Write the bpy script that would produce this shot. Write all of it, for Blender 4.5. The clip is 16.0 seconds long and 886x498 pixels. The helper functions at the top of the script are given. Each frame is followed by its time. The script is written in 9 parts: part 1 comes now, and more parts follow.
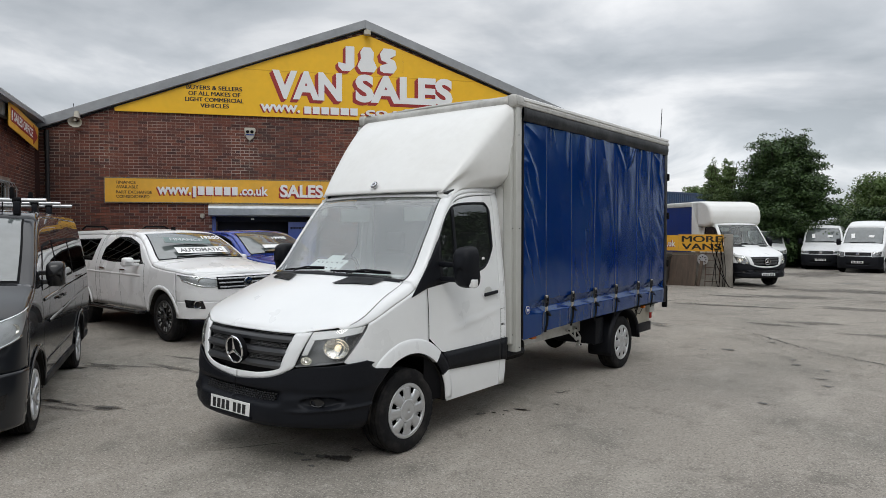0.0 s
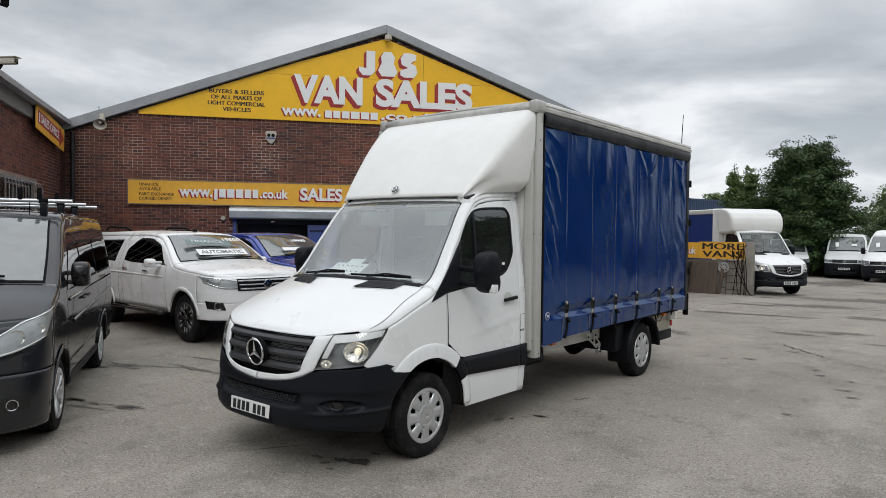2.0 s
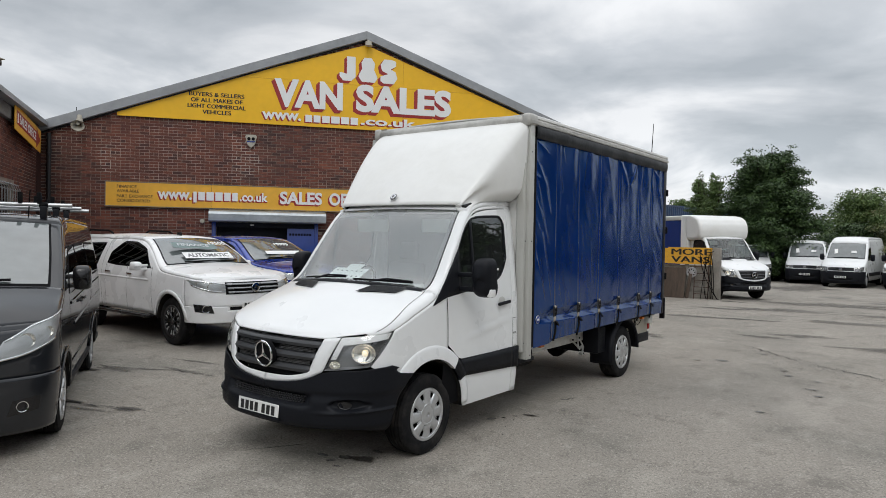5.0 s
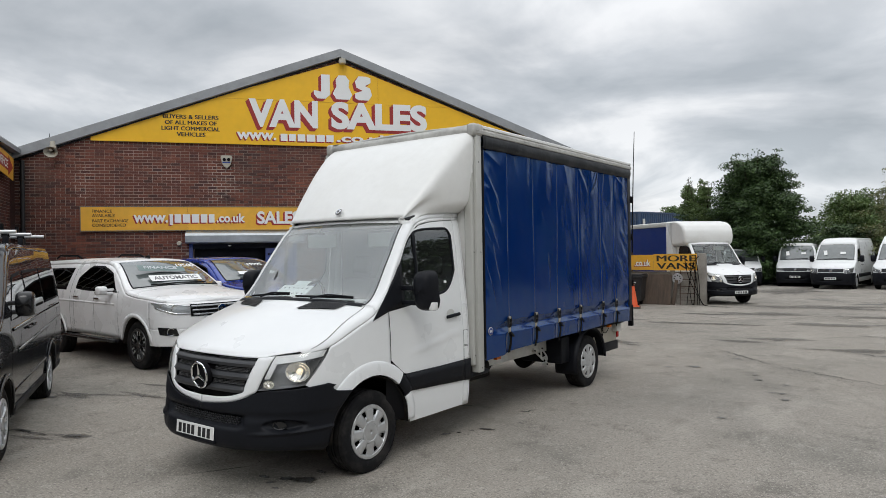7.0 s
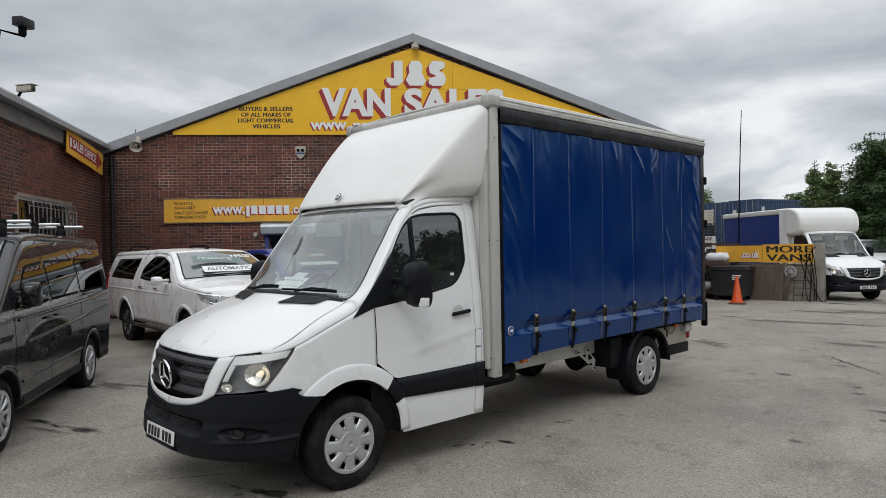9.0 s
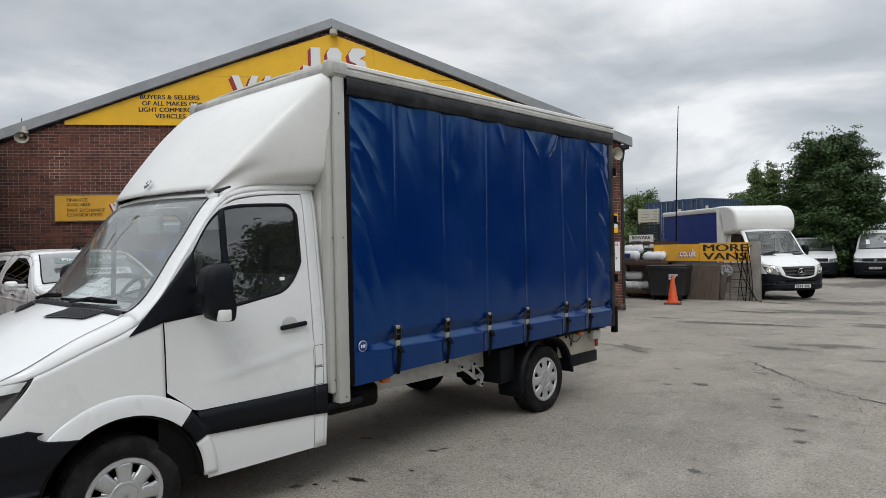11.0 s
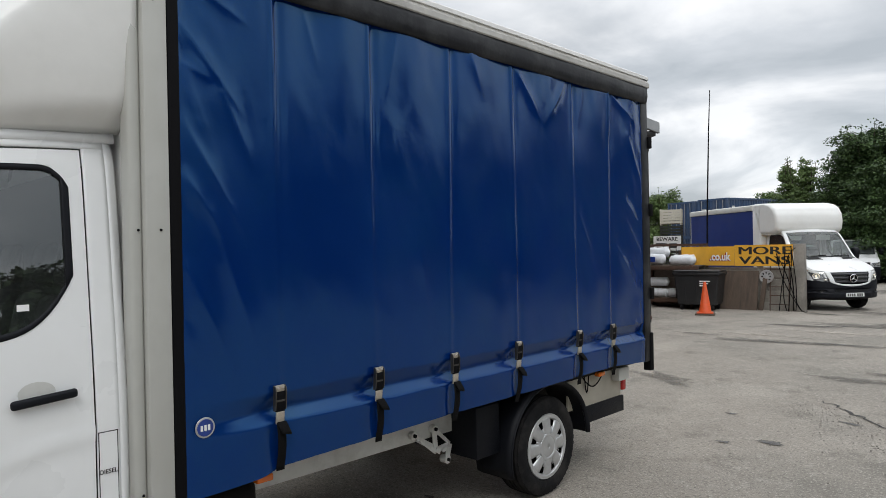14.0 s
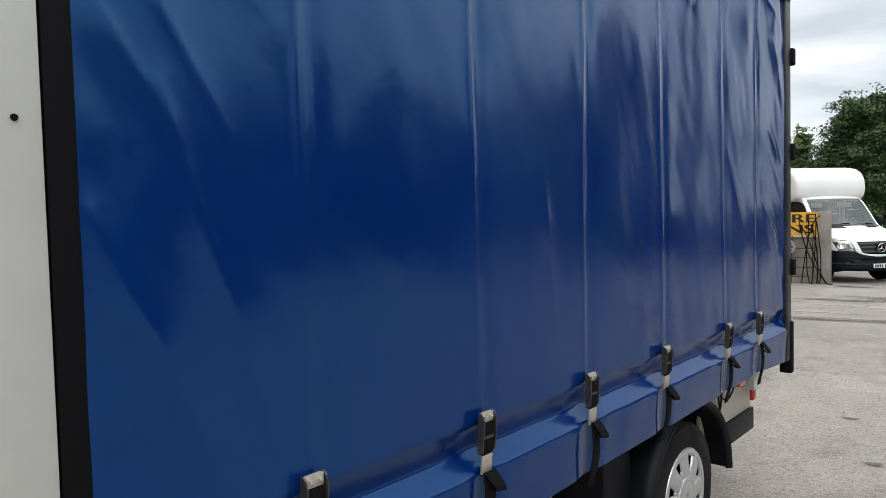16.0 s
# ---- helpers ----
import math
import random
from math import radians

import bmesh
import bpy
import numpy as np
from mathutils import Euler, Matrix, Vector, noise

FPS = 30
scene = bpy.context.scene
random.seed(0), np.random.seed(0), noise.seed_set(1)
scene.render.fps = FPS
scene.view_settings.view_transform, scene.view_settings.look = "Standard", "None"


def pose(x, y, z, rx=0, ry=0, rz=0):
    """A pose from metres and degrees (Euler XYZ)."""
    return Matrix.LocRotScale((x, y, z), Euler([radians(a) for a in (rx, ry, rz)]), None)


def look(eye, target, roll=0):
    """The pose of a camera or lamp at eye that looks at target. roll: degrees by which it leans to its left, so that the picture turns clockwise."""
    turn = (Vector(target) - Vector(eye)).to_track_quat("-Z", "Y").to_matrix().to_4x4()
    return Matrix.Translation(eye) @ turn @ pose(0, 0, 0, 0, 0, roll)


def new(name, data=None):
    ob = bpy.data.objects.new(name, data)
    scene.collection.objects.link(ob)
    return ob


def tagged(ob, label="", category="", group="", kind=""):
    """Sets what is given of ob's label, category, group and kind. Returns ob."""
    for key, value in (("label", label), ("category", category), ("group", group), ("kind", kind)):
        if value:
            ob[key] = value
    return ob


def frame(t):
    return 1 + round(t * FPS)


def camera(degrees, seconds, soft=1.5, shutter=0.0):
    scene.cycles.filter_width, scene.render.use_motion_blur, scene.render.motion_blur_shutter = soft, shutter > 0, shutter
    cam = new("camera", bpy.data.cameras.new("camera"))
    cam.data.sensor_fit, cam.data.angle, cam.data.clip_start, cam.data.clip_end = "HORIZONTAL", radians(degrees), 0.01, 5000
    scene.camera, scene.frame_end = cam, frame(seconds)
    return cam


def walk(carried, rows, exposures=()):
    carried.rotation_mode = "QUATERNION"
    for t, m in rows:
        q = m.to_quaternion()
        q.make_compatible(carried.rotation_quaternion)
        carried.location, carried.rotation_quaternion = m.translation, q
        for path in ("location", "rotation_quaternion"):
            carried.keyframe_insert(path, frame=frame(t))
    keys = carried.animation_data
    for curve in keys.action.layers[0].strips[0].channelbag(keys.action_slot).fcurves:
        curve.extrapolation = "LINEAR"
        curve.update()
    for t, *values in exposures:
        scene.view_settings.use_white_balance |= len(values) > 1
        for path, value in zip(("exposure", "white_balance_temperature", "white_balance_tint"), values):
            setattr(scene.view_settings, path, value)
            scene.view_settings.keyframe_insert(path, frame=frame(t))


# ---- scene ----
cam = camera(67.0, 16.0, soft=0.5)
PATH = [
    (0, (4.61, -4.137, 1.849), (3.37, -2.57, 1.791), 0.0),
    (0.5, (4.588, -4.143, 1.848), (3.305, -2.61, 1.788), 0.4),
    (1, (4.588, -4.144, 1.849), (3.303, -2.612, 1.79), 0.3),
    (1.5, (4.599, -4.138, 1.848), (3.316, -2.605, 1.798), 0.1),
    (2, (4.587, -4.15, 1.851), (3.306, -2.615, 1.806), 0.6),
    (2.5, (4.59, -4.152, 1.851), (3.313, -2.613, 1.798), 0.6),
    (3, (4.598, -4.159, 1.852), (3.329, -2.613, 1.806), 0.9),
    (3.2, (4.583, -4.161, 1.845), (3.323, -2.608, 1.805), 1.2),
    (5.3, (4.536, -4.559, 1.89), (3.358, -2.943, 1.858), 0.8),
    (5.5, (4.557, -4.548, 1.893), (3.414, -2.908, 1.867), 0.8),
    (6, (4.714, -4.467, 1.876), (3.577, -2.822, 1.894), 1.2),
    (6.5, (4.868, -4.326, 1.873), (3.674, -2.722, 1.883), 0.7),
    (7, (4.904, -4.164, 1.863), (3.7, -2.567, 1.873), -0.9),
    (7.5, (4.892, -3.884, 1.867), (3.724, -2.261, 1.904), -0.7),
    (8, (5.012, -3.566, 1.812), (3.72, -2.041, 1.874), -0.6),
    (8.2, (5.086, -3.433, 1.822), (3.679, -2.011, 1.852), -1.0),
    (10.3, (5.117, -2.096, 1.782), (3.654, -0.733, 1.754), -1.1),
    (10.5, (5.081, -1.948, 1.765), (3.633, -0.568, 1.737), -0.5),
    (11, (5.015, -1.577, 1.789), (3.652, -0.113, 1.777), -1.2),
    (11.5, (4.979, -1.101, 1.776), (3.549, 0.298, 1.777), -1.4),
    (12, (4.873, -0.793, 1.76), (3.423, 0.583, 1.724), -1.6),
    (12.5, (4.635, -0.505, 1.777), (3.221, 0.909, 1.734), -0.7),
    (13, (4.421, -0.076, 1.756), (2.947, 1.274, 1.705), 0.1),
    (13.5, (4.127, 0.192, 1.739), (2.59, 1.471, 1.684), 0.1),
    (14, (3.763, 0.442, 1.767), (2.364, 1.871, 1.763), -1.1),
    (14.5, (3.393, 0.788, 1.729), (2.023, 2.245, 1.676), -1.0),
    (15, (2.98, 0.982, 1.7), (1.615, 2.438, 1.572), 1.7),
    (15.5, (2.594, 1.098, 1.708), (1.244, 2.561, 1.515), 0.4),
    (16, (2.24, 1.253, 1.686), (0.893, 2.729, 1.601), -1.4),
]
walk(cam, [(t, look(eye, target, roll)) for t, eye, target, roll in PATH], exposures=((0.0, 0.0), (7.2, 0.0), (8.0, -0.08), (8.4, -0.08), (10.5, 0.0), (13.0, 0.0), (14.0, 0.15), (14.5, 0.15), (15.0, 0.05), (15.5, 0.12), (16.0, 0.55)))

# ---- sky and sun ----
SUN_EL, SUN_AZ = 50.0, -48.0          # height, and compass turn of the sun's place from +x
world = bpy.data.worlds.new("overcast_sky")
scene.world = world
world.use_nodes = True
wn, wl = world.node_tree.nodes, world.node_tree.links
wn.clear()


def wnode(kind, **values):
    n = wn.new(kind)
    for k, v in values.items():
        if k in n.inputs:
            n.inputs[k].default_value = v
    return n


sky = wn.new("ShaderNodeTexSky")
sky.sky_type, sky.sun_disc = "NISHITA", False
sky.sun_elevation, sky.sun_rotation = radians(SUN_EL), radians(90 - SUN_AZ)
coord = wn.new("ShaderNodeTexCoord")
split = wn.new("ShaderNodeSeparateXYZ")
wl.new(coord.outputs["Generated"], split.inputs[0])
# cloud deck seen in perspective: direction divided by its height
up = wn.new("ShaderNodeMath"); up.operation = "ADD"; up.inputs[1].default_value = 0.22
mx = wn.new("ShaderNodeMath"); mx.operation = "MAXIMUM"; mx.inputs[1].default_value = 0.05
wl.new(split.outputs["Z"], mx.inputs[0]); wl.new(mx.outputs[0], up.inputs[0])
dv = wn.new("ShaderNodeVectorMath"); dv.operation = "DIVIDE"
cmb = wn.new("ShaderNodeCombineXYZ")
for i in range(3):
    wl.new(up.outputs[0], cmb.inputs[i])
wl.new(coord.outputs["Generated"], dv.inputs[0]); wl.new(cmb.outputs[0], dv.inputs[1])
n1 = wn.new("ShaderNodeTexNoise")
n1.inputs["Scale"].default_value, n1.inputs["Detail"].default_value, n1.inputs["Roughness"].default_value = 1.15, 7.0, 0.52
n1.inputs["Distortion"].default_value = 0.35
n2 = wn.new("ShaderNodeTexNoise")
n2.inputs["Scale"].default_value, n2.inputs["Detail"].default_value = 0.5, 3.0
off = wn.new("ShaderNodeVectorMath"); off.operation = "ADD"; off.inputs[1].default_value = (3.1, 1.7, 0.4)
wl.new(dv.outputs[0], off.inputs[0])
wl.new(off.outputs[0], n1.inputs["Vector"]); wl.new(off.outputs[0], n2.inputs["Vector"])
ramp = wn.new("ShaderNodeValToRGB")
ramp.color_ramp.elements[0].position, ramp.color_ramp.elements[0].color = 0.38, (3.75, 4.05, 4.35, 1)
ramp.color_ramp.elements[1].position, ramp.color_ramp.elements[1].color = 0.62, (7.5, 7.6, 7.75, 1)
e = ramp.color_ramp.elements.new(0.50); e.color = (5.1, 5.35, 5.65, 1)
wl.new(n1.outputs["Fac"], ramp.inputs[0])
# the deck is thinner, and so brighter, towards +x
side = wn.new("ShaderNodeMapRange")
side.inputs["From Min"].default_value, side.inputs["From Max"].default_value = -0.95, 0.25
side.inputs["To Min"].default_value, side.inputs["To Max"].default_value = 0.92, 1.24
wl.new(split.outputs["X"], side.inputs["Value"])
high = wn.new("ShaderNodeMapRange")
high.inputs["From Min"].default_value, high.inputs["From Max"].default_value = 0.25, 0.50
wl.new(split.outputs["Z"], high.inputs["Value"])
even = wn.new("ShaderNodeMix"); even.data_type = "FLOAT"; even.inputs["B"].default_value = 1.0
wl.new(high.outputs[0], even.inputs["Factor"]); wl.new(side.outputs[0], even.inputs["A"])
# a thin overcast is brighter overhead
zr = wn.new("ShaderNodeMapRange")
zr.inputs["From Min"].default_value, zr.inputs["From Max"].default_value = 0.30, 1.0
zr.inputs["To Min"].default_value, zr.inputs["To Max"].default_value = 1.0, 2.3
wl.new(split.outputs["Z"], zr.inputs["Value"])
b2 = wn.new("ShaderNodeMapRange")
b2.inputs["From Min"].default_value, b2.inputs["From Max"].default_value = 0.3, 0.7
b2.inputs["To Min"].default_value, b2.inputs["To Max"].default_value = 0.82, 1.22
wl.new(n2.outputs["Fac"], b2.inputs["Value"])
m0 = wn.new("ShaderNodeMath"); m0.operation = "MULTIPLY"
wl.new(zr.outputs[0], m0.inputs[0]); wl.new(even.outputs["Result"], m0.inputs[1])
m1 = wn.new("ShaderNodeMath"); m1.operation = "MULTIPLY"
wl.new(m0.outputs[0], m1.inputs[0]); wl.new(b2.outputs[0], m1.inputs[1])
sc = wn.new("ShaderNodeVectorMath"); sc.operation = "SCALE"
wl.new(ramp.outputs[0], sc.inputs[0]); wl.new(m1.outputs[0], sc.inputs["Scale"])
mixs = wn.new("ShaderNodeMix"); mixs.data_type = "RGBA"
mixs.inputs["Factor"].default_value = 0.93
wl.new(sky.outputs[0], mixs.inputs["A"]); wl.new(sc.outputs[0], mixs.inputs["B"])
bg = wn.new("ShaderNodeBackground"); bg.inputs["Strength"].default_value = 0.108
wout = wn.new("ShaderNodeOutputWorld")
wl.new(mixs.outputs["Result"], bg.inputs["Color"]); wl.new(bg.outputs[0], wout.inputs[0])

sun_data = bpy.data.lights.new("sun", "SUN")
sun_data.energy, sun_data.angle, sun_data.color = 0.8, radians(25), (1.0, 0.985, 0.955)
sun = new("sun", sun_data)
_s = Vector((math.cos(radians(SUN_EL)) * math.cos(radians(SUN_AZ)), math.cos(radians(SUN_EL)) * math.sin(radians(SUN_AZ)), math.sin(radians(SUN_EL))))
sun.matrix_world = look(_s * 50, (0, 0, 0))
scene.view_settings.exposure = 0.0


# ---- materials ----
def material(name, color, rough=0.5, metal=0.0, coat=0.0, vary=0.12, fine=60.0, coarse=2.5, bump=0.0, bump_scale=80.0,
             spec=0.5, rough_vary=0.08, random=None, dirt=None, dirt_amount=0.0, dirt_scale=1.2, coat_rough=0.04, stretch=(1, 1, 1)):
    """Procedural surface: base colour varied at two scales, roughness variation, fine relief, optional dirt patches and
    per-piece variation ('island' or 'object')."""
    m = bpy.data.materials.new(name)
    m.use_nodes = True
    N, L = m.node_tree.nodes, m.node_tree.links
    b = N["Principled BSDF"]
    b.inputs["Metallic"].default_value = metal
    b.inputs["Specular IOR Level"].default_value = spec
    b.inputs["Coat Weight"].default_value = coat
    b.inputs["Coat Roughness"].default_value = coat_rough
    tc = N.new("ShaderNodeTexCoord")
    mp = N.new("ShaderNodeMapping")
    mp.inputs["Scale"].default_value = stretch
    L.new(tc.outputs["Object"], mp.inputs[0])
    na = N.new("ShaderNodeTexNoise"); na.inputs["Scale"].default_value = fine; na.inputs["Detail"].default_value = 3
    nb = N.new("ShaderNodeTexNoise"); nb.inputs["Scale"].default_value = coarse; nb.inputs["Detail"].default_value = 5
    for n in (na, nb):
        L.new(mp.outputs[0], n.inputs["Vector"])
    add = N.new("ShaderNodeMath"); add.operation = "ADD"
    L.new(na.outputs["Fac"], add.inputs[0]); L.new(nb.outputs["Fac"], add.inputs[1])
    mr = N.new("ShaderNodeMapRange")
    mr.inputs["From Min"].default_value, mr.inputs["From Max"].default_value = 0.65, 1.35
    mr.inputs["To Min"].default_value, mr.inputs["To Max"].default_value = 1 - vary, 1 + vary
    L.new(add.outputs[0], mr.inputs["Value"])
    scale = N.new("ShaderNodeVectorMath"); scale.operation = "SCALE"
    col = color
    if random:
        rp = N.new("ShaderNodeValToRGB")
        cr = rp.color_ramp
        cr.interpolation = "LINEAR"
        steps = random[1]
        cr.elements[0].position, cr.elements[0].color = 0.0, (*steps[0], 1)
        cr.elements[1].position, cr.elements[1].color = 1.0, (*steps[-1], 1)
        for i, s in enumerate(steps[1:-1]):
            cr.elements.new((i + 1) / (len(steps) - 1)).color = (*s, 1)
        if random[0] == "island":
            src = N.new("ShaderNodeNewGeometry").outputs["Random Per Island"]
        else:
            src = N.new("ShaderNodeObjectInfo").outputs["Random"]
        L.new(src, rp.inputs[0])
        L.new(rp.outputs[0], scale.inputs[0])
    else:
        scale.inputs[0].default_value = color[:3]
    L.new(mr.outputs[0], scale.inputs["Scale"])
    last = scale.outputs[0]
    if dirt:
        nd = N.new("ShaderNodeTexNoise"); nd.inputs["Scale"].default_value = dirt_scale; nd.inputs["Detail"].default_value = 8
        nd.inputs["Roughness"].default_value = 0.65
        L.new(mp.outputs[0], nd.inputs["Vector"])
        dr = N.new("ShaderNodeMapRange")
        dr.inputs["From Min"].default_value, dr.inputs["From Max"].default_value = 0.46, 0.68
        dr.inputs["To Max"].default_value = dirt_amount
        L.new(nd.outputs["Fac"], dr.inputs["Value"])
        mix = N.new("ShaderNodeMix"); mix.data_type = "RGBA"
        mix.inputs["B"].default_value = (*dirt, 1)
        L.new(dr.outputs[0], mix.inputs["Factor"]); L.new(last, mix.inputs["A"])
        last = mix.outputs["Result"]
    L.new(last, b.inputs["Base Color"])
    rr = N.new("ShaderNodeMapRange")
    rr.inputs["From Min"].default_value, rr.inputs["From Max"].default_value = 0.3, 0.7
    rr.inputs["To Min"].default_value, rr.inputs["To Max"].default_value = max(0.02, rough - rough_vary), min(1.0, rough + rough_vary)
    L.new(nb.outputs["Fac"], rr.inputs["Value"]); L.new(rr.outputs[0], b.inputs["Roughness"])
    if bump:
        nc = N.new("ShaderNodeTexNoise"); nc.inputs["Scale"].default_value = bump_scale; nc.inputs["Detail"].default_value = 4
        L.new(mp.outputs[0], nc.inputs["Vector"])
        bp = N.new("ShaderNodeBump"); bp.inputs["Strength"].default_value = bump; bp.inputs["Distance"].default_value = 0.01
        L.new(nc.outputs["Fac"], bp.inputs["Height"]); L.new(bp.outputs[0], b.inputs["Normal"])
    return m


def glass(name, tint=(0.75, 0.82, 0.80), rough=0.0, clear=0.5, ior=1.62, haze=0.0):
    """Thin tinted pane: part clear, part mirror-like, with a pale diffuse haze painted in to brighten it."""
    m = bpy.data.materials.new(name)
    m.use_nodes = True
    N, L = m.node_tree.nodes, m.node_tree.links
    N.remove(N["Principled BSDF"])
    tr = N.new("ShaderNodeBsdfTransparent"); tr.inputs[0].default_value = (*[c * clear for c in tint], 1)
    gl = N.new("ShaderNodeBsdfGlossy"); gl.inputs["Roughness"].default_value = rough; gl.inputs["Color"].default_value = (0.95, 0.97, 0.97, 1)
    # gloss rises towards grazing view, alike on both sides of the pane
    f0 = ((ior - 1) / (ior + 1)) ** 2
    lw = N.new("ShaderNodeLayerWeight"); lw.inputs["Blend"].default_value = 0.5
    pw = N.new("ShaderNodeMath"); pw.operation = "POWER"; pw.inputs[1].default_value = 5.0
    L.new(lw.outputs["Facing"], pw.inputs[0])
    fr = N.new("ShaderNodeMath"); fr.operation = "MULTIPLY_ADD"; fr.inputs[1].default_value, fr.inputs[2].default_value = 1 - f0, f0
    L.new(pw.outputs[0], fr.inputs[0])
    mx = N.new("ShaderNodeMixShader")
    L.new(fr.outputs[0], mx.inputs[0]); L.new(tr.outputs[0], mx.inputs[1]); L.new(gl.outputs[0], mx.inputs[2])
    last = mx.outputs[0]
    if haze:
        df = N.new("ShaderNodeBsdfDiffuse"); df.inputs["Color"].default_value = (0.72, 0.74, 0.72, 1)
        tc = N.new("ShaderNodeTexCoord")
        ns = N.new("ShaderNodeTexNoise"); ns.inputs["Scale"].default_value, ns.inputs["Detail"].default_value = 2.2, 6.0
        L.new(tc.outputs["Object"], ns.inputs["Vector"])
        mr = N.new("ShaderNodeMapRange")
        mr.inputs["From Min"].default_value, mr.inputs["From Max"].default_value = 0.3, 0.7
        mr.inputs["To Min"].default_value, mr.inputs["To Max"].default_value = haze * 0.6, haze * 1.4
        L.new(ns.outputs["Fac"], mr.inputs["Value"])
        m2 = N.new("ShaderNodeMixShader")
        L.new(mr.outputs[0], m2.inputs[0]); L.new(last, m2.inputs[1]); L.new(df.outputs[0], m2.inputs[2])
        last = m2.outputs[0]
    L.new(last, N["Material Output"].inputs[0])
    return m


M = {}
M["white"] = material("white_paint", (0.80, 0.81, 0.81), 0.30, coat=0.5, vary=0.015, fine=9, rough_vary=0.04, dirt=(0.58, 0.57, 0.54), dirt_amount=0.05, dirt_scale=2.2)
M["gelcoat"] = material("white_gelcoat", (0.80, 0.80, 0.78), 0.38, coat=0.25, vary=0.025, fine=14, dirt=(0.55, 0.53, 0.47), dirt_amount=0.16, dirt_scale=1.6)
M["offwhite"] = material("white_aluminium_paint", (0.62, 0.62, 0.59), 0.42, coat=0.15, vary=0.04, fine=20, dirt=(0.36, 0.34, 0.29), dirt_amount=0.30, dirt_scale=2.5)
# white post paint darkened: the shade beside the cab is in the colour
M["post"] = material("grey_white_post_paint", (0.47, 0.47, 0.44), 0.42, coat=0.1, vary=0.04, fine=20, dirt=(0.30, 0.29, 0.25), dirt_amount=0.30, dirt_scale=2.5)
M["pale_mortar"] = material("pale_repointed_mortar", (0.52, 0.45, 0.385), 0.95, vary=0.2, fine=30, coarse=0.8, dirt=(0.16, 0.125, 0.105), dirt_amount=0.8, dirt_scale=1.1)
M["plastic"] = material("black_bumper_plastic", (0.0065, 0.0074, 0.0105), 0.50, spec=0.19, vary=0.2, fine=40, bump=0.12, bump_scale=600, rough_vary=0.07)
M["gloss_black"] = material("gloss_black_plastic", (0.012, 0.012, 0.013), 0.22, vary=0.15)
M["rubber"] = material("tyre_rubber", (0.011, 0.011, 0.012), 0.82, spec=0.12, vary=0.25, fine=30, bump=0.2, bump_scale=160, dirt=(0.10, 0.09, 0.08), dirt_amount=0.25, dirt_scale=6)
M["seal"] = material("black_rubber_seal", (0.006, 0.006, 0.007), 0.72, spec=0.08, vary=0.15)
M["silver"] = material("silver_wheel_trim", (0.56, 0.57, 0.58), 0.36, metal=0.65, vary=0.05, fine=30, dirt=(0.20, 0.18, 0.16), dirt_amount=0.25, dirt_scale=7)
M["chrome"] = material("chrome", (0.82, 0.83, 0.84), 0.10, metal=1.0, vary=0.03)
M["steel"] = material("galvanised_steel", (0.42, 0.43, 0.44), 0.42, metal=0.85, vary=0.12, fine=25, dirt=(0.16, 0.11, 0.07), dirt_amount=0.5, dirt_scale=9)
M["chassis"] = material("black_chassis_paint", (0.007, 0.0066, 0.0062), 0.7, spec=0.12, vary=0.3, fine=18, bump=0.25, bump_scale=90, dirt=(0.04, 0.03, 0.022), dirt_amount=0.5, dirt_scale=4)
M["galv_rail"] = material("pale_painted_rail", (0.60, 0.60, 0.57), 0.5, vary=0.06, fine=20, dirt=(0.22, 0.20, 0.17), dirt_amount=0.5, dirt_scale=3.5)
M["alu"] = material("weathered_aluminium", (0.52, 0.51, 0.48), 0.45, metal=0.25, vary=0.10, fine=20, dirt=(0.16, 0.15, 0.13), dirt_amount=0.45, dirt_scale=2.8)
M["pelmet"] = material("black_pelmet_vinyl", (0.010, 0.011, 0.014), 0.42, spec=0.28, vary=0.25, fine=12, bump=0.2, bump_scale=25, dirt=(0.10, 0.10, 0.10), dirt_amount=0.35, dirt_scale=3)
M["curtain"] = material("blue_pvc_curtain", (0.0006, 0.0180, 0.122), 0.17, vary=0.12, fine=300, coarse=1.6, bump=0.05, bump_scale=30, spec=0.80, rough_vary=0.07, dirt=(0.003, 0.030, 0.120), dirt_amount=0.5, dirt_scale=1.5)
M["curtain"].node_tree.nodes["Principled BSDF"].inputs["Specular Tint"].default_value = (0.28, 0.68, 1.0, 1)
M["zinc"] = material("bright_zinc_plate", (0.72, 0.72, 0.70), 0.35, metal=0.35, vary=0.10, fine=30, dirt=(0.30, 0.24, 0.18), dirt_amount=0.35, dirt_scale=14)
M["curtain_far"] = material("blue_tarpaulin", (0.001, 0.026, 0.18), 0.40, vary=0.12, fine=40)
M["strap"] = material("black_webbing", (0.006, 0.006, 0.0065), 0.85, spec=0.1, vary=0.3, fine=200, bump=0.2, bump_scale=400)
M["buckle"] = material("dull_buckle_steel", (0.46, 0.41, 0.34), 0.38, metal=0.35, vary=0.10, fine=40, dirt=(0.14, 0.11, 0.08), dirt_amount=0.4, dirt_scale=30)
M["dark_steel"] = material("dull_dark_steel", (0.10, 0.095, 0.088), 0.35, metal=0.7, vary=0.2, fine=60, dirt=(0.05, 0.04, 0.03), dirt_amount=0.6, dirt_scale=25)
M["amber"] = material("amber_lens", (0.75, 0.16, 0.01), 0.15, coat=0.6, vary=0.06)
M["red_lens"] = material("red_lens", (0.45, 0.012, 0.01), 0.15, coat=0.6, vary=0.06)
M["clear_lens"] = material("pale_lens", (0.78, 0.78, 0.77), 0.12, coat=0.7, vary=0.05)
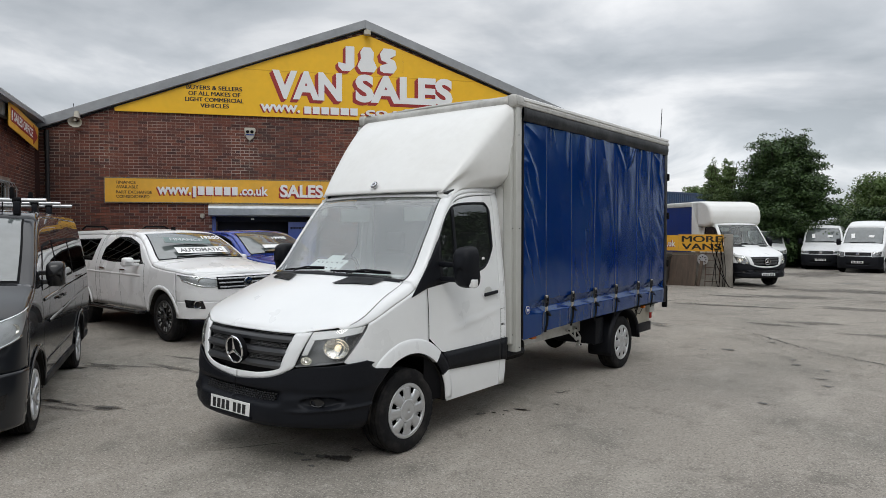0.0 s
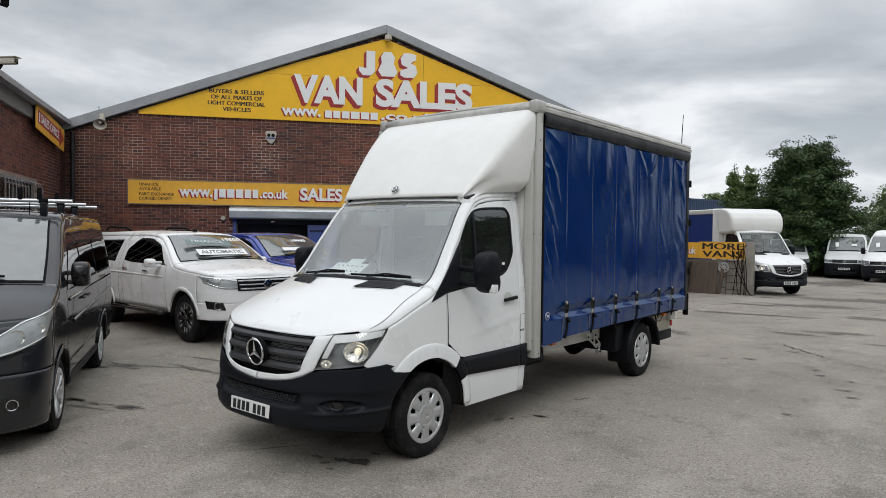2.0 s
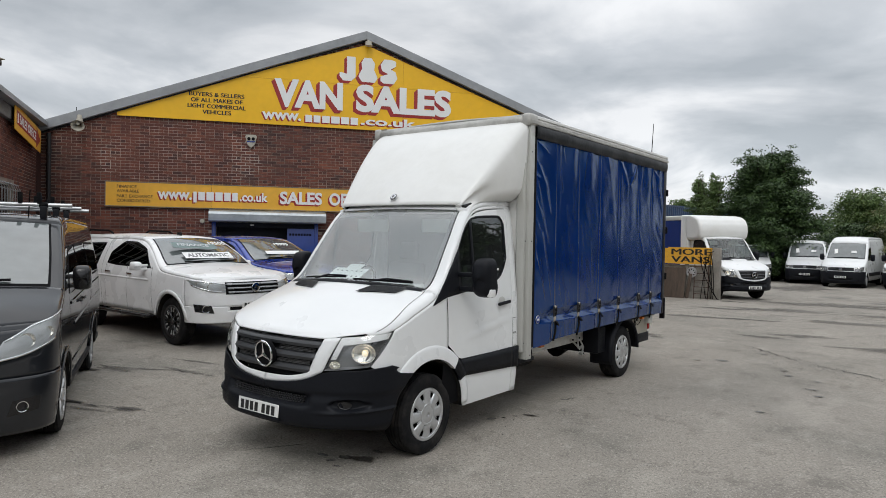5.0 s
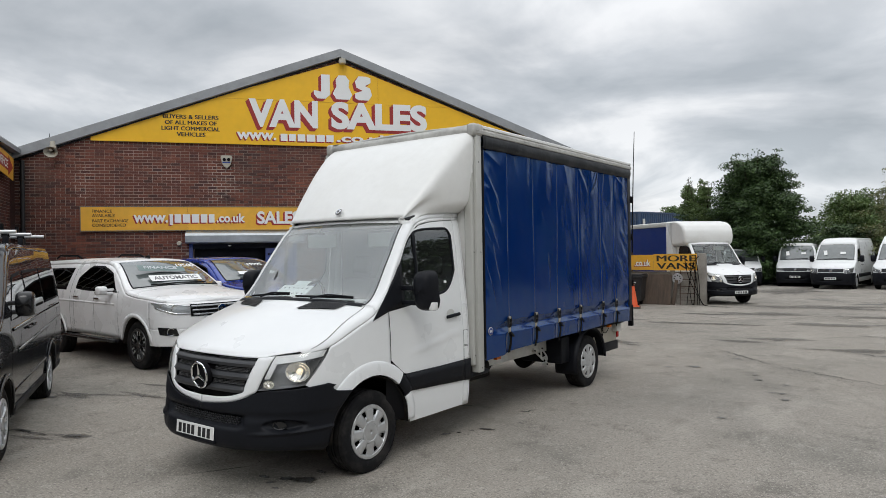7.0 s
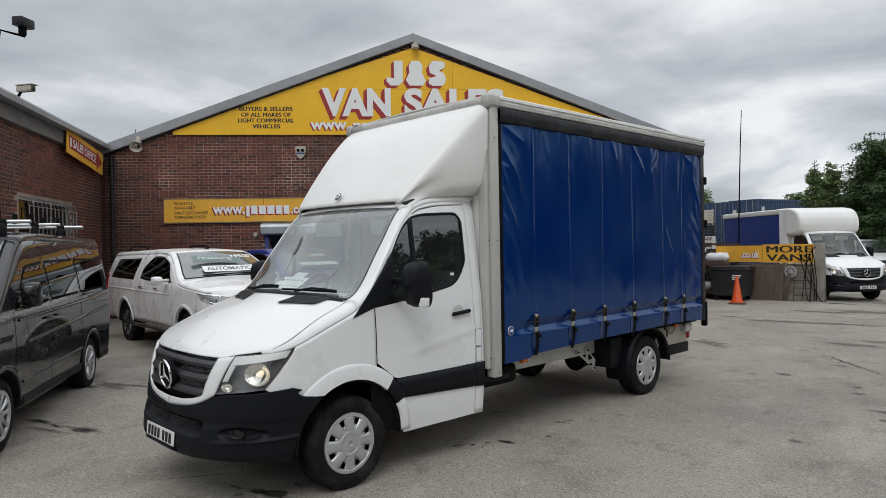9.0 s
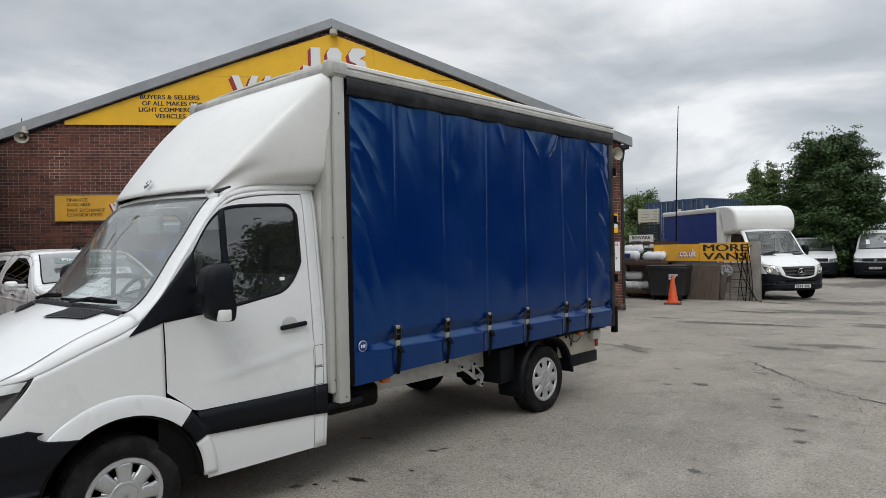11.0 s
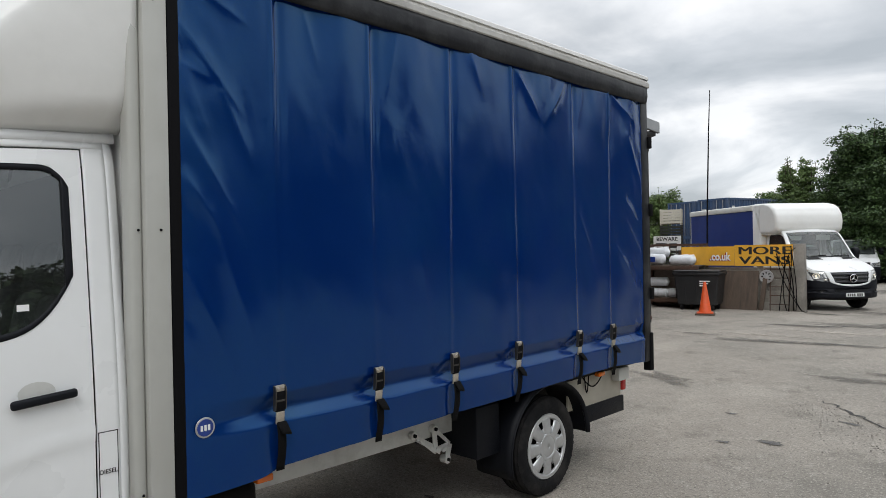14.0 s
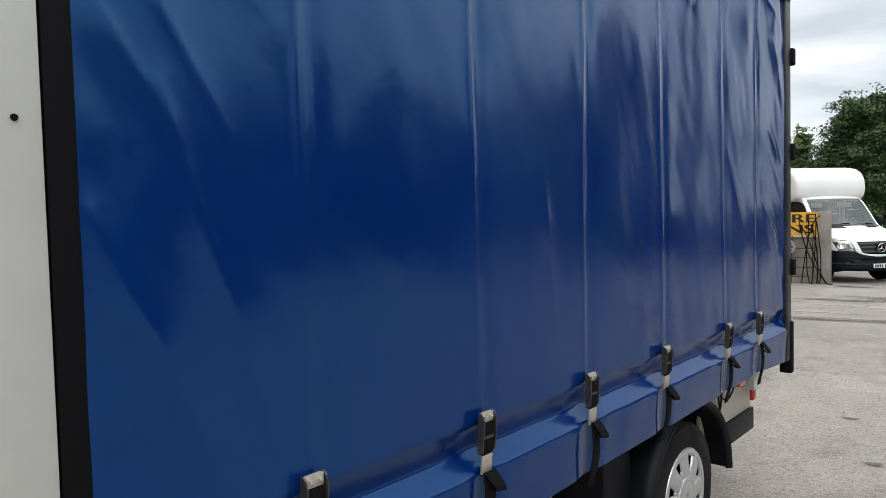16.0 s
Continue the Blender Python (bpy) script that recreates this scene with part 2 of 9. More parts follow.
M["slat"] = material("dark_grey_plastic", (0.030, 0.031, 0.034), 0.42, vary=0.15, fine=60)
M["lamp_inner"] = material("lamp_interior", (0.30, 0.305, 0.315), 0.32, metal=0.45, vary=0.1, fine=25)
M["reflector"] = material("lamp_reflector", (0.90, 0.88, 0.82), 0.22, metal=0.9, vary=0.08, fine=35)
M["lamp_bezel"] = material("dark_lamp_bezel", (0.20, 0.20, 0.205), 0.25, metal=0.6, vary=0.1)
# dark trim lightened: sunlit haze and reflections are put into its colour
M["interior"] = material("grey_cab_trim", (0.30, 0.305, 0.31), 0.7, vary=0.15, fine=60, bump=0.1, bump_scale=300)
M["seat"] = material("dark_seat_cloth", (0.06, 0.062, 0.068), 0.9, vary=0.2, fine=150)
M["paper"] = material("white_paper", (0.86, 0.86, 0.85), 0.7, vary=0.03)
M["ink"] = material("black_ink", (0.015, 0.015, 0.016), 0.6, vary=0.1)
M["plate_white"] = material("white_plate_acrylic", (0.80, 0.80, 0.78), 0.25, coat=0.4, vary=0.02)
M["glass"] = glass("windscreen_glass", (0.86, 0.96, 0.95), 0.0, 0.92, 3.0, 0.11)
M["glass_far"] = glass("plain_screen_glass", (0.80, 0.88, 0.86), 0.02, 0.75, 1.75, 0.08)
M["side_glass"] = glass("tinted_side_glass", (0.90, 0.95, 0.94), 0.0, 0.66, 2.3, 0.01)
M["dark_glass"] = glass("privacy_glass", (0.30, 0.32, 0.33), 0.0, 0.35)
M["lamp_glass"] = glass("lamp_cover_glass", (0.97, 0.98, 0.98), 0.0, 0.92)
M["grille_grey"] = material("satin_grille_grey", (0.34, 0.345, 0.355), 0.28, metal=0.7, vary=0.06)
# strip colour dulled to stand for reflecting glass in front of it
M["faded_strip"] = material("faded_green_strip", (0.16, 0.22, 0.215), 0.4, vary=0.15, fine=12)
# near-black fence tone: the deep shade is put into the colour
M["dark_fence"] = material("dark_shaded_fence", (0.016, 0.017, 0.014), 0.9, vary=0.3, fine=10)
M["grey_paint"] = material("dark_grey_metallic_paint", (0.014, 0.0155, 0.019), 0.45, metal=0.0, spec=0.1, coat=1.0, vary=0.08, fine=400, coat_rough=0.015)
M["blue_paint"] = material("blue_metallic_paint", (0.010, 0.040, 0.30), 0.28, metal=0.3, coat=0.9, vary=0.08, fine=300)
M["pearl"] = material("pearl_white_paint", (0.83, 0.83, 0.83), 0.30, coat=0.4, vary=0.02)
M["alloy_black"] = material("black_alloy", (0.02, 0.02, 0.021), 0.3, metal=0.4, coat=0.4, vary=0.1)
M["yellow"] = material("yellow_sign_board", (0.87, 0.485, 0.008), 0.45, vary=0.04, fine=8, dirt=(0.60, 0.34, 0.02), dirt_amount=0.18, dirt_scale=0.9)
M["yellow2"] = material("faded_yellow_board", (0.80, 0.42, 0.040), 0.5, vary=0.07, fine=8, dirt=(0.45, 0.27, 0.06), dirt_amount=0.35, dirt_scale=1.2)
M["sign_white"] = material("white_sign_vinyl", (0.80, 0.80, 0.79), 0.5, vary=0.03)
M["sign_red"] = material("red_sign_vinyl", (0.33, 0.022, 0.020), 0.5, vary=0.06)
M["brick"] = material("red_brown_brick", (0.2, 0.09, 0.06), 0.85, vary=0.28, fine=35, coarse=0.55, bump=0.5, bump_scale=70,
                      random=("island", [(0.055, 0.021, 0.018), (0.138, 0.046, 0.030), (0.180, 0.058, 0.037), (0.095, 0.032, 0.025), (0.215, 0.074, 0.046), (0.065, 0.027, 0.025), (0.158, 0.053, 0.035)]),
                      dirt=(0.050, 0.034, 0.030), dirt_amount=0.60, dirt_scale=0.7)
M["brick_piece"] = material("red_brown_brick_piece", (0.2, 0.09, 0.06), 0.85, vary=0.28, fine=35, coarse=0.55, bump=0.5, bump_scale=70,
                            random=("object", [(0.055, 0.021, 0.018), (0.138, 0.046, 0.030), (0.180, 0.058, 0.037), (0.095, 0.032, 0.025), (0.215, 0.074, 0.046), (0.065, 0.027, 0.025), (0.158, 0.053, 0.035)]),
                            dirt=(0.050, 0.034, 0.030), dirt_amount=0.60, dirt_scale=0.7)
M["mortar"] = material("mortar", (0.36, 0.295, 0.245), 0.95, vary=0.25, fine=30, coarse=0.5, bump=0.4, dirt=(0.085, 0.062, 0.052), dirt_amount=0.92, dirt_scale=0.42)
M["verge"] = material("grey_metal_verge", (0.30, 0.31, 0.32), 0.5, metal=0.2, vary=0.10, fine=8, stretch=(1, 1, 1), dirt=(0.16, 0.165, 0.17), dirt_amount=0.5, dirt_scale=0.9)
M["roof_sheet"] = material("cement_roof_sheet", (0.30, 0.30, 0.29), 0.85, vary=0.2, fine=6, bump=0.2)
M["fascia_timber"] = material("weathered_timber_fascia", (0.17, 0.165, 0.155), 0.85, vary=0.3, fine=20, bump=0.3, stretch=(1, 1, 6), dirt=(0.08, 0.08, 0.08), dirt_amount=0.6)
M["shutter"] = material("galvanised_shutter_box", (0.44, 0.47, 0.49), 0.4, metal=0.6, vary=0.10, fine=10, dirt=(0.22, 0.24, 0.25), dirt_amount=0.4, dirt_scale=2)
M["blue_steel"] = material("blue_painted_door", (0.012, 0.040, 0.22), 0.4, vary=0.12, fine=8, coat=0.2)
M["dark_room"] = material("dark_interior", (0.015, 0.017, 0.022), 0.9, vary=0.3, fine=4)
M["black_pipe"] = material("black_cast_pipe", (0.016, 0.015, 0.015), 0.5, vary=0.25, fine=20)
M["cream"] = material("aged_cream_plastic", (0.46, 0.43, 0.36), 0.5, vary=0.08, fine=12, dirt=(0.28, 0.26, 0.20), dirt_amount=0.35)
M["concrete"] = material("grey_concrete", (0.27, 0.25, 0.22), 0.9, vary=0.2, fine=30, bump=0.4, bump_scale=60, dirt=(0.13, 0.115, 0.10), dirt_amount=0.6, dirt_scale=2)
M["ply"] = material("weathered_plywood", (0.095, 0.068, 0.050), 0.85, vary=0.3, fine=12, bump=0.3, stretch=(6, 6, 1), dirt=(0.04, 0.03, 0.026), dirt_amount=0.6, dirt_scale=1.5)
M["bin"] = material("black_bin_plastic", (0.014, 0.015, 0.017), 0.5, vary=0.2, fine=15, dirt=(0.05, 0.048, 0.045), dirt_amount=0.4)
M["orange"] = material("orange_cone_plastic", (0.72, 0.095, 0.018), 0.5, vary=0.10, fine=12, dirt=(0.30, 0.07, 0.03), dirt_amount=0.4, dirt_scale=5)
M["rust"] = material("rusty_steel", (0.085, 0.045, 0.030), 0.8, vary=0.35, fine=25, bump=0.4, dirt=(0.03, 0.025, 0.022), dirt_amount=0.6, dirt_scale=6)
M["wrap"] = material("plastic_wrap", (0.66, 0.68, 0.71), 0.35, vary=0.12, fine=20, bump=0.6, bump_scale=22)
M["container"] = material("blue_container_paint", (0.022, 0.055, 0.125), 0.5, vary=0.2, fine=6, dirt=(0.09, 0.07, 0.06), dirt_amount=0.3, dirt_scale=1.5)
M["leaf_dark"] = material("dark_green_leaves", (0.030, 0.062, 0.016), 0.6, vary=0.25, fine=2.5, coarse=0.6, random=("island", [(0.016, 0.036, 0.010), (0.036, 0.074, 0.018), (0.060, 0.108, 0.024), (0.026, 0.060, 0.014)]))
M["leaf_mid"] = material("mid_green_leaves", (0.05, 0.085, 0.02), 0.6, vary=0.25, fine=2.5, coarse=0.6, random=("island", [(0.053, 0.098, 0.024), (0.093, 0.150, 0.039), (0.128, 0.180, 0.051), (0.068, 0.120, 0.030)]))
M["leaf_olive"] = material("olive_leaves", (0.07, 0.085, 0.03), 0.6, vary=0.25, fine=2.5, coarse=0.6, random=("island", [(0.088, 0.105, 0.038), (0.149, 0.166, 0.060), (0.175, 0.166, 0.074), (0.096, 0.140, 0.044)]))
M["bark"] = material("bark", (0.045, 0.034, 0.025), 0.9, vary=0.3, fine=15, bump=0.6, bump_scale=20, stretch=(1, 1, 0.2))
M["tar"] = material("crack_filler", (0.035, 0.032, 0.030), 0.7, vary=0.3, fine=20)
M["stone"] = material("loose_grit", (0.22, 0.20, 0.175), 0.9, vary=0.3, random=("island", [(0.10, 0.09, 0.08), (0.24, 0.22, 0.19), (0.36, 0.34, 0.30)]))


def stain(name, color, rough, solid=0.9):
    """Patchy stain: covers fully in the middle and breaks up to its rim."""
    m = material(name, color, rough, vary=0.3, fine=14, bump=0.3, bump_scale=60)
    N, L = m.node_tree.nodes, m.node_tree.links
    at = N.new("ShaderNodeAttribute"); at.attribute_name = "cover"
    tc = N.new("ShaderNodeTexCoord")
    ns = N.new("ShaderNodeTexNoise"); ns.inputs["Scale"].default_value, ns.inputs["Detail"].default_value, ns.inputs["Roughness"].default_value = 5.0, 12.0, 0.78
    L.new(tc.outputs["Object"], ns.inputs["Vector"])
    a = N.new("ShaderNodeMath"); a.operation = "MULTIPLY_ADD"; a.inputs[1].default_value = 2.4
    L.new(ns.outputs["Fac"], a.inputs[0]); L.new(at.outputs["Fac"], a.inputs[2])
    r = N.new("ShaderNodeMapRange"); r.inputs["From Min"].default_value, r.inputs["From Max"].default_value, r.inputs["To Max"].default_value = 1.42, 2.05, solid
    L.new(a.outputs[0], r.inputs["Value"])
    L.new(r.outputs[0], N["Principled BSDF"].inputs["Alpha"])
    return m


M["oil"] = stain("oily_wet_patch", (0.022, 0.020, 0.018), 0.32, 0.95)
M["stain"] = stain("dark_ground_stain", (0.120, 0.110, 0.098), 0.85, 0.60)
M["pale_patch"] = stain("pale_worn_concrete", (0.40, 0.365, 0.318), 0.9, 0.75)
bulb = M["bulb"] = material("lit_bulb", (0.9, 0.85, 0.7), 0.3)
bulb.node_tree.nodes["Principled BSDF"].inputs["Emission Color"].default_value = (1.0, 0.84, 0.60, 1)
bulb.node_tree.nodes["Principled BSDF"].inputs["Emission Strength"].default_value = 0.8


# ---- mesh helpers ----
def part(name, bm, mat, parent=None, label="", smooth=40, solid=0.0, bevel=0.0, m=None):
    """One mesh object from a bmesh, under its thing or part."""
    me = bpy.data.meshes.new(name)
    if smooth:
        for f in bm.faces:
            f.smooth = True
    bm.to_mesh(me)
    bm.free()
    if smooth:
        me.set_sharp_from_angle(angle=radians(smooth))
    me.materials.append(M[mat] if isinstance(mat, str) else mat)
    ob = new(name, me)
    if parent is not None:
        ob.parent = parent
    if m is not None:
        ob.matrix_basis = m
    if solid:
        md = ob.modifiers.new("thickness", "SOLIDIFY")
        md.thickness, md.offset = solid, -1
    if bevel:
        md = ob.modifiers.new("edge", "BEVEL")
        md.width, md.segments, md.limit_method = bevel, 2, "ANGLE"
    return tagged(ob, label=label)


def thing(name, label, category, group="", m=None, kind=""):
    ob = new(name)
    ob.empty_display_size = 0.2
    if m is not None:
        ob.matrix_basis = m
    return tagged(ob, label, category, group, kind)


def box(bm, x0, x1, y0, y1, z0, z1, m=None):
    vs = [bm.verts.new((x, y, z)) for x in (x0, x1) for y in (y0, y1) for z in (z0, z1)]
    for a in ((0, 1, 3, 2), (4, 6, 7, 5), (0, 4, 5, 1), (2, 3, 7, 6), (0, 2, 6, 4), (1, 5, 7, 3)):
        bm.faces.new([vs[i] for i in a])
    if m is not None:
        for v in vs:
            v.co = m @ v.co
    return vs


def boxed(x0, x1, y0, y1, z0, z1, r=0.0, seg=2, m=None):
    bm = bmesh.new()
    box(bm, x0, x1, y0, y1, z0, z1)
    if r:
        bmesh.ops.bevel(bm, geom=bm.edges[:], offset=r, segments=seg, affect="EDGES", profile=0.5)
    if m is not None:
        bm.transform(m)
    return bm


def grid(bm, fn, nu, nv, flip=False, closed_u=False):
    vs = [[bm.verts.new(fn(i / nu, j / nv)) for j in range(nv + 1)] for i in range(nu if closed_u else nu + 1)]
    k = len(vs)
    for i in range(nu):
        for j in range(nv):
            q = [vs[i][j], vs[(i + 1) % k][j], vs[(i + 1) % k][j + 1], vs[i][j + 1]]
            if len({v for v in q}) == 4:
                try:
                    bm.faces.new(q[::-1] if flip else q)
                except ValueError:
                    pass
    return vs


def cyl(bm, p0, p1, r0, r1=None, seg=14, caps=True):
    p0, p1 = Vector(p0), Vector(p1)
    r1 = r0 if r1 is None else r1
    q = (p1 - p0).to_track_quat("Z", "Y").to_matrix()
    rings = []
    for p, r in ((p0, r0), (p1, r1)):
        rings.append([bm.verts.new(p + q @ Vector((r * math.cos(2 * math.pi * i / seg), r * math.sin(2 * math.pi * i / seg), 0))) for i in range(seg)])
    for i in range(seg):
        j = (i + 1) % seg
        bm.faces.new((rings[0][i], rings[0][j], rings[1][j], rings[1][i]))
    if caps:
        bm.faces.new(rings[0][::-1]); bm.faces.new(rings[1])


def tube(bm, pts, r, seg=8):
    pts = [Vector(p) for p in pts]
    rings = []
    for i, p in enumerate(pts):
        d = (pts[min(i + 1, len(pts) - 1)] - pts[max(i - 1, 0)]).normalized()
        ref = Vector((0, 0, 1)) if abs(d.z) < 0.9 else Vector((0, 1, 0))
        a = d.cross(ref).normalized(); b = a.cross(d)
        rr = r(i / max(1, len(pts) - 1)) if callable(r) else r
        rings.append([bm.verts.new(p + rr * (math.cos(t) * a + math.sin(t) * b)) for t in (2 * math.pi * k / seg for k in range(seg))])
    for A, B in zip(rings, rings[1:]):
        for k in range(seg):
            bm.faces.new((A[k], A[(k + 1) % seg], B[(k + 1) % seg], B[k]))
    bm.faces.new(rings[0][::-1]); bm.faces.new(rings[-1])


def lathe(bm, profile, seg, m=None):
    """Profile of (along x, radius) turned about the x axis."""
    rings = []
    for x, r in profile:
        rings.append([bm.verts.new((x, r * math.cos(2 * math.pi * k / seg), r * math.sin(2 * math.pi * k / seg))) for k in range(seg)])
    for A, B in zip(rings, rings[1:]):
        for k in range(seg):
            bm.faces.new((A[k], B[k], B[(k + 1) % seg], A[(k + 1) % seg]))
    if m is not None:
        for ring in rings:
            for v in ring:
                v.co = m @ v.co
    return rings


def prism(bm, poly, d0, d1, place):
    """Polygon of (a, b) pulled from depth d0 to d1; place(a, b, d) gives the point."""
    A = [bm.verts.new(place(a, b, d0)) for a, b in poly]
    B = [bm.verts.new(place(a, b, d1)) for a, b in poly]
    n = len(poly)
    bm.faces.new(A[::-1]); bm.faces.new(B)
    for i in range(n):
        bm.faces.new((A[i], A[(i + 1) % n], B[(i + 1) % n], B[i]))


def spline(xs, ys):
    """A smooth curve through the pairs, without overshoot."""
    xs, ys = np.array(xs, float), np.array(ys, float)
    h, d = np.diff(xs), np.diff(ys) / np.diff(xs)
    m = np.zeros(len(xs))
    m[0], m[-1] = d[0], d[-1]
    for i in range(1, len(xs) - 1):
        if d[i - 1] * d[i] > 0:
            w1, w2 = 2 * h[i] + h[i - 1], h[i] + 2 * h[i - 1]
            m[i] = (w1 + w2) / (w1 / d[i - 1] + w2 / d[i])

    def at(x):
        x = min(max(x, xs[0]), xs[-1])
        i = min(int(np.searchsorted(xs, x, side="right")) - 1, len(xs) - 2)
        t = (x - xs[i]) / h[i]
        return float((2 * t**3 - 3 * t**2 + 1) * ys[i] + (t**3 - 2 * t**2 + t) * h[i] * m[i] + (3 * t**2 - 2 * t**3) * ys[i + 1] + (t**3 - t**2) * h[i] * m[i + 1])
    return at


def along(pts, t):
    """The point at a share t of a polyline's length."""
    p = np.array(pts, float)
    s = np.r_[0, np.cumsum(np.linalg.norm(np.diff(p, axis=0), axis=1))]
    return [float(np.interp(t * s[-1], s, p[:, k])) for k in range(p.shape[1])]


TEXTS = {}


def lettering(name, words, mat, parent, width, height, at, m, bold=0.0, depth=0.004, label="", align="LEFT"):
    """Words as a mesh with the built-in font, drawn to a width and height with the lower left corner at a point of the plane m."""
    key = (words, bold)
    if key not in TEXTS:
        cu = bpy.data.curves.new("letters", "FONT")
        cu.body, cu.offset, cu.extrude, cu.resolution_u = words, bold, 0.01, 4
        ob = new("letters", cu)
        bpy.context.view_layer.update()
        me = bpy.data.meshes.new_from_object(ob.evaluated_get(bpy.context.evaluated_depsgraph_get()))
        bpy.data.objects.remove(ob)
        TEXTS[key] = me
    me = TEXTS[key].copy()
    co = np.zeros(len(me.vertices) * 3)
    me.vertices.foreach_get("co", co)
    co = co.reshape(-1, 3)
    lo, hi = co.min(0), co.max(0)
    co = (co - lo) / np.maximum(hi - lo, 1e-6) * np.array([width, height, depth]) + np.array([at[0], at[1], 0.0])
    me.vertices.foreach_set("co", co.ravel())
    me.materials.clear()
    me.materials.append(M[mat])
    if height < 0.15:
        ob = new(name, me)
        ob.parent = parent
        ob.matrix_basis = m
        return tagged(ob, label=label)
    # large words: every letter a piece of its own
    polys = [tuple(p.vertices) for p in me.polygons]
    order = sorted(range(len(polys)), key=lambda i: min(co[v][0] for v in polys[i]))
    letters, reach = [], -1e9
    for i in order:
        a, b = min(co[v][0] for v in polys[i]), max(co[v][0] for v in polys[i])
        if a > reach + 1e-5:
            letters.append([])
        letters[-1].append(i)
        reach = max(reach, b)
    for group_ in letters:
        used = sorted({v for i in group_ for v in polys[i]})
        at_ = {v: k for k, v in enumerate(used)}
        one = bpy.data.meshes.new("letter")
        one.from_pydata([tuple(co[v]) for v in used], [], [tuple(at_[v] for v in polys[i]) for i in group_])
        one.materials.append(M[mat])
        ob = new("letter_shade" if name.endswith("_shade") else "letter_edge" if name.endswith("_edge") else "letter", one)
        ob.parent = parent
        ob.matrix_basis = m
        tagged(ob, label=label)
    return ob


def ground_z(x, y):
    """The yard falls very gently away to the far end and rises a little to the sales building."""
    return -0.011 * max(0.0, y - 8.0) + 0.015 * min(6.5, max(0.0, -x - 1.5)) * min(1.0, max(0.0, (14.0 - y) / 6.0))


# ---- vehicle bodies ----
class Shell:
    """The upright skin of a vehicle: a plan outline that is rounded at the nose, its width and nose set by height.
    Local axes: x to the vehicle's left, y to its rear, front axle at y = 0."""

    def __init__(self, widths, noses, corner, power):
        self.w, self.nose, self.yc, self.n = spline(*widths), spline(*noses), corner, power

    def turn_y(self, y, z):
        d = self.yc - self.nose(z)
        return 1 + y - self.yc if y >= self.yc else math.acos(min(1, max(0, (self.yc - y) / d)) ** (self.n / 2)) / (math.pi / 2)

    def turn_x(self, x, z):
        return math.asin(min(1, abs(x) / self.w(z)) ** (self.n / 2)) / (math.pi / 2) * (1 if x >= 0 else -1)

    def at(self, q, z, side=1, off=0.0):
        w, d, s = self.w(z) + off, self.yc - self.nose(z) + off, (-1 if q < 0 else 1) * side
        q = abs(q)
        if q >= 1:
            return Vector((s * w, self.yc + q - 1, z))
        a = q * math.pi / 2
        return Vector((s * w * math.sin(a) ** (2 / self.n), self.yc - d * max(0.0, math.cos(a)) ** (2 / self.n), z))

    def S(self, y, z):
        return (self.turn_y(y, z), z)

    def X(self, x, z):
        return (self.turn_x(x, z), z)

    def strip(self, bm, low, high, nv, side=1, off=0.0, swell=0.0):
        """A skin panel between two rows of points of equal number."""
        k = len(low) - 1

        def fn(u, v):
            i = round(u * k)
            (q0, z0), (q1, z1) = low[i], high[i]
            o = off + swell * 4 * v * (1 - v)
            return self.at(q0 + (q1 - q0) * v, z0 + (z1 - z0) * v, side, o)
        grid(bm, fn, k, nv, flip=side < 0)

    def side(self, bm, ya, yb, lo, hi, ny, nz, side=1, off=0.0, swell=0.0):
        ys = [ya + (yb - ya) * i / ny for i in range(ny + 1)]
        f = lambda g, y: g(y) if callable(g) else g
        self.strip(bm, [self.S(y, f(lo, y)) for y in ys], [self.S(y, f(hi, y)) for y in ys], nz, side, off, swell)

    def front(self, bm, xa, xb, lo, hi, nx, nz, off=0.0, swell=0.0):
        xs = [xa + (xb - xa) * i / nx for i in range(nx + 1)]
        f = lambda g, x: g(x) if callable(g) else g
        self.strip(bm, [self.X(x, f(lo, x)) for x in xs], [self.X(x, f(hi, x)) for x in xs], nz, 1, off, swell)

    def patch(self, bm, low, high, nu, nv, side=1, off=0.0, swell=0.0):
        """As strip, between two rows of points of any number, shared out by length."""
        self.strip(bm, [along(low, i / nu) for i in range(nu + 1)], [along(high, i / nu) for i in range(nu + 1)], nv, side, off, swell)


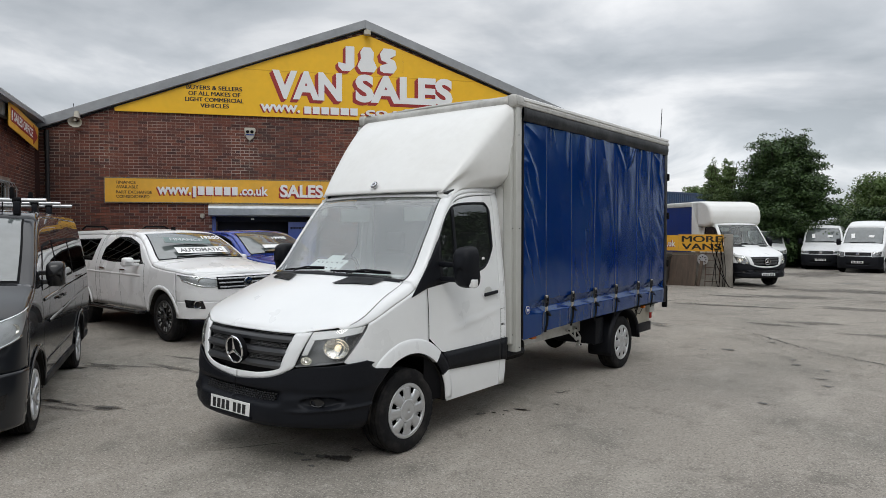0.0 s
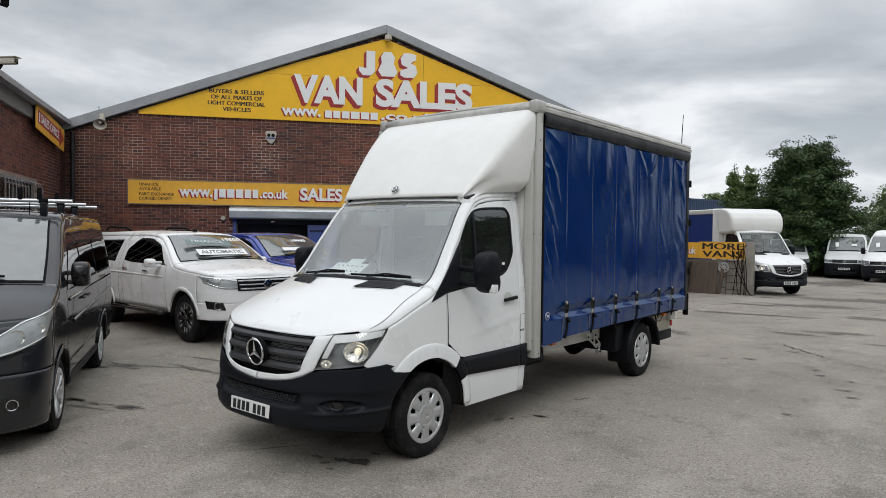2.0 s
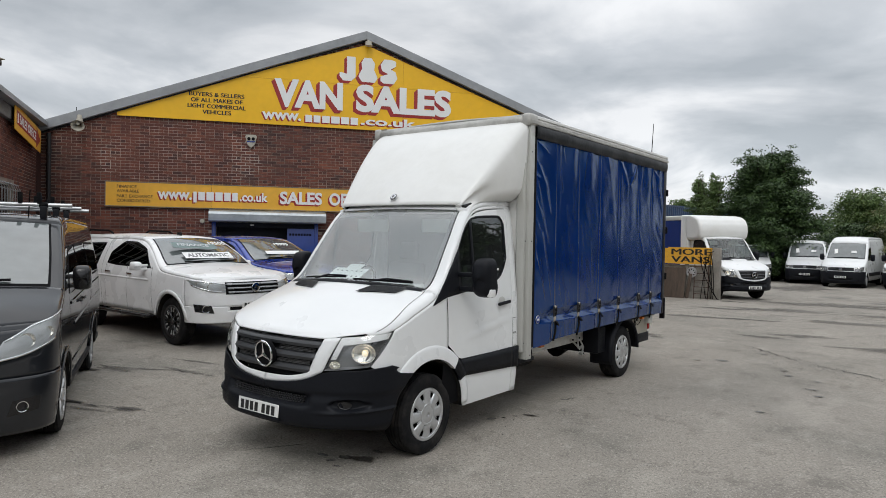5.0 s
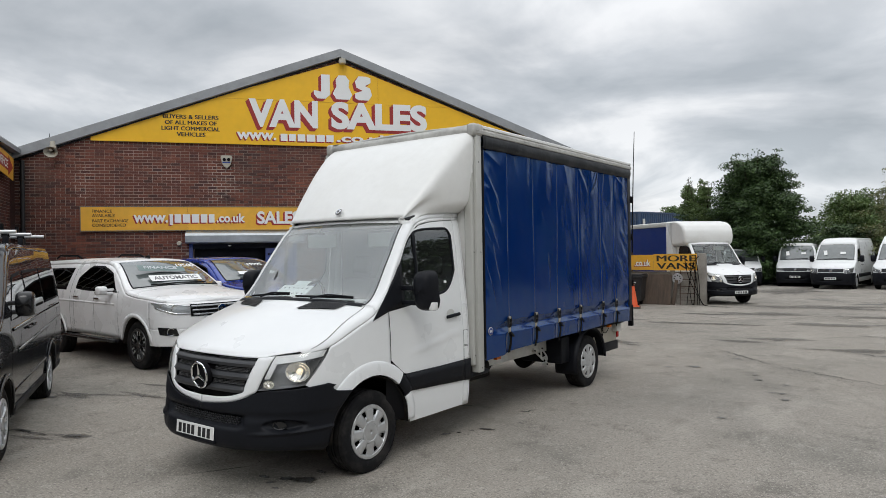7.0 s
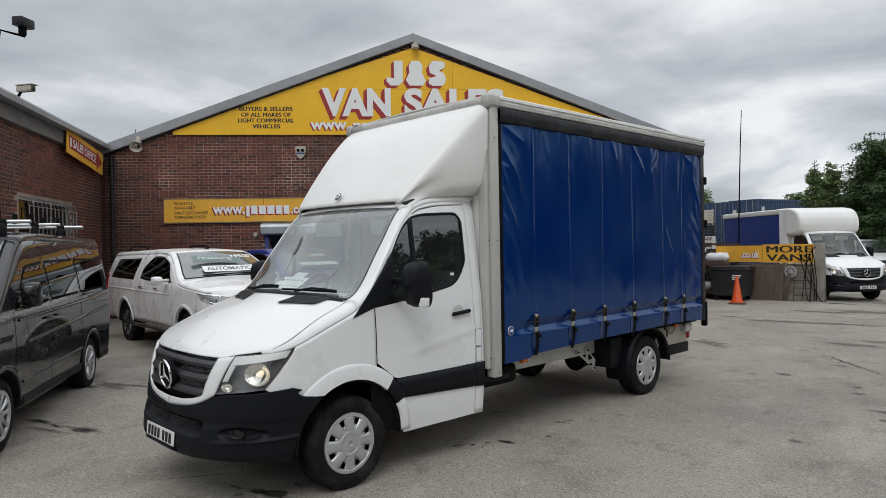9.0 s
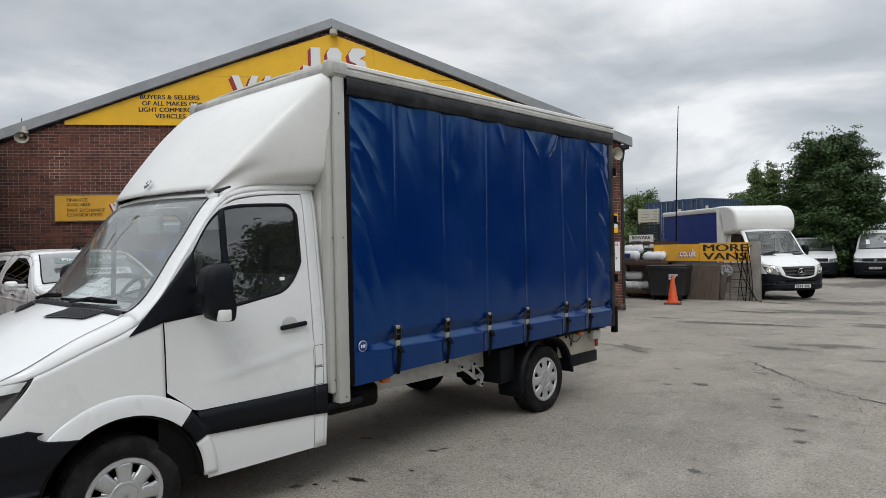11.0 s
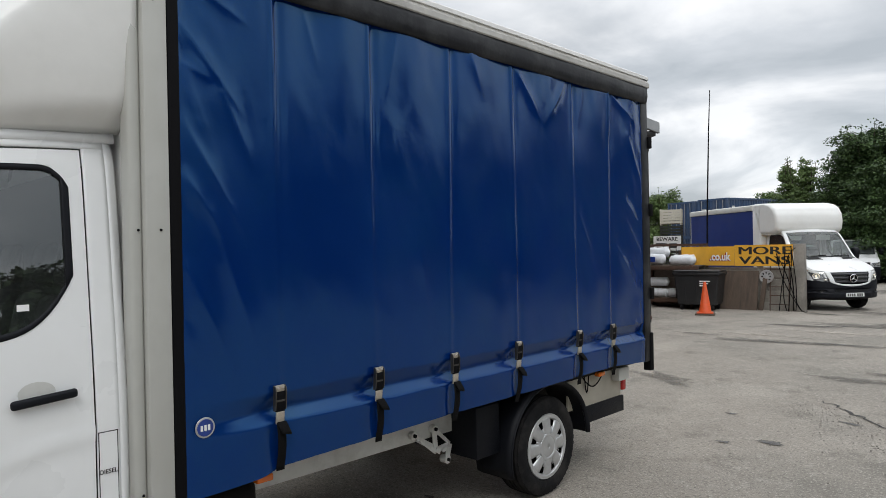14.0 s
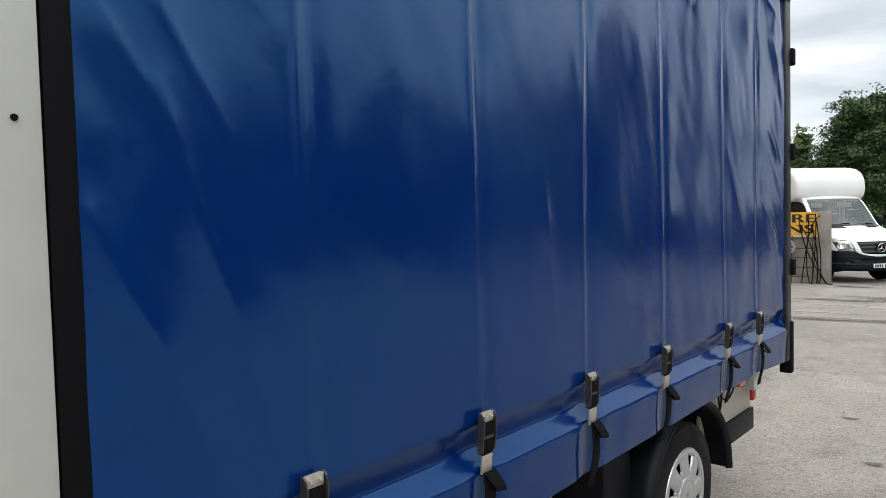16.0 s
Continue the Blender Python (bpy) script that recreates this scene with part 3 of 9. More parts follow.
class Top:
    """Bonnet, windscreen and roof in one sweep: stations of y, height, edge radius, crown and forward bow."""

    def __init__(self, shell, stations):
        st = np.array(stations, float)
        self.sh = shell
        self.y0, self.y1 = st[0, 0], st[-1, 0]
        self.z, self.r, self.crown, self.bow = (spline(st[:, 0], st[:, k]) for k in (1, 2, 3, 4))

    def edge(self, y):
        """Height at which the upright skin ends."""
        return self.z(y) - self.r(y)

    def at(self, y, s, off=0.0):
        z, r, c, b = self.z(y), self.r(y), self.crown(y), self.bow(y)
        w = self.sh.at(self.sh.turn_y(y, z - r), z - r).x
        a, sg = abs(s), (1 if s >= 0 else -1)
        if a > 0.9:
            t = (1 - a) / 0.1 * math.pi / 2
            x, zz = w - r * (1 - math.cos(t)), z - r + r * math.sin(t)
            yy = y - b * (1 - (x / w) ** 2)
        else:
            x = (w - r) * a / 0.9
            zz = z + c * (1 - (a / 0.9) ** 2)
            yy = y - b * (1 - (x / w) ** 2)
        # lift along the surface's own slope
        e = 0.01
        dz, dy = self.z(min(y + e, self.y1)) - self.z(max(y - e, self.y0)), min(y + e, self.y1) - max(y - e, self.y0)
        k = math.hypot(dz, dy)
        return Vector((sg * x, yy - off * dz / k, zz + off * dy / k))

    def sheet(self, bm, ya, yb, sa, sb, ny, ns, off=0.0):
        ss = [sa + (sb - sa) * j / ns for j in range(ns + 1)]
        if sa == -1 and sb == 1:
            ss = [-1, -0.975, -0.95, -0.925] + [-0.9 + 1.8 * j / ns for j in range(ns + 1)] + [0.925, 0.95, 0.975, 1]
        grid(bm, lambda u, v: self.at(ya + (yb - ya) * u, ss[round(v * (len(ss) - 1))], off), ny, len(ss) - 1, flip=True)


def arch(y0, z0, r):
    return lambda y: z0 + math.sqrt(max(0.0, r * r - (y - y0) ** 2))


def ring(sh, bm, y0, z0, r0, r1, a0, a1, n, side, off, swell=0.0, nv=2):
    """A band round a wheel arch, angles in degrees from the rear, counter to the front."""
    an = [radians(a0 + (a1 - a0) * i / n) for i in range(n + 1)]
    lo = [sh.S(y0 + r0 * math.cos(a), z0 + r0 * math.sin(a)) for a in an]
    hi = [sh.S(y0 + r1 * math.cos(a), z0 + r1 * math.sin(a)) for a in an]
    sh.strip(bm, lo[::-1], hi[::-1], nv, side, off, swell)


def wheel_well(parent, y0, z0, r, x_out, side, depth=0.45):
    bm = bmesh.new()
    grid(bm, lambda u, v: (side * (x_out - depth * v), y0 + r * math.cos(math.pi * (1.0 - 1.0 * u)), z0 + r * math.sin(math.pi * (1.0 - 1.0 * u))), 20, 2, flip=side < 0)
    prism(bm, [(y0 + r * math.cos(math.pi * k / 20), z0 + r * math.sin(math.pi * k / 20)) for k in range(21)], 0.0, 0.012, lambda a, b, d: (side * (x_out - depth - d), a, b))
    return part("wheel_well", bm, "chassis", parent, "black wheel arch liner", solid=0.01)


def wheel(parent, at, side, r=0.352, width=0.225, style="trim", name="wheel"):
    """Tyre and rim as parts of a wheel."""
    w = new(name)
    w.parent = parent
    w.matrix_basis = pose(*at) if side > 0 else pose(*at, 0, 0, 180)
    rim_r = {"trim": 0.228, "alloy": 0.235, "black": 0.235}[style] * r / 0.352
    h = width / 2
    bm = bmesh.new()
    prof = [(-h * 0.8, rim_r), (-h, rim_r + 0.03), (-h, r - 0.05), (-h * 0.9, r - 0.015), (-h * 0.72, r), (-h * 0.62, r), (-h * 0.60, r - 0.009), (-h * 0.52, r - 0.009), (-h * 0.50, r),
            (-h * 0.22, r + 0.002), (-h * 0.20, r - 0.009), (-h * 0.10, r - 0.009), (-h * 0.08, r + 0.002), (h * 0.08, r + 0.002), (h * 0.10, r - 0.009), (h * 0.20, r - 0.009), (h * 0.22, r + 0.002),
            (h * 0.50, r), (h * 0.52, r - 0.009), (h * 0.60, r - 0.009), (h * 0.62, r), (h * 0.72, r), (h * 0.9, r - 0.015), (h, r - 0.045), (h * 1.02, r - 0.075), (h * 0.99, rim_r + 0.03), (h * 0.92, rim_r + 0.006), (h * 0.80, rim_r)]
    lathe(bm, prof, 56)
    part("tyre", bm, "rubber", w, "black rubber tyre", smooth=30)
    # tread lugs along the shoulder
    bm = bmesh.new()
    for k in range(44):
        a = 2 * math.pi * k / 44
        box(bm, h * 0.60, h * 0.90, -0.012, 0.012, r - 0.026, r - 0.011, Matrix.Rotation(a, 4, "X"))
        box(bm, -h * 0.90, -h * 0.60, -0.012, 0.012, r - 0.026, r - 0.011, Matrix.Rotation(a + 0.07, 4, "X"))
    tagged(part("tread", bm, "rubber", w, smooth=0), kind="stuff")
    bm = bmesh.new()
    lathe(bm, [(h * 0.82, rim_r + 0.004), (h * 0.35, rim_r - 0.02), (-h * 0.3, rim_r - 0.05), (-h * 0.3, 0.03)], 40)
    part("rim", bm, "chassis" if style == "trim" else ("alloy_black" if style == "black" else "silver"), w)
    bm = bmesh.new()
    if style == "trim":
        # domed cover: outer ring, ten broad blades, round middle
        R = rim_r
        lathe(bm, [(h * 0.80, R + 0.006), (h * 0.92, R - 0.002), (h * 0.93, R - 0.022), (h * 0.84, R - 0.032)], 60)
        n = 8
        for k in range(n):
            a0 = 2 * math.pi * k / n
            def blade(u, v, a0=a0):
                rr = 0.075 + (R - 0.015 - 0.075) * v
                half = 0.388 - 0.115 * max(0.0, min(1.0, (v - 0.32) / 0.25)) - (0.03 if v > 0.9 else 0.0)
                a = a0 + half * (2 * u - 1)
                x = h * (0.99 - 0.10 * v * v) - 0.010 * (2 * u - 1) ** 4 - (0.006 if v < 0.05 else 0)
                return (x, rr * math.cos(a), rr * math.sin(a))
            grid(bm, blade, 6, 6, flip=False)
            # inner web in the gap near the middle
            def web(u, v, a0=a0):
                rr = 0.07 + 0.075 * v
                a = a0 + math.pi / n + 0.05 * (2 * u - 1)
                return (h * 0.93, rr * math.cos(a), rr * math.sin(a))
            grid(bm, web, 2, 2, flip=False)
        lathe(bm, [(h * 0.95, 0.098), (h * 1.0, 0.092), (h * 1.0, 0.078), (h * 0.97, 0.074), (h * 1.0, 0.06), (h * 1.02, 0.03), (h * 1.025, 0.0005)], 36)
        part("wheel_trim", bm, "silver", w, "silver plastic wheel trim with broad blades", smooth=35, solid=0.004)
    else:
        n = 10 if style == "alloy" else 6
        R = rim_r
        lathe(bm, [(h * 0.80, R + 0.004), (h * 0.90, R - 0.004), (h * 0.88, R - 0.018), (h * 0.6, R - 0.03)], 48)
        for k in range(n):
            a0 = 2 * math.pi * k / n
            for d in ((-0.09, 0.09) if style == "alloy" else (-0.16, 0.16)):
                def spoke(u, v, a0=a0, d=d):
                    rr = 0.04 + (R - 0.05) * v
                    a = a0 + d * (0.4 + 0.6 * v) + (0.030 if style == "alloy" else 0.05) * (2 * u - 1) * 0.12 / max(rr, 0.05)
                    return (h * (0.78 + 0.10 * v) - 0.006 * (2 * u - 1) ** 2, rr * math.cos(a), rr * math.sin(a))
                grid(bm, spoke, 2, 6)
        lathe(bm, [(h * 0.78, 0.06), (h * 0.9, 0.05), (h * 0.92, 0.0005)], 24)
        part("spokes", bm, "silver" if style == "alloy" else "alloy_black", w, "", smooth=35, solid=0.014)
        if style == "black":
            for k in range(12):
                a = 2 * math.pi * (k // 2) / 6 + (0.18 if k % 2 else -0.18)
                bm = bmesh.new(); box(bm, h * 0.86, h * 0.90, -0.013, 0.013, R * 0.60, R * 0.90, Matrix.Rotation(a, 4, "X"))
                part("spoke_face", bm, "silver", w, "machined silver spoke face", smooth=0)
    return w


def plate(parent, m, w=0.52, h=0.111):
    """A number plate; its characters are plain dark bars."""
    p = part("number_plate", boxed(-w / 2, w / 2, -0.006, 0.0, -h / 2, h / 2, 0.002, 1), "plate_white", parent, "white number plate with dark bars", m=m)
    x = -w / 2 + w * 0.07
    for k in range(7):
        if k == 4:
            x += w * 0.06
        bw = w * 0.095
        part("character_bar", boxed(x, x + bw * 0.8, -0.009, -0.005, -h * 0.33, h * 0.33), "ink", p, smooth=0)
        x += bw + w * 0.022
    return p


def mirror(parent, at, side, size=(0.20, 0.16, 0.36), mat="plastic", lamp=True):
    """Door mirror on a two-bar arm."""
    w, d, h = size
    mi = new("door_mirror")
    mi.parent = parent
    mi.matrix_basis = pose(*at) @ Matrix.Diagonal((side, 1, 1, 1))
    bm = bmesh.new()

    def fn(u, v):
        a = 2 * math.pi * u
        # rounded box section, narrowing to the nose of the housing
        e = 0.5
        cx, cz = math.copysign(abs(math.cos(a)) ** e, math.cos(a)), math.copysign(abs(math.sin(a)) ** e, math.sin(a))
        k = [1.0, 1.0, 0.97, 0.86, 0.60, 0.02][round(v * 5)]
        y = [0.5, 0.42, 0.0, -0.30, -0.46, -0.5][round(v * 5)]
        return (w / 2 + cx * w / 2 * k, y * d + (0.02 if cz < 0 else 0), h * 0.5 * cz * k)
    grid(bm, fn, 32, 5, closed_u=True, flip=side > 0)
    part("housing", bm, mat, mi, "black mirror housing", smooth=50)
    part("mirror_glass", boxed(w * 0.12, w * 0.88, d * 0.40, d * 0.44, -h * 0.40, h * 0.40, 0.012), "chrome", mi)
    for z in (-h * 0.30, h * 0.06):
        part("arm", boxed(-0.21, 0.03, -0.02, 0.03, z - 0.022, z + 0.022, 0.012), mat, mi)
    if lamp:
        part("indicator", boxed(w * 0.78, w * 1.012, -d * 0.06, d * 0.46, -h * 0.47, -h * 0.27, 0.012), "clear_lens", mi, "clear side indicator lens", m=pose(0, -0.006, 0))
    return mi


SPRINTER_SHELL = Shell(([0.18, 0.5, 0.75, 1.1, 1.35, 1.6, 1.9, 2.1, 2.2, 2.3], [0.945, 0.983, 0.992, 0.988, 0.972, 0.945, 0.912, 0.885, 0.858, 0.80]),
                       ([0.18, 0.28, 0.42, 0.55, 0.64, 0.75, 0.9, 1.02, 1.10, 1.2], [-0.90, -0.99, -1.03, -1.015, -0.98, -0.962, -0.94, -0.90, -0.85, -0.72]), -0.36, 2.5)
SPRINTER_TOP = Top(SPRINTER_SHELL, [(-0.66, 1.115, 0.03, -0.03, 0.20), (-0.50, 1.175, 0.06, 0.00, 0.20), (-0.2, 1.300, 0.07, 0.035, 0.17), (0.08, 1.405, 0.06, 0.045, 0.14), (0.16, 1.455, 0.05, 0.03, 0.14),
                                    (0.42, 1.800, 0.045, 0.01, 0.12), (0.68, 2.135, 0.05, 0.015, 0.10), (0.80, 2.215, 0.06, 0.03, 0.08), (1.0, 2.265, 0.07, 0.03, 0.03), (1.48, 2.295, 0.07, 0.03, 0.0)])


def sprinter_cab(v, screen="glass"):
    """White van cab with its nose, doors, glass and inside, under the thing v."""
    sh, top = SPRINTER_SHELL, SPRINTER_TOP
    S, X = sh.S, sh.X
    edge = top.edge
    # bonnet with its folded front lip
    bm = bmesh.new()
    ss_ = [-1, -0.985, -0.96, -0.93] + [-0.9 + 1.8 * k / 30 for k in range(31)] + [0.93, 0.96, 0.985, 1]
    lipz = spline([0, 0.58, 0.69, 0.90, 1.0], [1.052, 1.054, 1.078, 1.104, 1.104])

    def hood(u, q):
        k, sx = round(u * 26), ss_[round(q * (len(ss_) - 1))]
        p = top.at(-0.66 + 0.745 * max(0, k - 4) / 22, sx)
        if k < 4:
            e = sh.at(*X(p.x * 0.985, lipz(abs(p.x))), 1, 0.003)
            p = p.lerp(e, 1 - k / 4)
        return p
    grid(bm, hood, 26, len(ss_) - 1, flip=True)
    part("bonnet", bm, "white", v, "white bonnet with two intake grilles", solid=0.006, smooth=60)
    for sd in (1, -1):
        bm = bmesh.new()
        grid(bm, lambda u, q: top.at(-0.60 + 0.675 * u, sd * (0.958 - 0.098 * u ** 0.8 + 0.005 * q), 0.0025), 20, 1, flip=sd < 0)
        part("bonnet_gap", bm, "seal", v)
    for sd in (1, -1):
        # intake grille near the screen: recessed panel with slats
        g = new("bonnet_vent"); g.parent = v
        bm = bmesh.new()
        lo, hi = [(0.30, -0.215), (0.66, -0.105)], [(0.36, -0.075), (0.70, 0.005)]

        def vent(u, q, o):
            xa, ya = lo[0][0] + (lo[1][0] - lo[0][0]) * u, lo[0][1] + (lo[1][1] - lo[0][1]) * u
            xb, yb = hi[0][0] + (hi[1][0] - hi[0][0]) * u, hi[0][1] + (hi[1][1] - hi[0][1]) * u
            x, y = xa + (xb - xa) * q, ya + (yb - ya) * q
            zc = 0.0
            for _ in range(3):
                b = top.bow(y + zc); zc = b * (1 - (x / 0.95) ** 2)
            s = x / (sh.w(1.2) - 0.07) * 0.9
            p = top.at(min(0.08, y + zc), s)
            return Vector((sd * p.x, p.y, p.z + o))
        grid(bm, lambda u, q: vent(u, q, 0.004), 14, 6, flip=sd > 0)
        part("vent_backing", bm, "seal", g, "black intake recess")
        bm = bmesh.new()
        for k in range(16):
            u = (k + 0.5) / 16
            a, b, c, d = vent(u - 0.008, 0.06, 0.006), vent(u + 0.012, 0.06, 0.006), vent(u + 0.012, 0.94, 0.006), vent(u - 0.008, 0.94, 0.006)
            vs = [bm.verts.new(p + Vector((0, 0, h))) for h in (0, 0.010) for p in (a, b, c, d)]
            for f in ((4, 5, 6, 7), (0, 1, 5, 4), (1, 2, 6, 5), (2, 3, 7, 6), (3, 0, 4, 7)):
                bm.faces.new([vs[i] for i in f])
        part("vent_slats", bm, "slat", g, "dark grey slats", smooth=0)
        bm = bmesh.new()
        for rows in (((0.0, -0.03), (1.0, -0.03), (1.0, 0.05), (0.0, 0.05)), ((0.0, 0.95), (1.0, 0.95), (1.0, 1.03), (0.0, 1.03)), ((-0.03, 0), (0.02, 0), (0.02, 1), (-0.03, 1)), ((0.98, 0), (1.03, 0), (1.03, 1), (0.98, 1))):
            grid(bm, lambda u, q, r=rows: vent(r[0][0] + (r[1][0] - r[0][0]) * u, r[0][1] + (r[3][1] - r[0][1]) * q, 0.012), 10, 2, flip=sd > 0)
        part("vent_frame", bm, "slat", g, smooth=0)
    # screen pillars and roof
    for sd in (1, -1):
        bm = bmesh.new()
        ss = [0.845, 0.86, 0.88, 0.9, 0.925, 0.95, 0.975, 1.0]
        grid(bm, lambda u, q: top.at(0.085 + 0.655 * u, sd * ss[round(q * 7)]), 20, 7, flip=sd > 0)
        part("screen_pillar", bm, "white", v, solid=0.01)
    bm = bmesh.new()
    top.sheet(bm, 0.70, 1.48, -1, 1, 14, 20)
    part("cab_roof", bm, "white", v, solid=0.01)
    bm = bmesh.new()
    for sa, sb in ((0.80, 0.852), (-0.852, -0.80)):
        grid(bm, lambda u, q: top.at(0.10 + 0.60 * u, sa + (sb - sa) * q, 0.002), 16, 2, flip=True)
    grid(bm, lambda u, q: top.at(0.676 + 0.018 * q, -0.85 + 1.7 * u, 0.002), 24, 2)
    grid(bm, lambda u, q: top.at(0.085 + 0.04 * q, -0.85 + 1.7 * u, 0.002), 24, 2)
    part("screen_seal", bm, "seal", v, "black windscreen border")
    bm = bmesh.new()
    top.sheet(bm, 0.095, 0.690, -0.845, 0.845, 16, 24, off=0.004)
    ws = part("windscreen", bm, screen, v, "clear windscreen reflecting the sky")
    ws.visible_shadow = False
    bm = bmesh.new()
    grid(bm, lambda u, q: top.at(0.62 + 0.055 * q, -0.22 + 0.44 * u, 0.002), 8, 2)
    part("screen_sensor", bm, "seal", v)
    # scuttle and wipers
    bm = bmesh.new()
    grid(bm, lambda u, q: top.at(0.06 + 0.05 * q, -0.84 + 1.68 * u, 0.003 + 0.008 * math.sin(math.pi * q)), 24, 4)
    part("scuttle", bm, "plastic", v, "black scuttle panel")
    for xa, xb, yb in ((-0.62, -0.05, 0.155), (0.08, 0.70, 0.150)):
        w = new("wiper"); w.parent = v
        pa, pb = top.at(0.09, xa, 0.02), top.at(yb, xb, 0.03)
        bm = bmesh.new(); tube(bm, [top.at(0.08, xb * 0.35 + xa * 0.65, 0.03), pa.lerp(pb, 0.6) + Vector((0, -0.01, 0.02)), pb], lambda t: 0.012 - 0.005 * t, 6)
        part("wiper_arm", bm, "plastic", w)
        bm = bmesh.new(); tube(bm, [top.at(0.11 + 0.035 * t, xa + (xb - xa) * t, 0.022) for t in (0, 0.25, 0.5, 0.75, 1)], 0.010, 6)
        part("wiper_blade", bm, "seal", w)

    for sd in (1, -1):
        # wing, wheel-arch flare, sill piece
        a56 = arch(0, 0.345, 0.490)
        bm = bmesh.new()
        line = spline([-0.665, -0.60, -0.44, -0.26], [0.846, 0.810, 0.762, 0.745])
        lo = lambda y: max(a56(y), line(y) if y < -0.26 else 0.0)
        hi_lamp = spline([-0.665, -0.559, -0.468, -0.462], [0.850, 0.986, edge(-0.468) - 0.012, edge(-0.462)])
        hi = lambda y: hi_lamp(y) if y < -0.462 else edge(y)
        ys = [-0.664 + 0.0202 * i for i in range(11)] + [-0.462 + (0.240 + 0.462) * (i + 1) / 30 for i in range(30)]
        sh.strip(bm, [S(y, lo(y)) for y in ys], [S(y, hi(y)) for y in ys], 14, sd)
        part("front_wing", bm, "white", v, solid=0.008)
        bm = bmesh.new()
        n, qs = 34, [0, 0.0, 0.08, 0.25, 0.5, 0.75, 0.9, 0.97, 1.0]

        def flare(u, q):
            t = qs[round(q * 8)]
            last = 180 - math.degrees(math.asin(0.409 / (0.483 + 0.118 * t)))
            a = radians(48 + (last - 48) * u)
            p = sh.at(*S((0.483 + 0.118 * t) * math.cos(a), 0.345 + (0.483 + 0.118 * t) * math.sin(a)), sd, 0.001 + 0.021 * (1 - t ** 2) ** 0.6)
            return p + Vector((-sd * 0.05, 0, 0)) if round(q * 8) == 0 else p
        grid(bm, flare, n, 8, flip=sd > 0)
        part("arch_flare", bm, "white", v, "white wheel-arch flare", smooth=50)
        bm = bmesh.new()
        ring(sh, bm, 0, 0.345, 0.483, 0.590, 29, 47.5, 8, sd, 0.014, 0.008, 3)
        part("arch_moulding", bm, "plastic", v, solid=0.012)
        bm = bmesh.new()
        ring(sh, bm, 0, 0.345, 0.483, 0.578, 1, 28.5, 8, sd, 0.010, 0.006, 3)
        part("sill_end", bm, "white", v, solid=0.012)
        wheel_well(v, 0, 0.345, 0.475, 0.985, sd)
        # black panel behind the shut lines
        bm = bmesh.new()
        sh.side(bm, 0.20, 1.46, 0.37, 1.34, 10, 6, sd, -0.022)
        sh.side(bm, -0.55, 0.24, lambda y: max(a56(y), 0.78), lambda y: edge(y) - 0.03, 12, 4, sd, -0.022)
        part("inner_panel", bm, "seal", v)
        # door: skin below the moulding, above it, and the window frame
        d = new("cab_door"); d.parent = v
        front_low = spline([0.32, 0.61, 0.78, 0.92, 1.40], [0.515, 0.475, 0.425, 0.252, 0.246])
        sill = spline([0.24, 0.7, 1.15, 1.30], [1.350, 1.405, 1.478, 1.49])

        def skin(bm, z0, z1, y1, nz, off=0.0, z0b=None, z1b=None):
            z0b, z1b = z0 if z0b is None else z0b, z1 if z1b is None else z1b
            n = 22
            rows = [[S(front_low(za + (zb - za) * 0) + 0.003 + (y1 - front_low(za) - 0.003) * i / n, za + (zb - za) * i / n) for i in range(n + 1)]
                    for za, zb in ((z0 + (z1 - z0) * j / nz, z0b + (z1b - z0b) * j / nz) for j in range(nz + 1))]
            grid(bm, lambda u, q: sh.at(*rows[round(q * nz)][round(u * n)], sd, off), n, nz, flip=sd < 0)
        bm = bmesh.new()
        skin(bm, 0.325, 0.610, 1.338, 6)
        # upper skin with a pressed crease falling to the front
        n, nz = 26, 22

        def upper(u, q):
            y = 0.249 + (1.338 - 0.249) * u
            zl = 0.775 if y > 0.43 else 0.775 + (0.43 - y) / 0.18 * 0.145
            z = zl + (sill(y) - zl) * q
            crease = 0.955 + 0.14 * (y - 0.45) / 0.85
            o = 0.011 * max(0.0, 1 - abs(z - crease + 0.012) / 0.040) * min(1, max(0, (y - 0.42) / 0.3)) if z < crease else 0.0
            return sh.at(*S(y, z), sd, o)
        grid(bm, upper, n, nz, flip=sd < 0)
        # frame: front post, top rail, rear post
        wtop = spline([0.262, 0.36, 0.47, 0.60, 0.70, 0.85, 1.30], [1.40, 1.60, 1.79, 1.985, 2.065, 2.095, 2.115])
        dtop = lambda y: edge(y) - 0.035 if y > 0.85 else min(edge(y) - 0.03, spline([0.249, 0.33, 0.45, 0.58, 0.70, 0.85], [1.56, 1.70, 1.90, 2.08, 2.16, edge(0.85) - 0.035])(y))
        ys = [0.262 + (1.280 - 0.262) * i / 26 for i in range(27)]
        sh.strip(bm, [S(y, wtop(y)) for y in ys], [S(y, max(dtop(y), wtop(y) + 0.02)) for y in ys], 3, sd)
        ysr = [1.280 + 0.058 * i / 4 for i in range(5)]
        sh.strip(bm, [S(y, sill(y) if y > 1.19 else sill(y)) for y in ysr], [S(y, dtop(y)) for y in ysr], 12, sd)
        # window: rounded rear corners, dark surround, quarter bar
        ysw = [0.255 + (1.287 - 0.255) * i / 36 for i in range(37)]
        wl = lambda y: sill(y) - 0.004 if y < 1.03 else sill(y) - 0.004 + (0.20 * ((y - 1.03) / 0.257) ** 2.6)
        wh = lambda y: wtop(y) + 0.004 if y < 1.17 else wtop(y) + 0.004 - 0.085 * ((y - 1.17) / 0.117) ** 3
        ysc = [1.03 + 0.257 * i / 14 for i in range(15)]
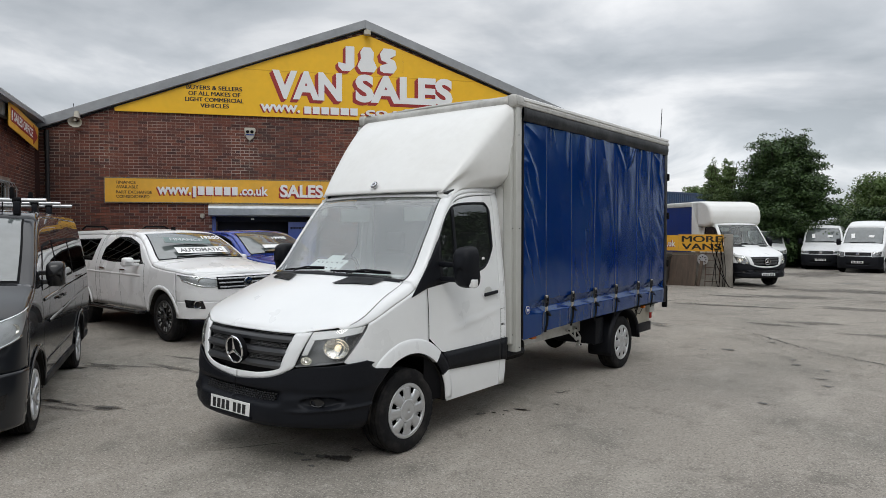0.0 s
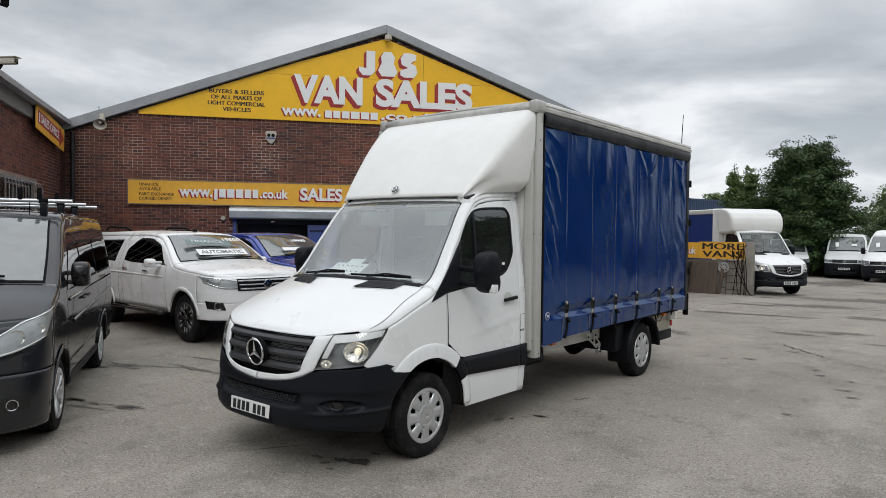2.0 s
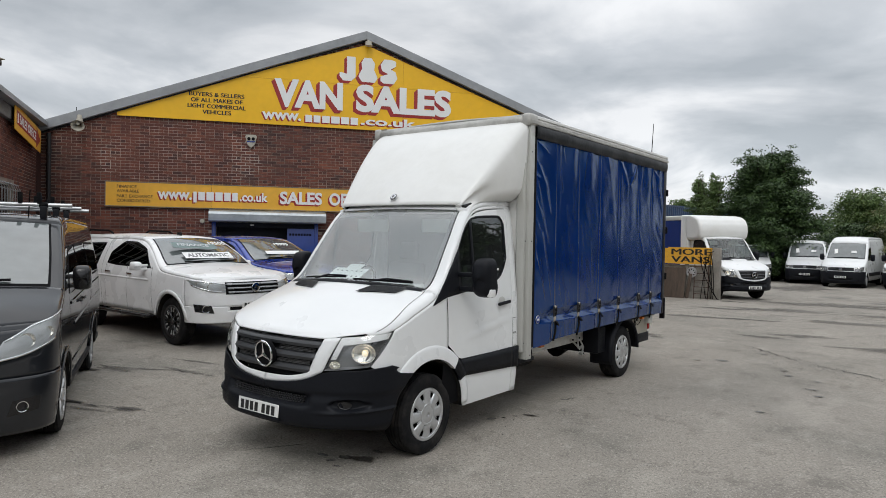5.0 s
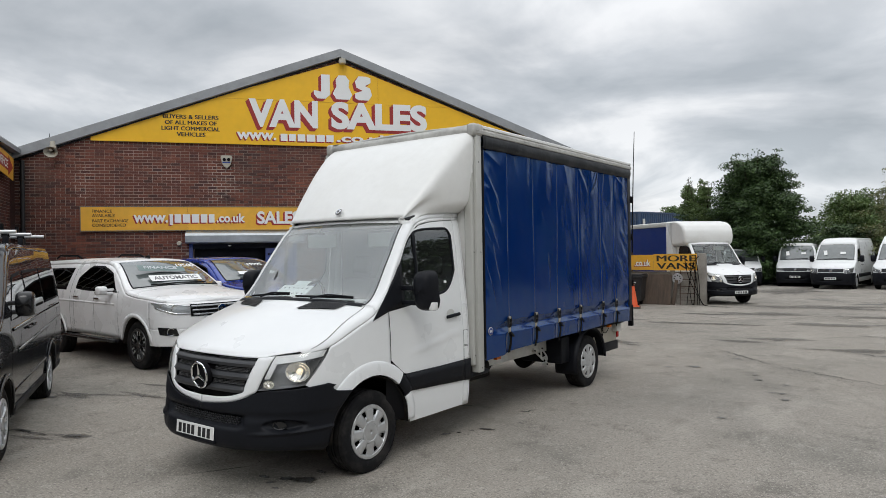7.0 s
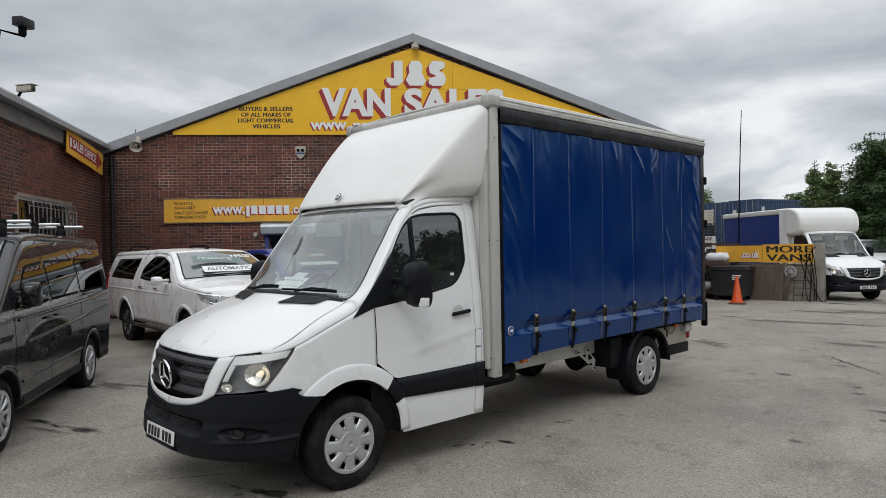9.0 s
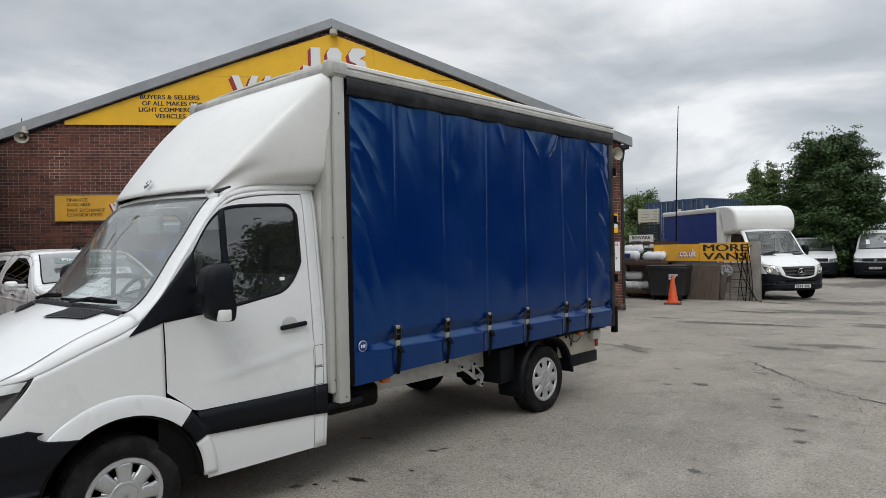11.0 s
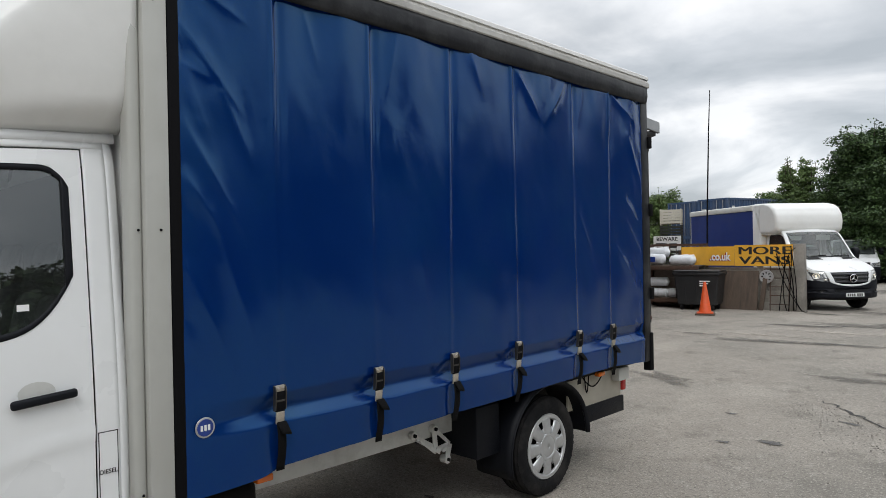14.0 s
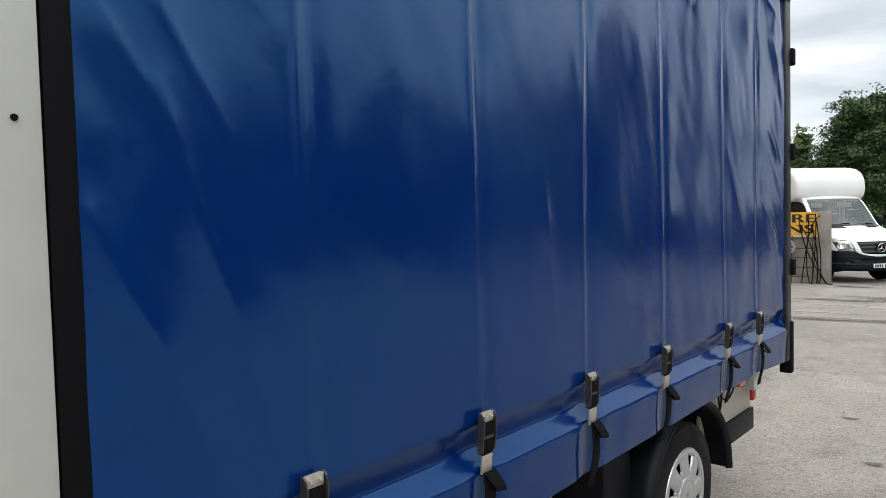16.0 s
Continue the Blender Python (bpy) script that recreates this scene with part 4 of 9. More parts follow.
        sh.strip(bm, [S(y, sill(y) - 0.006) for y in ysc], [S(y, wl(y) + 0.006) for y in ysc], 3, sd, -0.0015)
        sh.strip(bm, [S(y, wh(y) - 0.006) for y in ysc[7:]], [S(y, wtop(y) + 0.006) for y in ysc[7:]], 3, sd, -0.0015)
        part("door_skin", bm, "white", d)
        bm = bmesh.new()
        sh.strip(bm, [S(y, wl(y)) for y in ysw], [S(y, min(wl(y) + 0.024, wh(y))) for y in ysw], 2, sd, 0.001)
        sh.strip(bm, [S(y, max(wh(y) - 0.022, wl(y))) for y in ysw], [S(y, wh(y)) for y in ysw], 2, sd, 0.001)
        sh.side(bm, 1.261, 1.288, wl, wh, 3, 10, sd, 0.0015)
        sh.side(bm, 0.668, 0.708, lambda y: sill(y), lambda y: wtop(y), 2, 10, sd, 0.0025)
        # triangle that carries the mirror, running on to the wing
        sh.patch(bm, [S(0.035, 1.285), S(0.25, 1.352), S(0.47, 1.395)], [S(0.036, 1.288), S(0.25, 1.52), S(0.47, 1.79)], 10, 6, sd, 0.006)
        part("window_surround", bm, "plastic", d, "black window surround and mirror foot", solid=0.006)
        bm = bmesh.new()
        sh.strip(bm, [S(y, wl(y) + 0.01) for y in ysw[3:]], [S(y, max(wl(y) + 0.012, wh(y) - 0.01)) for y in ysw[3:]], 10, sd, -0.008)
        gl = part("door_glass", bm, "side_glass", d, "dark door window glass")
        gl.visible_shadow = False
        part("glass_sticker", boxed(-0.001, 0.001, -0.02, 0.02, -0.012, 0.012), "paper", d, m=pose(sd * (sh.w(1.57) - 0.004), 1.115, 1.575))
        # black belt moulding, cut at the door's rear edge
        bm = bmesh.new()
        skin(bm, 0.614, 0.768, 1.338, 3, 0.014, z0b=0.576, z1b=0.780)
        part("door_moulding", bm, "plastic", d, "black plastic door moulding", solid=0.016)
        # handle; the shade of its scooped cup is painted as a flat grey ellipse
        hd = part("door_handle", boxed(-0.012, 0.012, -0.11, 0.11, -0.017, 0.017, 0.011, 3), "plastic", d, "black door handle", m=pose(sd * (sh.w(1.25) + 0.024), 1.165, 1.240, 4.5))
        bm = bmesh.new()
        grid(bm, lambda u, q: (sd * (sh.w(1.27) + 0.003), 1.145 + 0.062 * q * math.cos(2 * math.pi * u), 1.262 + 0.042 * q * math.sin(2 * math.pi * u)), 20, 2, flip=sd < 0)
        part("handle_cup", bm, "galv_rail", d)
        mirror(v, (sd * 1.115, 0.445, 1.525), sd)
        # rear quarter with the filler flap and moulding
        bm = bmesh.new()
        sh.side(bm, 1.345, 1.43, 0.320, lambda y: edge(y), 5, 34, sd)
        grid(bm, lambda u, q: sh.at(*S(1.43, 0.320 + (edge(1.43) - 0.320) * u), sd) + Vector((-sd * 0.05 * (1 - math.cos(q * math.pi / 2)), 0.05 * math.sin(q * math.pi / 2), 0)), 34, 5, flip=sd > 0)
        part("rear_quarter", bm, "white", v, solid=0.01)
        bm = bmesh.new()
        sh.side(bm, 0.262, 1.43, lambda y: max(dtop(y) + 0.008, 0), lambda y: max(edge(y), dtop(y) + 0.012), 26, 2, sd)
        part("door_header", bm, "white", v, solid=0.01)
        bm = bmesh.new()
        sh.side(bm, 1.343, 1.45, lambda y: 0.577 - 0.012 * (y - 1.3) / 0.15, lambda y: 0.781, 4, 3, sd, 0.014)
        part("quarter_moulding", bm, "plastic", v, solid=0.016)
        if sd > 0:
            bm = bmesh.new()
            for off, mt, gap in ((0.0012, "seal", 0.0035), (0.0024, "white", 0.0)):
                bm = bmesh.new()
                grid(bm, lambda u, q: sh.at(*S(1.352 - gap + (0.066 + 2 * gap) * u, 0.790 - gap + (0.283 + 2 * gap) * q), 1, off), 4, 8)
                part("filler_flap" if gap == 0 else "flap_gap", bm, mt, v, "white fuel filler flap" if gap == 0 else "")
            lettering("fuel_word", "DIESEL", "ink", v, 0.066, 0.018, (0, 0), Matrix(((0, 0, 1, sh.w(0.98) + 0.004), (1, 0, 0, 1.350), (0, 1, 0, 0.912), (0, 0, 0, 1))), bold=0.01, depth=0.001)
        # headlamp: bezel, reflector bowls, indicator, clear cover
        h = new("headlamp"); h.parent = v
        lo = [X(0.600, 0.806), X(0.75, 0.824), S(-0.665, 0.848)]
        out = [S(-0.665, 0.848), S(-0.559, 0.985), S(-0.470, 1.118)]
        up_ = [X(0.688, 1.074), S(-0.62, 1.098), S(-0.470, 1.118)]
        inn = [X(0.600, 0.806), X(0.637, 0.890), X(0.688, 1.074)]

        def lens(u, q, o, bulge=0.0):
            """Four-edged patch filled from its border."""
            a, b, c, d_ = along(lo, u), along(up_, u), along(inn, q), along(out, q)
            k = [(1 - q) * a[m_] + q * b[m_] + (1 - u) * c[m_] + u * d_[m_] - ((1 - u) * (1 - q) * lo[0][m_] + u * (1 - q) * lo[-1][m_] + (1 - u) * q * up_[0][m_] + u * q * up_[-1][m_]) for m_ in (0, 1)]
            return sh.at(k[0], k[1], sd, o + bulge * 16 * u * (1 - u) * q * (1 - q))
        bm = bmesh.new()
        grid(bm, lambda u, q: lens(u, q, -0.055 if 0.04 < u < 0.96 and 0.04 < q < 0.96 else -0.002), 24, 24, flip=sd < 0)
        part("lamp_housing", bm, "lamp_inner", h, "grey lamp interior", smooth=30)
        # dark wedge along the outer edge
        bm = bmesh.new()
        grid(bm, lambda u, q: lens(0.80 - 0.16 * q + (0.19 + 0.14 * q) * u, 0.05 + 0.78 * q, -0.022), 6, 12, flip=sd < 0)
        part("lamp_baffle", bm, "lamp_bezel", h, solid=0.02)
        for u_, q_, rx, rz, nm in ((0.60, 0.46, 0.094, 0.074, "main_reflector"), (0.16, 0.16, 0.042, 0.030, "small_lamp")):
            p = lens(u_, q_, -0.010)
            bm = bmesh.new()
            ax = Vector((sd * 0.62, -1, 0.10)).normalized()
            q3 = Matrix.Translation(p) @ ax.to_track_quat("X", "Z").to_matrix().to_4x4()
            k_ = rz
            lathe(bm, [(0.004, k_ * 1.06), (0.0, k_), (-0.010, k_ * 0.92), (-0.024, k_ * 0.62), (-0.032, k_ * 0.24), (-0.032, 0.0005)], 14, q3 @ Matrix.Diagonal((1, rx / rz, 1, 1)))
            part(nm, bm, "reflector", h, "bright lamp reflector", smooth=0)
            if nm == "main_reflector":
                bm = bmesh.new(); cyl(bm, q3 @ Vector((-0.032, 0, 0)), q3 @ Vector((-0.006, 0, 0)), 0.020, 0.015, 10)
                part("bulb", bm, "bulb", h, "lit warm white bulb")
        bm = bmesh.new()
        grid(bm, lambda u, q: lens(0.02 + 0.93 * u, 0.75 + 0.06 * u + (0.23 - 0.06 * u) * q, 0.001, 0.010), 16, 3, flip=sd < 0)
        grid(bm, lambda u, q: lens(0.02 + 0.10 * u, 0.34 + 0.41 * q, 0.001, 0.004), 4, 8, flip=sd < 0)
        part("lamp_brow", bm, "clear_lens", h, "pale indicator brow")
        bm = bmesh.new(); grid(bm, lambda u, q: lens(u, q, 0.004, 0.014), 20, 14, flip=sd < 0)
        lg = part("lamp_cover", bm, "lamp_glass", h, "clear lamp cover")
        lg.visible_shadow = False
    # rear wall of the cab
    bm = bmesh.new()
    grid(bm, lambda u, q: (lambda z: Vector(((2 * u - 1) * (sh.w(z) - 0.05), 1.476, z)))(0.365 + 1.90 * q), 8, 12, flip=True)
    part("cab_back", bm, "white", v, solid=0.01)
    # grille with its white surround
    g = new("radiator_grille"); g.parent = v
    gl = spline([0, 0.22, 0.36, 0.47], [0.730, 0.738, 0.757, 0.787])
    gt = spline([0, 0.30, 0.55], [1.045, 1.045, 1.045])
    sl = spline([0, 0.18, 0.38, 0.50, 0.594], [0.666, 0.680, 0.708, 0.748, 0.800])
    bm = bmesh.new()
    for s in (1, -1):
        low = [(s * x, sl(x)) for x in np.linspace(0, 0.588, 20)] + [(s * (0.592 + 0.098 * t ** 0.95), 0.797 + 0.275 * t) for t in np.linspace(0.05, 1, 10)]
        high = [(s * x, gl(x)) for x in np.linspace(0, 0.466, 20)] + [(s * (0.470 + 0.085 * t), 0.789 + 0.265 * t) for t in np.linspace(0.05, 1, 10)]
        a, b = [X(*p) for p in low], [X(*p) for p in high]
        k = len(a) - 1
        grid(bm, lambda u, q: sh.at(a[round(u * k)][0] + (b[round(u * k)][0] - a[round(u * k)][0]) * q, a[round(u * k)][1] + (b[round(u * k)][1] - a[round(u * k)][1]) * q, 1, 0.004 + 0.012 * min(1.0, 3 * q) - (0.006 if q > 0.9 else 0)), k, 8, flip=s < 0)
    part("grille_surround", bm, "white", g, "white grille surround", solid=0.02)
    bm = bmesh.new(); sh.front(bm, -0.56, 0.56, lambda x: gl(min(0.47, abs(x))), lambda x: gt(abs(x)) + 0.03, 24, 8, -0.030)
    part("grille_back", bm, "seal", g)
    for z0, z1 in ((0.975, 1.030), (0.875, 0.935), (0.775, 0.835)):
        bm = bmesh.new()
        hw = 0.545 - (1.03 - z1) * 0.33
        xs = np.linspace(-hw, hw, 25)
        prof = [(0.0, -0.03), (0.004, 0.004), (0.028, 0.014), (z1 - z0 - 0.006, 0.004), (z1 - z0, -0.02)]
        grid(bm, lambda u, q: sh.at(*X(xs[round(u * 24)], z0 + prof[round(q * 4)][0] + 0.02 * (1 - (xs[round(u * 24)] / hw) ** 2) * 0), 1, prof[round(q * 4)][1]), 24, 4)
        part("grille_bar", bm, "slat", g, "dark grey grille bar", solid=0.006)
        # mesh insert of small holes between the bars
        bm = bmesh.new()
        for k in range(84):
            x = -hw + 0.02 + (2 * hw - 0.04) * k / 83
            if abs(x) > 0.10:
                for dz in (0.008, 0.019, 0.030):
                    p = sh.at(*X(x, z1 + dz), 1, -0.018)
                    box(bm, p.x - 0.0035, p.x + 0.0035, p.y - 0.004, p.y + 0.004, p.z - 0.0035, p.z + 0.0035)
        tagged(part("grille_mesh", bm, "lamp_bezel", g, smooth=0), kind="stuff")
    # round emblem: chrome ring and a plain three-armed shape
    em = new("emblem"); em.parent = g
    em.matrix_basis = pose(0, sh.nose(0.885) - 0.045, 0.893, 6)
    bm = bmesh.new(); lathe(bm, [(-0.03, 0.118), (0.0, 0.112), (0.004, 0.09), (0.006, 0.0005)], 40, Matrix.Rotation(radians(-90), 4, "Z"))
    part("emblem_disc", bm, "seal", em)
    bm = bmesh.new()
    grid(bm, lambda u, q: ((0.103 + 0.010 * math.cos(2 * math.pi * q)) * math.cos(2 * math.pi * u), -0.010 + 0.010 * math.sin(2 * math.pi * q), (0.103 + 0.010 * math.cos(2 * math.pi * q)) * math.sin(2 * math.pi * u)), 40, 8)
    part("emblem_ring", bm, "chrome", em, "chrome ring")
    bm = bmesh.new()
    for k in range(3):
        a = radians(90 + 120 * k)
        vs = [bm.verts.new((r * math.cos(a + d), y, r * math.sin(a + d))) for r, d, y in ((0.018, 1.05, -0.012), (0.10, 0.03, -0.012), (0.10, -0.03, -0.012), (0.018, -1.05, -0.012))]
        c = bm.verts.new((0.0, -0.020, 0.0))
        bm.faces.new((vs[0], vs[1], c)); bm.faces.new((vs[1], vs[2], c)); bm.faces.new((vs[2], vs[3], c))
    part("emblem_arms", bm, "chrome", em, smooth=0, solid=0.006)
    # bumper: skin, lower intake, fog recess, plate
    b = new("front_bumper"); b.parent = v
    btx = spline([0, 0.18, 0.38, 0.50, 0.594, 0.75, 0.915], [0.670, 0.684, 0.712, 0.752, 0.806, 0.824, 0.848])
    bty = spline([-0.665, -0.60, -0.44, -0.26], [0.852, 0.818, 0.771, 0.754])
    bbot = spline([0.0, 0.35, 0.60, 0.85, 1.0], [0.352, 0.354, 0.360, 0.330, 0.300])
    sig = lambda t: 1 / (1 + math.exp(-max(-30.0, min(30.0, t))))
    y_end = lambda z: -math.sqrt(max(0.0, 0.478 ** 2 - (z - 0.345) ** 2))

    def bumper(u, t, s):
        top_p = sh.at(u * sh.turn_y(-0.265, 0.745), 0.79)
        zt = btx(top_p.x) if top_p.y < -0.665 else bty(top_p.y)
        zb = bbot(u)
        z = zb + (zt - zb) * t
        q = u * sh.turn_y(y_end(z), z)
        x = sh.at(q, z).x
        o = 0.006 + 0.016 * sig((z - 0.632) / 0.010)
        o -= 0.055 * sig((0.50 - x) / 0.012) * sig((z - 0.530) / 0.006) * sig((0.606 - z) / 0.006)
        o -= 0.035 * sig((1 - ((x - 0.80) / 0.115) ** 2 - ((z - 0.548) / 0.040) ** 2) / 0.12)
        o += 0.014 * math.exp(-((z - 0.487 - 0.06 * (x - 0.7)) / 0.012) ** 2) * sig((x - 0.62) / 0.03)
        o += 0.012 * sig((0.50 - x) / 0.02) * sig((0.515 - z) / 0.008)
        o -= 0.05 * max(0.0, (0.40 - z) / 0.06) ** 2 * (1 if z < 0.40 else 0) * 0.5
        return sh.at(q, z, s, o)
    bm = bmesh.new()
    for s in (1, -1):
        grid(bm, lambda u, t: bumper(u, t, s), 84, 56, flip=s < 0)
    part("bumper_skin", bm, "plastic", b, "dark textured bumper", solid=0.01, smooth=35)
    bm = bmesh.new()
    for r_ in range(4):
        for k in range(34):
            x = -0.47 + 0.94 * (k + 0.5 * (r_ % 2)) / 34
            p = sh.at(*X(x, 0.542 + 0.016 * r_), 1, -0.034)
            box(bm, p.x - 0.009, p.x + 0.009, p.y - 0.006, p.y + 0.010, p.z - 0.005, p.z + 0.005)
    tagged(part("lower_grille", bm, "slat", b, smooth=0), kind="stuff")
    for s in (1, -1):
        p = sh.at(*X(0.79, 0.548), s, -0.022)
        bm = bmesh.new()
        ax = Vector((s * 0.55, -1, 0)).normalized()
        lathe(bm, [(0.006, 0.036), (0.003, 0.030), (-0.004, 0.028), (-0.004, 0.0005)], 24, Matrix.Translation(p) @ ax.to_track_quat("X", "Z").to_matrix().to_4x4() @ Matrix.Diagonal((1, 1.6, 0.9, 1)))
        part("fog_blank", bm, "gloss_black", b, "blanked fog lamp recess")
    bm = bmesh.new()
    for s in (1, -1):
        grid(bm, lambda u, q: (lambda p: Vector((p.x * (1 - 0.22 * q), p.y + 0.22 * q, p.z - 0.05 * q)))(bumper(u * 0.97, 0.0, s)), 40, 2, flip=s > 0)
    part("under_tray", bm, "chassis", b, solid=0.01)
    plate(b, pose(0, sh.nose(0.452) - 0.014, 0.452, -4))
    part("plate_holder", boxed(-0.27, 0.27, -0.02, 0.012, -0.075, -0.045, 0.005), "plastic", b, m=pose(0, sh.nose(0.452) - 0.002, 0.452, -4))
    # inside of the cab
    bm = bmesh.new()
    grid(bm, lambda u, q: (-0.86 + 1.72 * u, [0.15, 0.34, 0.50, 0.56, 0.56][round(q * 4)] - 0.10 * (1 - (2 * u - 1) ** 2), [1.435, 1.445, 1.42, 1.32, 0.9][round(q * 4)]), 14, 4)
    part("dashboard", bm, "interior", v, "grey dashboard", smooth=50, solid=0.02)
    for x in (-0.45, 0.18, 0.55):
        s = new("cab_seat"); s.parent = v
        w = 0.24 if x < 0 else 0.19
        part("seat_base", boxed(x - w, x + w, 0.75, 1.25, 0.85, 1.02, 0.05, 3), "seat", s)
        part("seat_back", boxed(x - w, x + w, -0.07, 0.07, 0, 0.62, 0.05, 3), "seat", s, m=pose(0, 1.25, 0.98, -12))
        part("headrest", boxed(x - 0.13, x + 0.13, -0.05, 0.05, 0.66, 0.86, 0.04, 3), "seat", s, m=pose(0, 1.25, 0.98, -12))
    bm = bmesh.new()
    mt = pose(-0.45, 0.60, 1.40, 60)
    grid(bm, lambda u, q: mt @ Vector(((0.19 + 0.016 * math.cos(2 * math.pi * q)) * math.cos(2 * math.pi * u), (0.19 + 0.016 * math.cos(2 * math.pi * q)) * math.sin(2 * math.pi * u), 0.016 * math.sin(2 * math.pi * q))), 32, 8)
    box(bm, -0.18, 0.18, -0.025, 0.025, -0.02, 0.01, mt); box(bm, -0.025, 0.025, -0.18, 0.0, -0.02, 0.01, mt)
    part("steering_wheel", bm, "seal", v, "black steering wheel")
    bm = bmesh.new()
    box(bm, -0.88, 0.88, 0.15, 1.45, 0.40, 0.44)
    part("cab_floor", bm, "interior", v)
    bm = bmesh.new()
    box(bm, -0.80, 0.80, 1.42, 1.46, 0.44, 2.15)
    part("bulkhead", bm, "seat", v, "dark bulkhead lining")
    for x, nm in ((-0.45, "visor"), (0.45, "visor")):
        part(nm, boxed(x - 0.22, x + 0.22, 0.78, 0.80, 1.93, 2.07, 0.008), "offwhite", v)
    return v


def price_sheet(at, words_bars=True):
    """White card with rows of small print lying on a dashboard."""
    s = thing("price_card", "white card with rows of small print on the dashboard", "card", m=at)
    part("card", boxed(-0.245, 0.245, -0.085, 0.085, -0.002, 0.002), "paper", s)
    part("card_top", boxed(-0.095, 0.115, 0.083, 0.160, -0.002, 0.002), "paper", s)
    for r_ in range(2):
        for k in range(6):
            part("print_bar", boxed(-0.195 + 0.073 * k, -0.175 + 0.073 * k, 0.030 - 0.085 * r_, 0.046 - 0.085 * r_, 0.002, 0.004), "ink", s, smooth=0)
    return s


# ---- yard ground ----
def yard():
    bm = bmesh.new()
    xs = [-600, -250, -100, -50] + [-30 + i for i in range(61)] + [50, 100, 250, 600]
    ys = [-600, -250, -100, -40] + [-20 + i for i in range(71)] + [70, 120, 300, 700]
    k, l = len(xs) - 1, len(ys) - 1

    def fn(u, q):
        x, y = xs[round(u * k)], ys[round(q * l)]
        z = ground_z(x, min(y, 60))
        if abs(x) < 35 and -25 < y < 55:
            z += 0.006 * noise.noise(Vector((x * 0.35, y * 0.35, 0)))
        return (x, y, z)
    grid(bm, fn, k, l)
    m = material("worn_yard_concrete", (0.302, 0.273, 0.235), 0.88, vary=0.16, fine=70, coarse=0.35, bump=0.35, bump_scale=75, rough_vary=0.08)
    N, L = m.node_tree.nodes, m.node_tree.links
    b = N["Principled BSDF"]
    src = b.inputs["Base Color"].links[0].from_socket
    tc = N.new("ShaderNodeTexCoord")
    # darker patched areas, aggregate speckle, hairline cracks and streaks
    def layer(src, scale, lo, hi, amount, colour, detail=6, stretch=(1, 1, 1), kind="noise", turn=0.0):
        mp = N.new("ShaderNodeMapping"); mp.inputs["Scale"].default_value = stretch; mp.inputs["Rotation"].default_value = (0, 0, turn)
        L.new(tc.outputs["Object"], mp.inputs[0])
        if kind == "noise":
            n = N.new("ShaderNodeTexNoise"); n.inputs["Scale"].default_value = scale; n.inputs["Detail"].default_value = detail; n.inputs["Roughness"].default_value = 0.6
            out = n.outputs["Fac"]
        else:
            wv = N.new("ShaderNodeTexNoise"); wv.inputs["Scale"].default_value = 1.3; wv.inputs["Detail"].default_value = 4
            L.new(mp.outputs[0], wv.inputs["Vector"])
            ad = N.new("ShaderNodeVectorMath"); ad.operation = "MULTIPLY_ADD"; ad.inputs[1].default_value = (0.9, 0.9, 0.9)
            L.new(wv.outputs["Color"], ad.inputs[0]); L.new(mp.outputs[0], ad.inputs[2])
            n = N.new("ShaderNodeTexVoronoi"); n.feature = "DISTANCE_TO_EDGE"; n.inputs["Scale"].default_value = scale
            L.new(ad.outputs[0], n.inputs["Vector"])
            out = n.outputs["Distance"]
        if kind == "noise":
            L.new(mp.outputs[0], n.inputs["Vector"])
        r = N.new("ShaderNodeMapRange"); r.inputs["From Min"].default_value, r.inputs["From Max"].default_value = lo, hi
        r.inputs["To Max"].default_value = amount
        L.new(out, r.inputs["Value"])
        mx = N.new("ShaderNodeMix"); mx.data_type = "RGBA"; mx.inputs["B"].default_value = (*colour, 1)
        L.new(r.outputs[0], mx.inputs["Factor"]); L.new(src, mx.inputs["A"])
        return mx.outputs["Result"]
    c = layer(src, 0.16, 0.44, 0.62, 0.50, (0.225, 0.203, 0.174), 7)
    c = layer(c, 0.55, 0.48, 0.61, 0.60, (0.180, 0.171, 0.147), 11)
    c = layer(c, 2.2, 0.56, 0.65, 0.52, (0.150, 0.135, 0.117), 11)
    c = layer(c, 0.9, 0.53, 0.63, 0.55, (0.40, 0.366, 0.318), 11, (1, 0.5, 1), turn=0.6)
    c = layer(c, 0.42, 0.63, 0.69, 0.45, (0.130, 0.117, 0.102), 12, (1, 0.45, 1), turn=-0.25)
    c = layer(c, 6.5, 0.55, 0.67, 0.50, (0.39, 0.360, 0.316), 8)
    c = layer(c, 11.0, 0.60, 0.70, 0.45, (0.125, 0.112, 0.098), 7)
    c = layer(c, 27, 0.56, 0.66, 0.55, (0.11, 0.099, 0.086), 5)
    c = layer(c, 38, 0.54, 0.64, 0.60, (0.115, 0.103, 0.090), 4)
    c = layer(c, 52, 0.55, 0.64, 0.62, (0.50, 0.46, 0.405), 4)
    c = layer(c, 85, 0.56, 0.65, 0.60, (0.08, 0.073, 0.065), 3)
    L.new(c, b.inputs["Base Color"])
    ob = part("ground", bm, m, None, "worn grey-brown concrete and tarmac yard with stains")
    return tagged(ob, category="ground", kind="structure")


yard()

# ---- curtain-sided van ----
truck = thing("curtain_side_van", "white van with a blue curtain-sided body and roof fairing", "van")
sprinter_cab(truck)
for sd in (1, -1):
    wheel(truck, (sd * 0.855, 0, 0.347), sd, 0.347, name="front_wheel")
    wheel(truck, (sd * 0.855, 4.325, 0.347), sd, 0.347, name="rear_wheel")
price_sheet(pose(-0.29, 0.25, 1.508, 33, 0, -4.5))


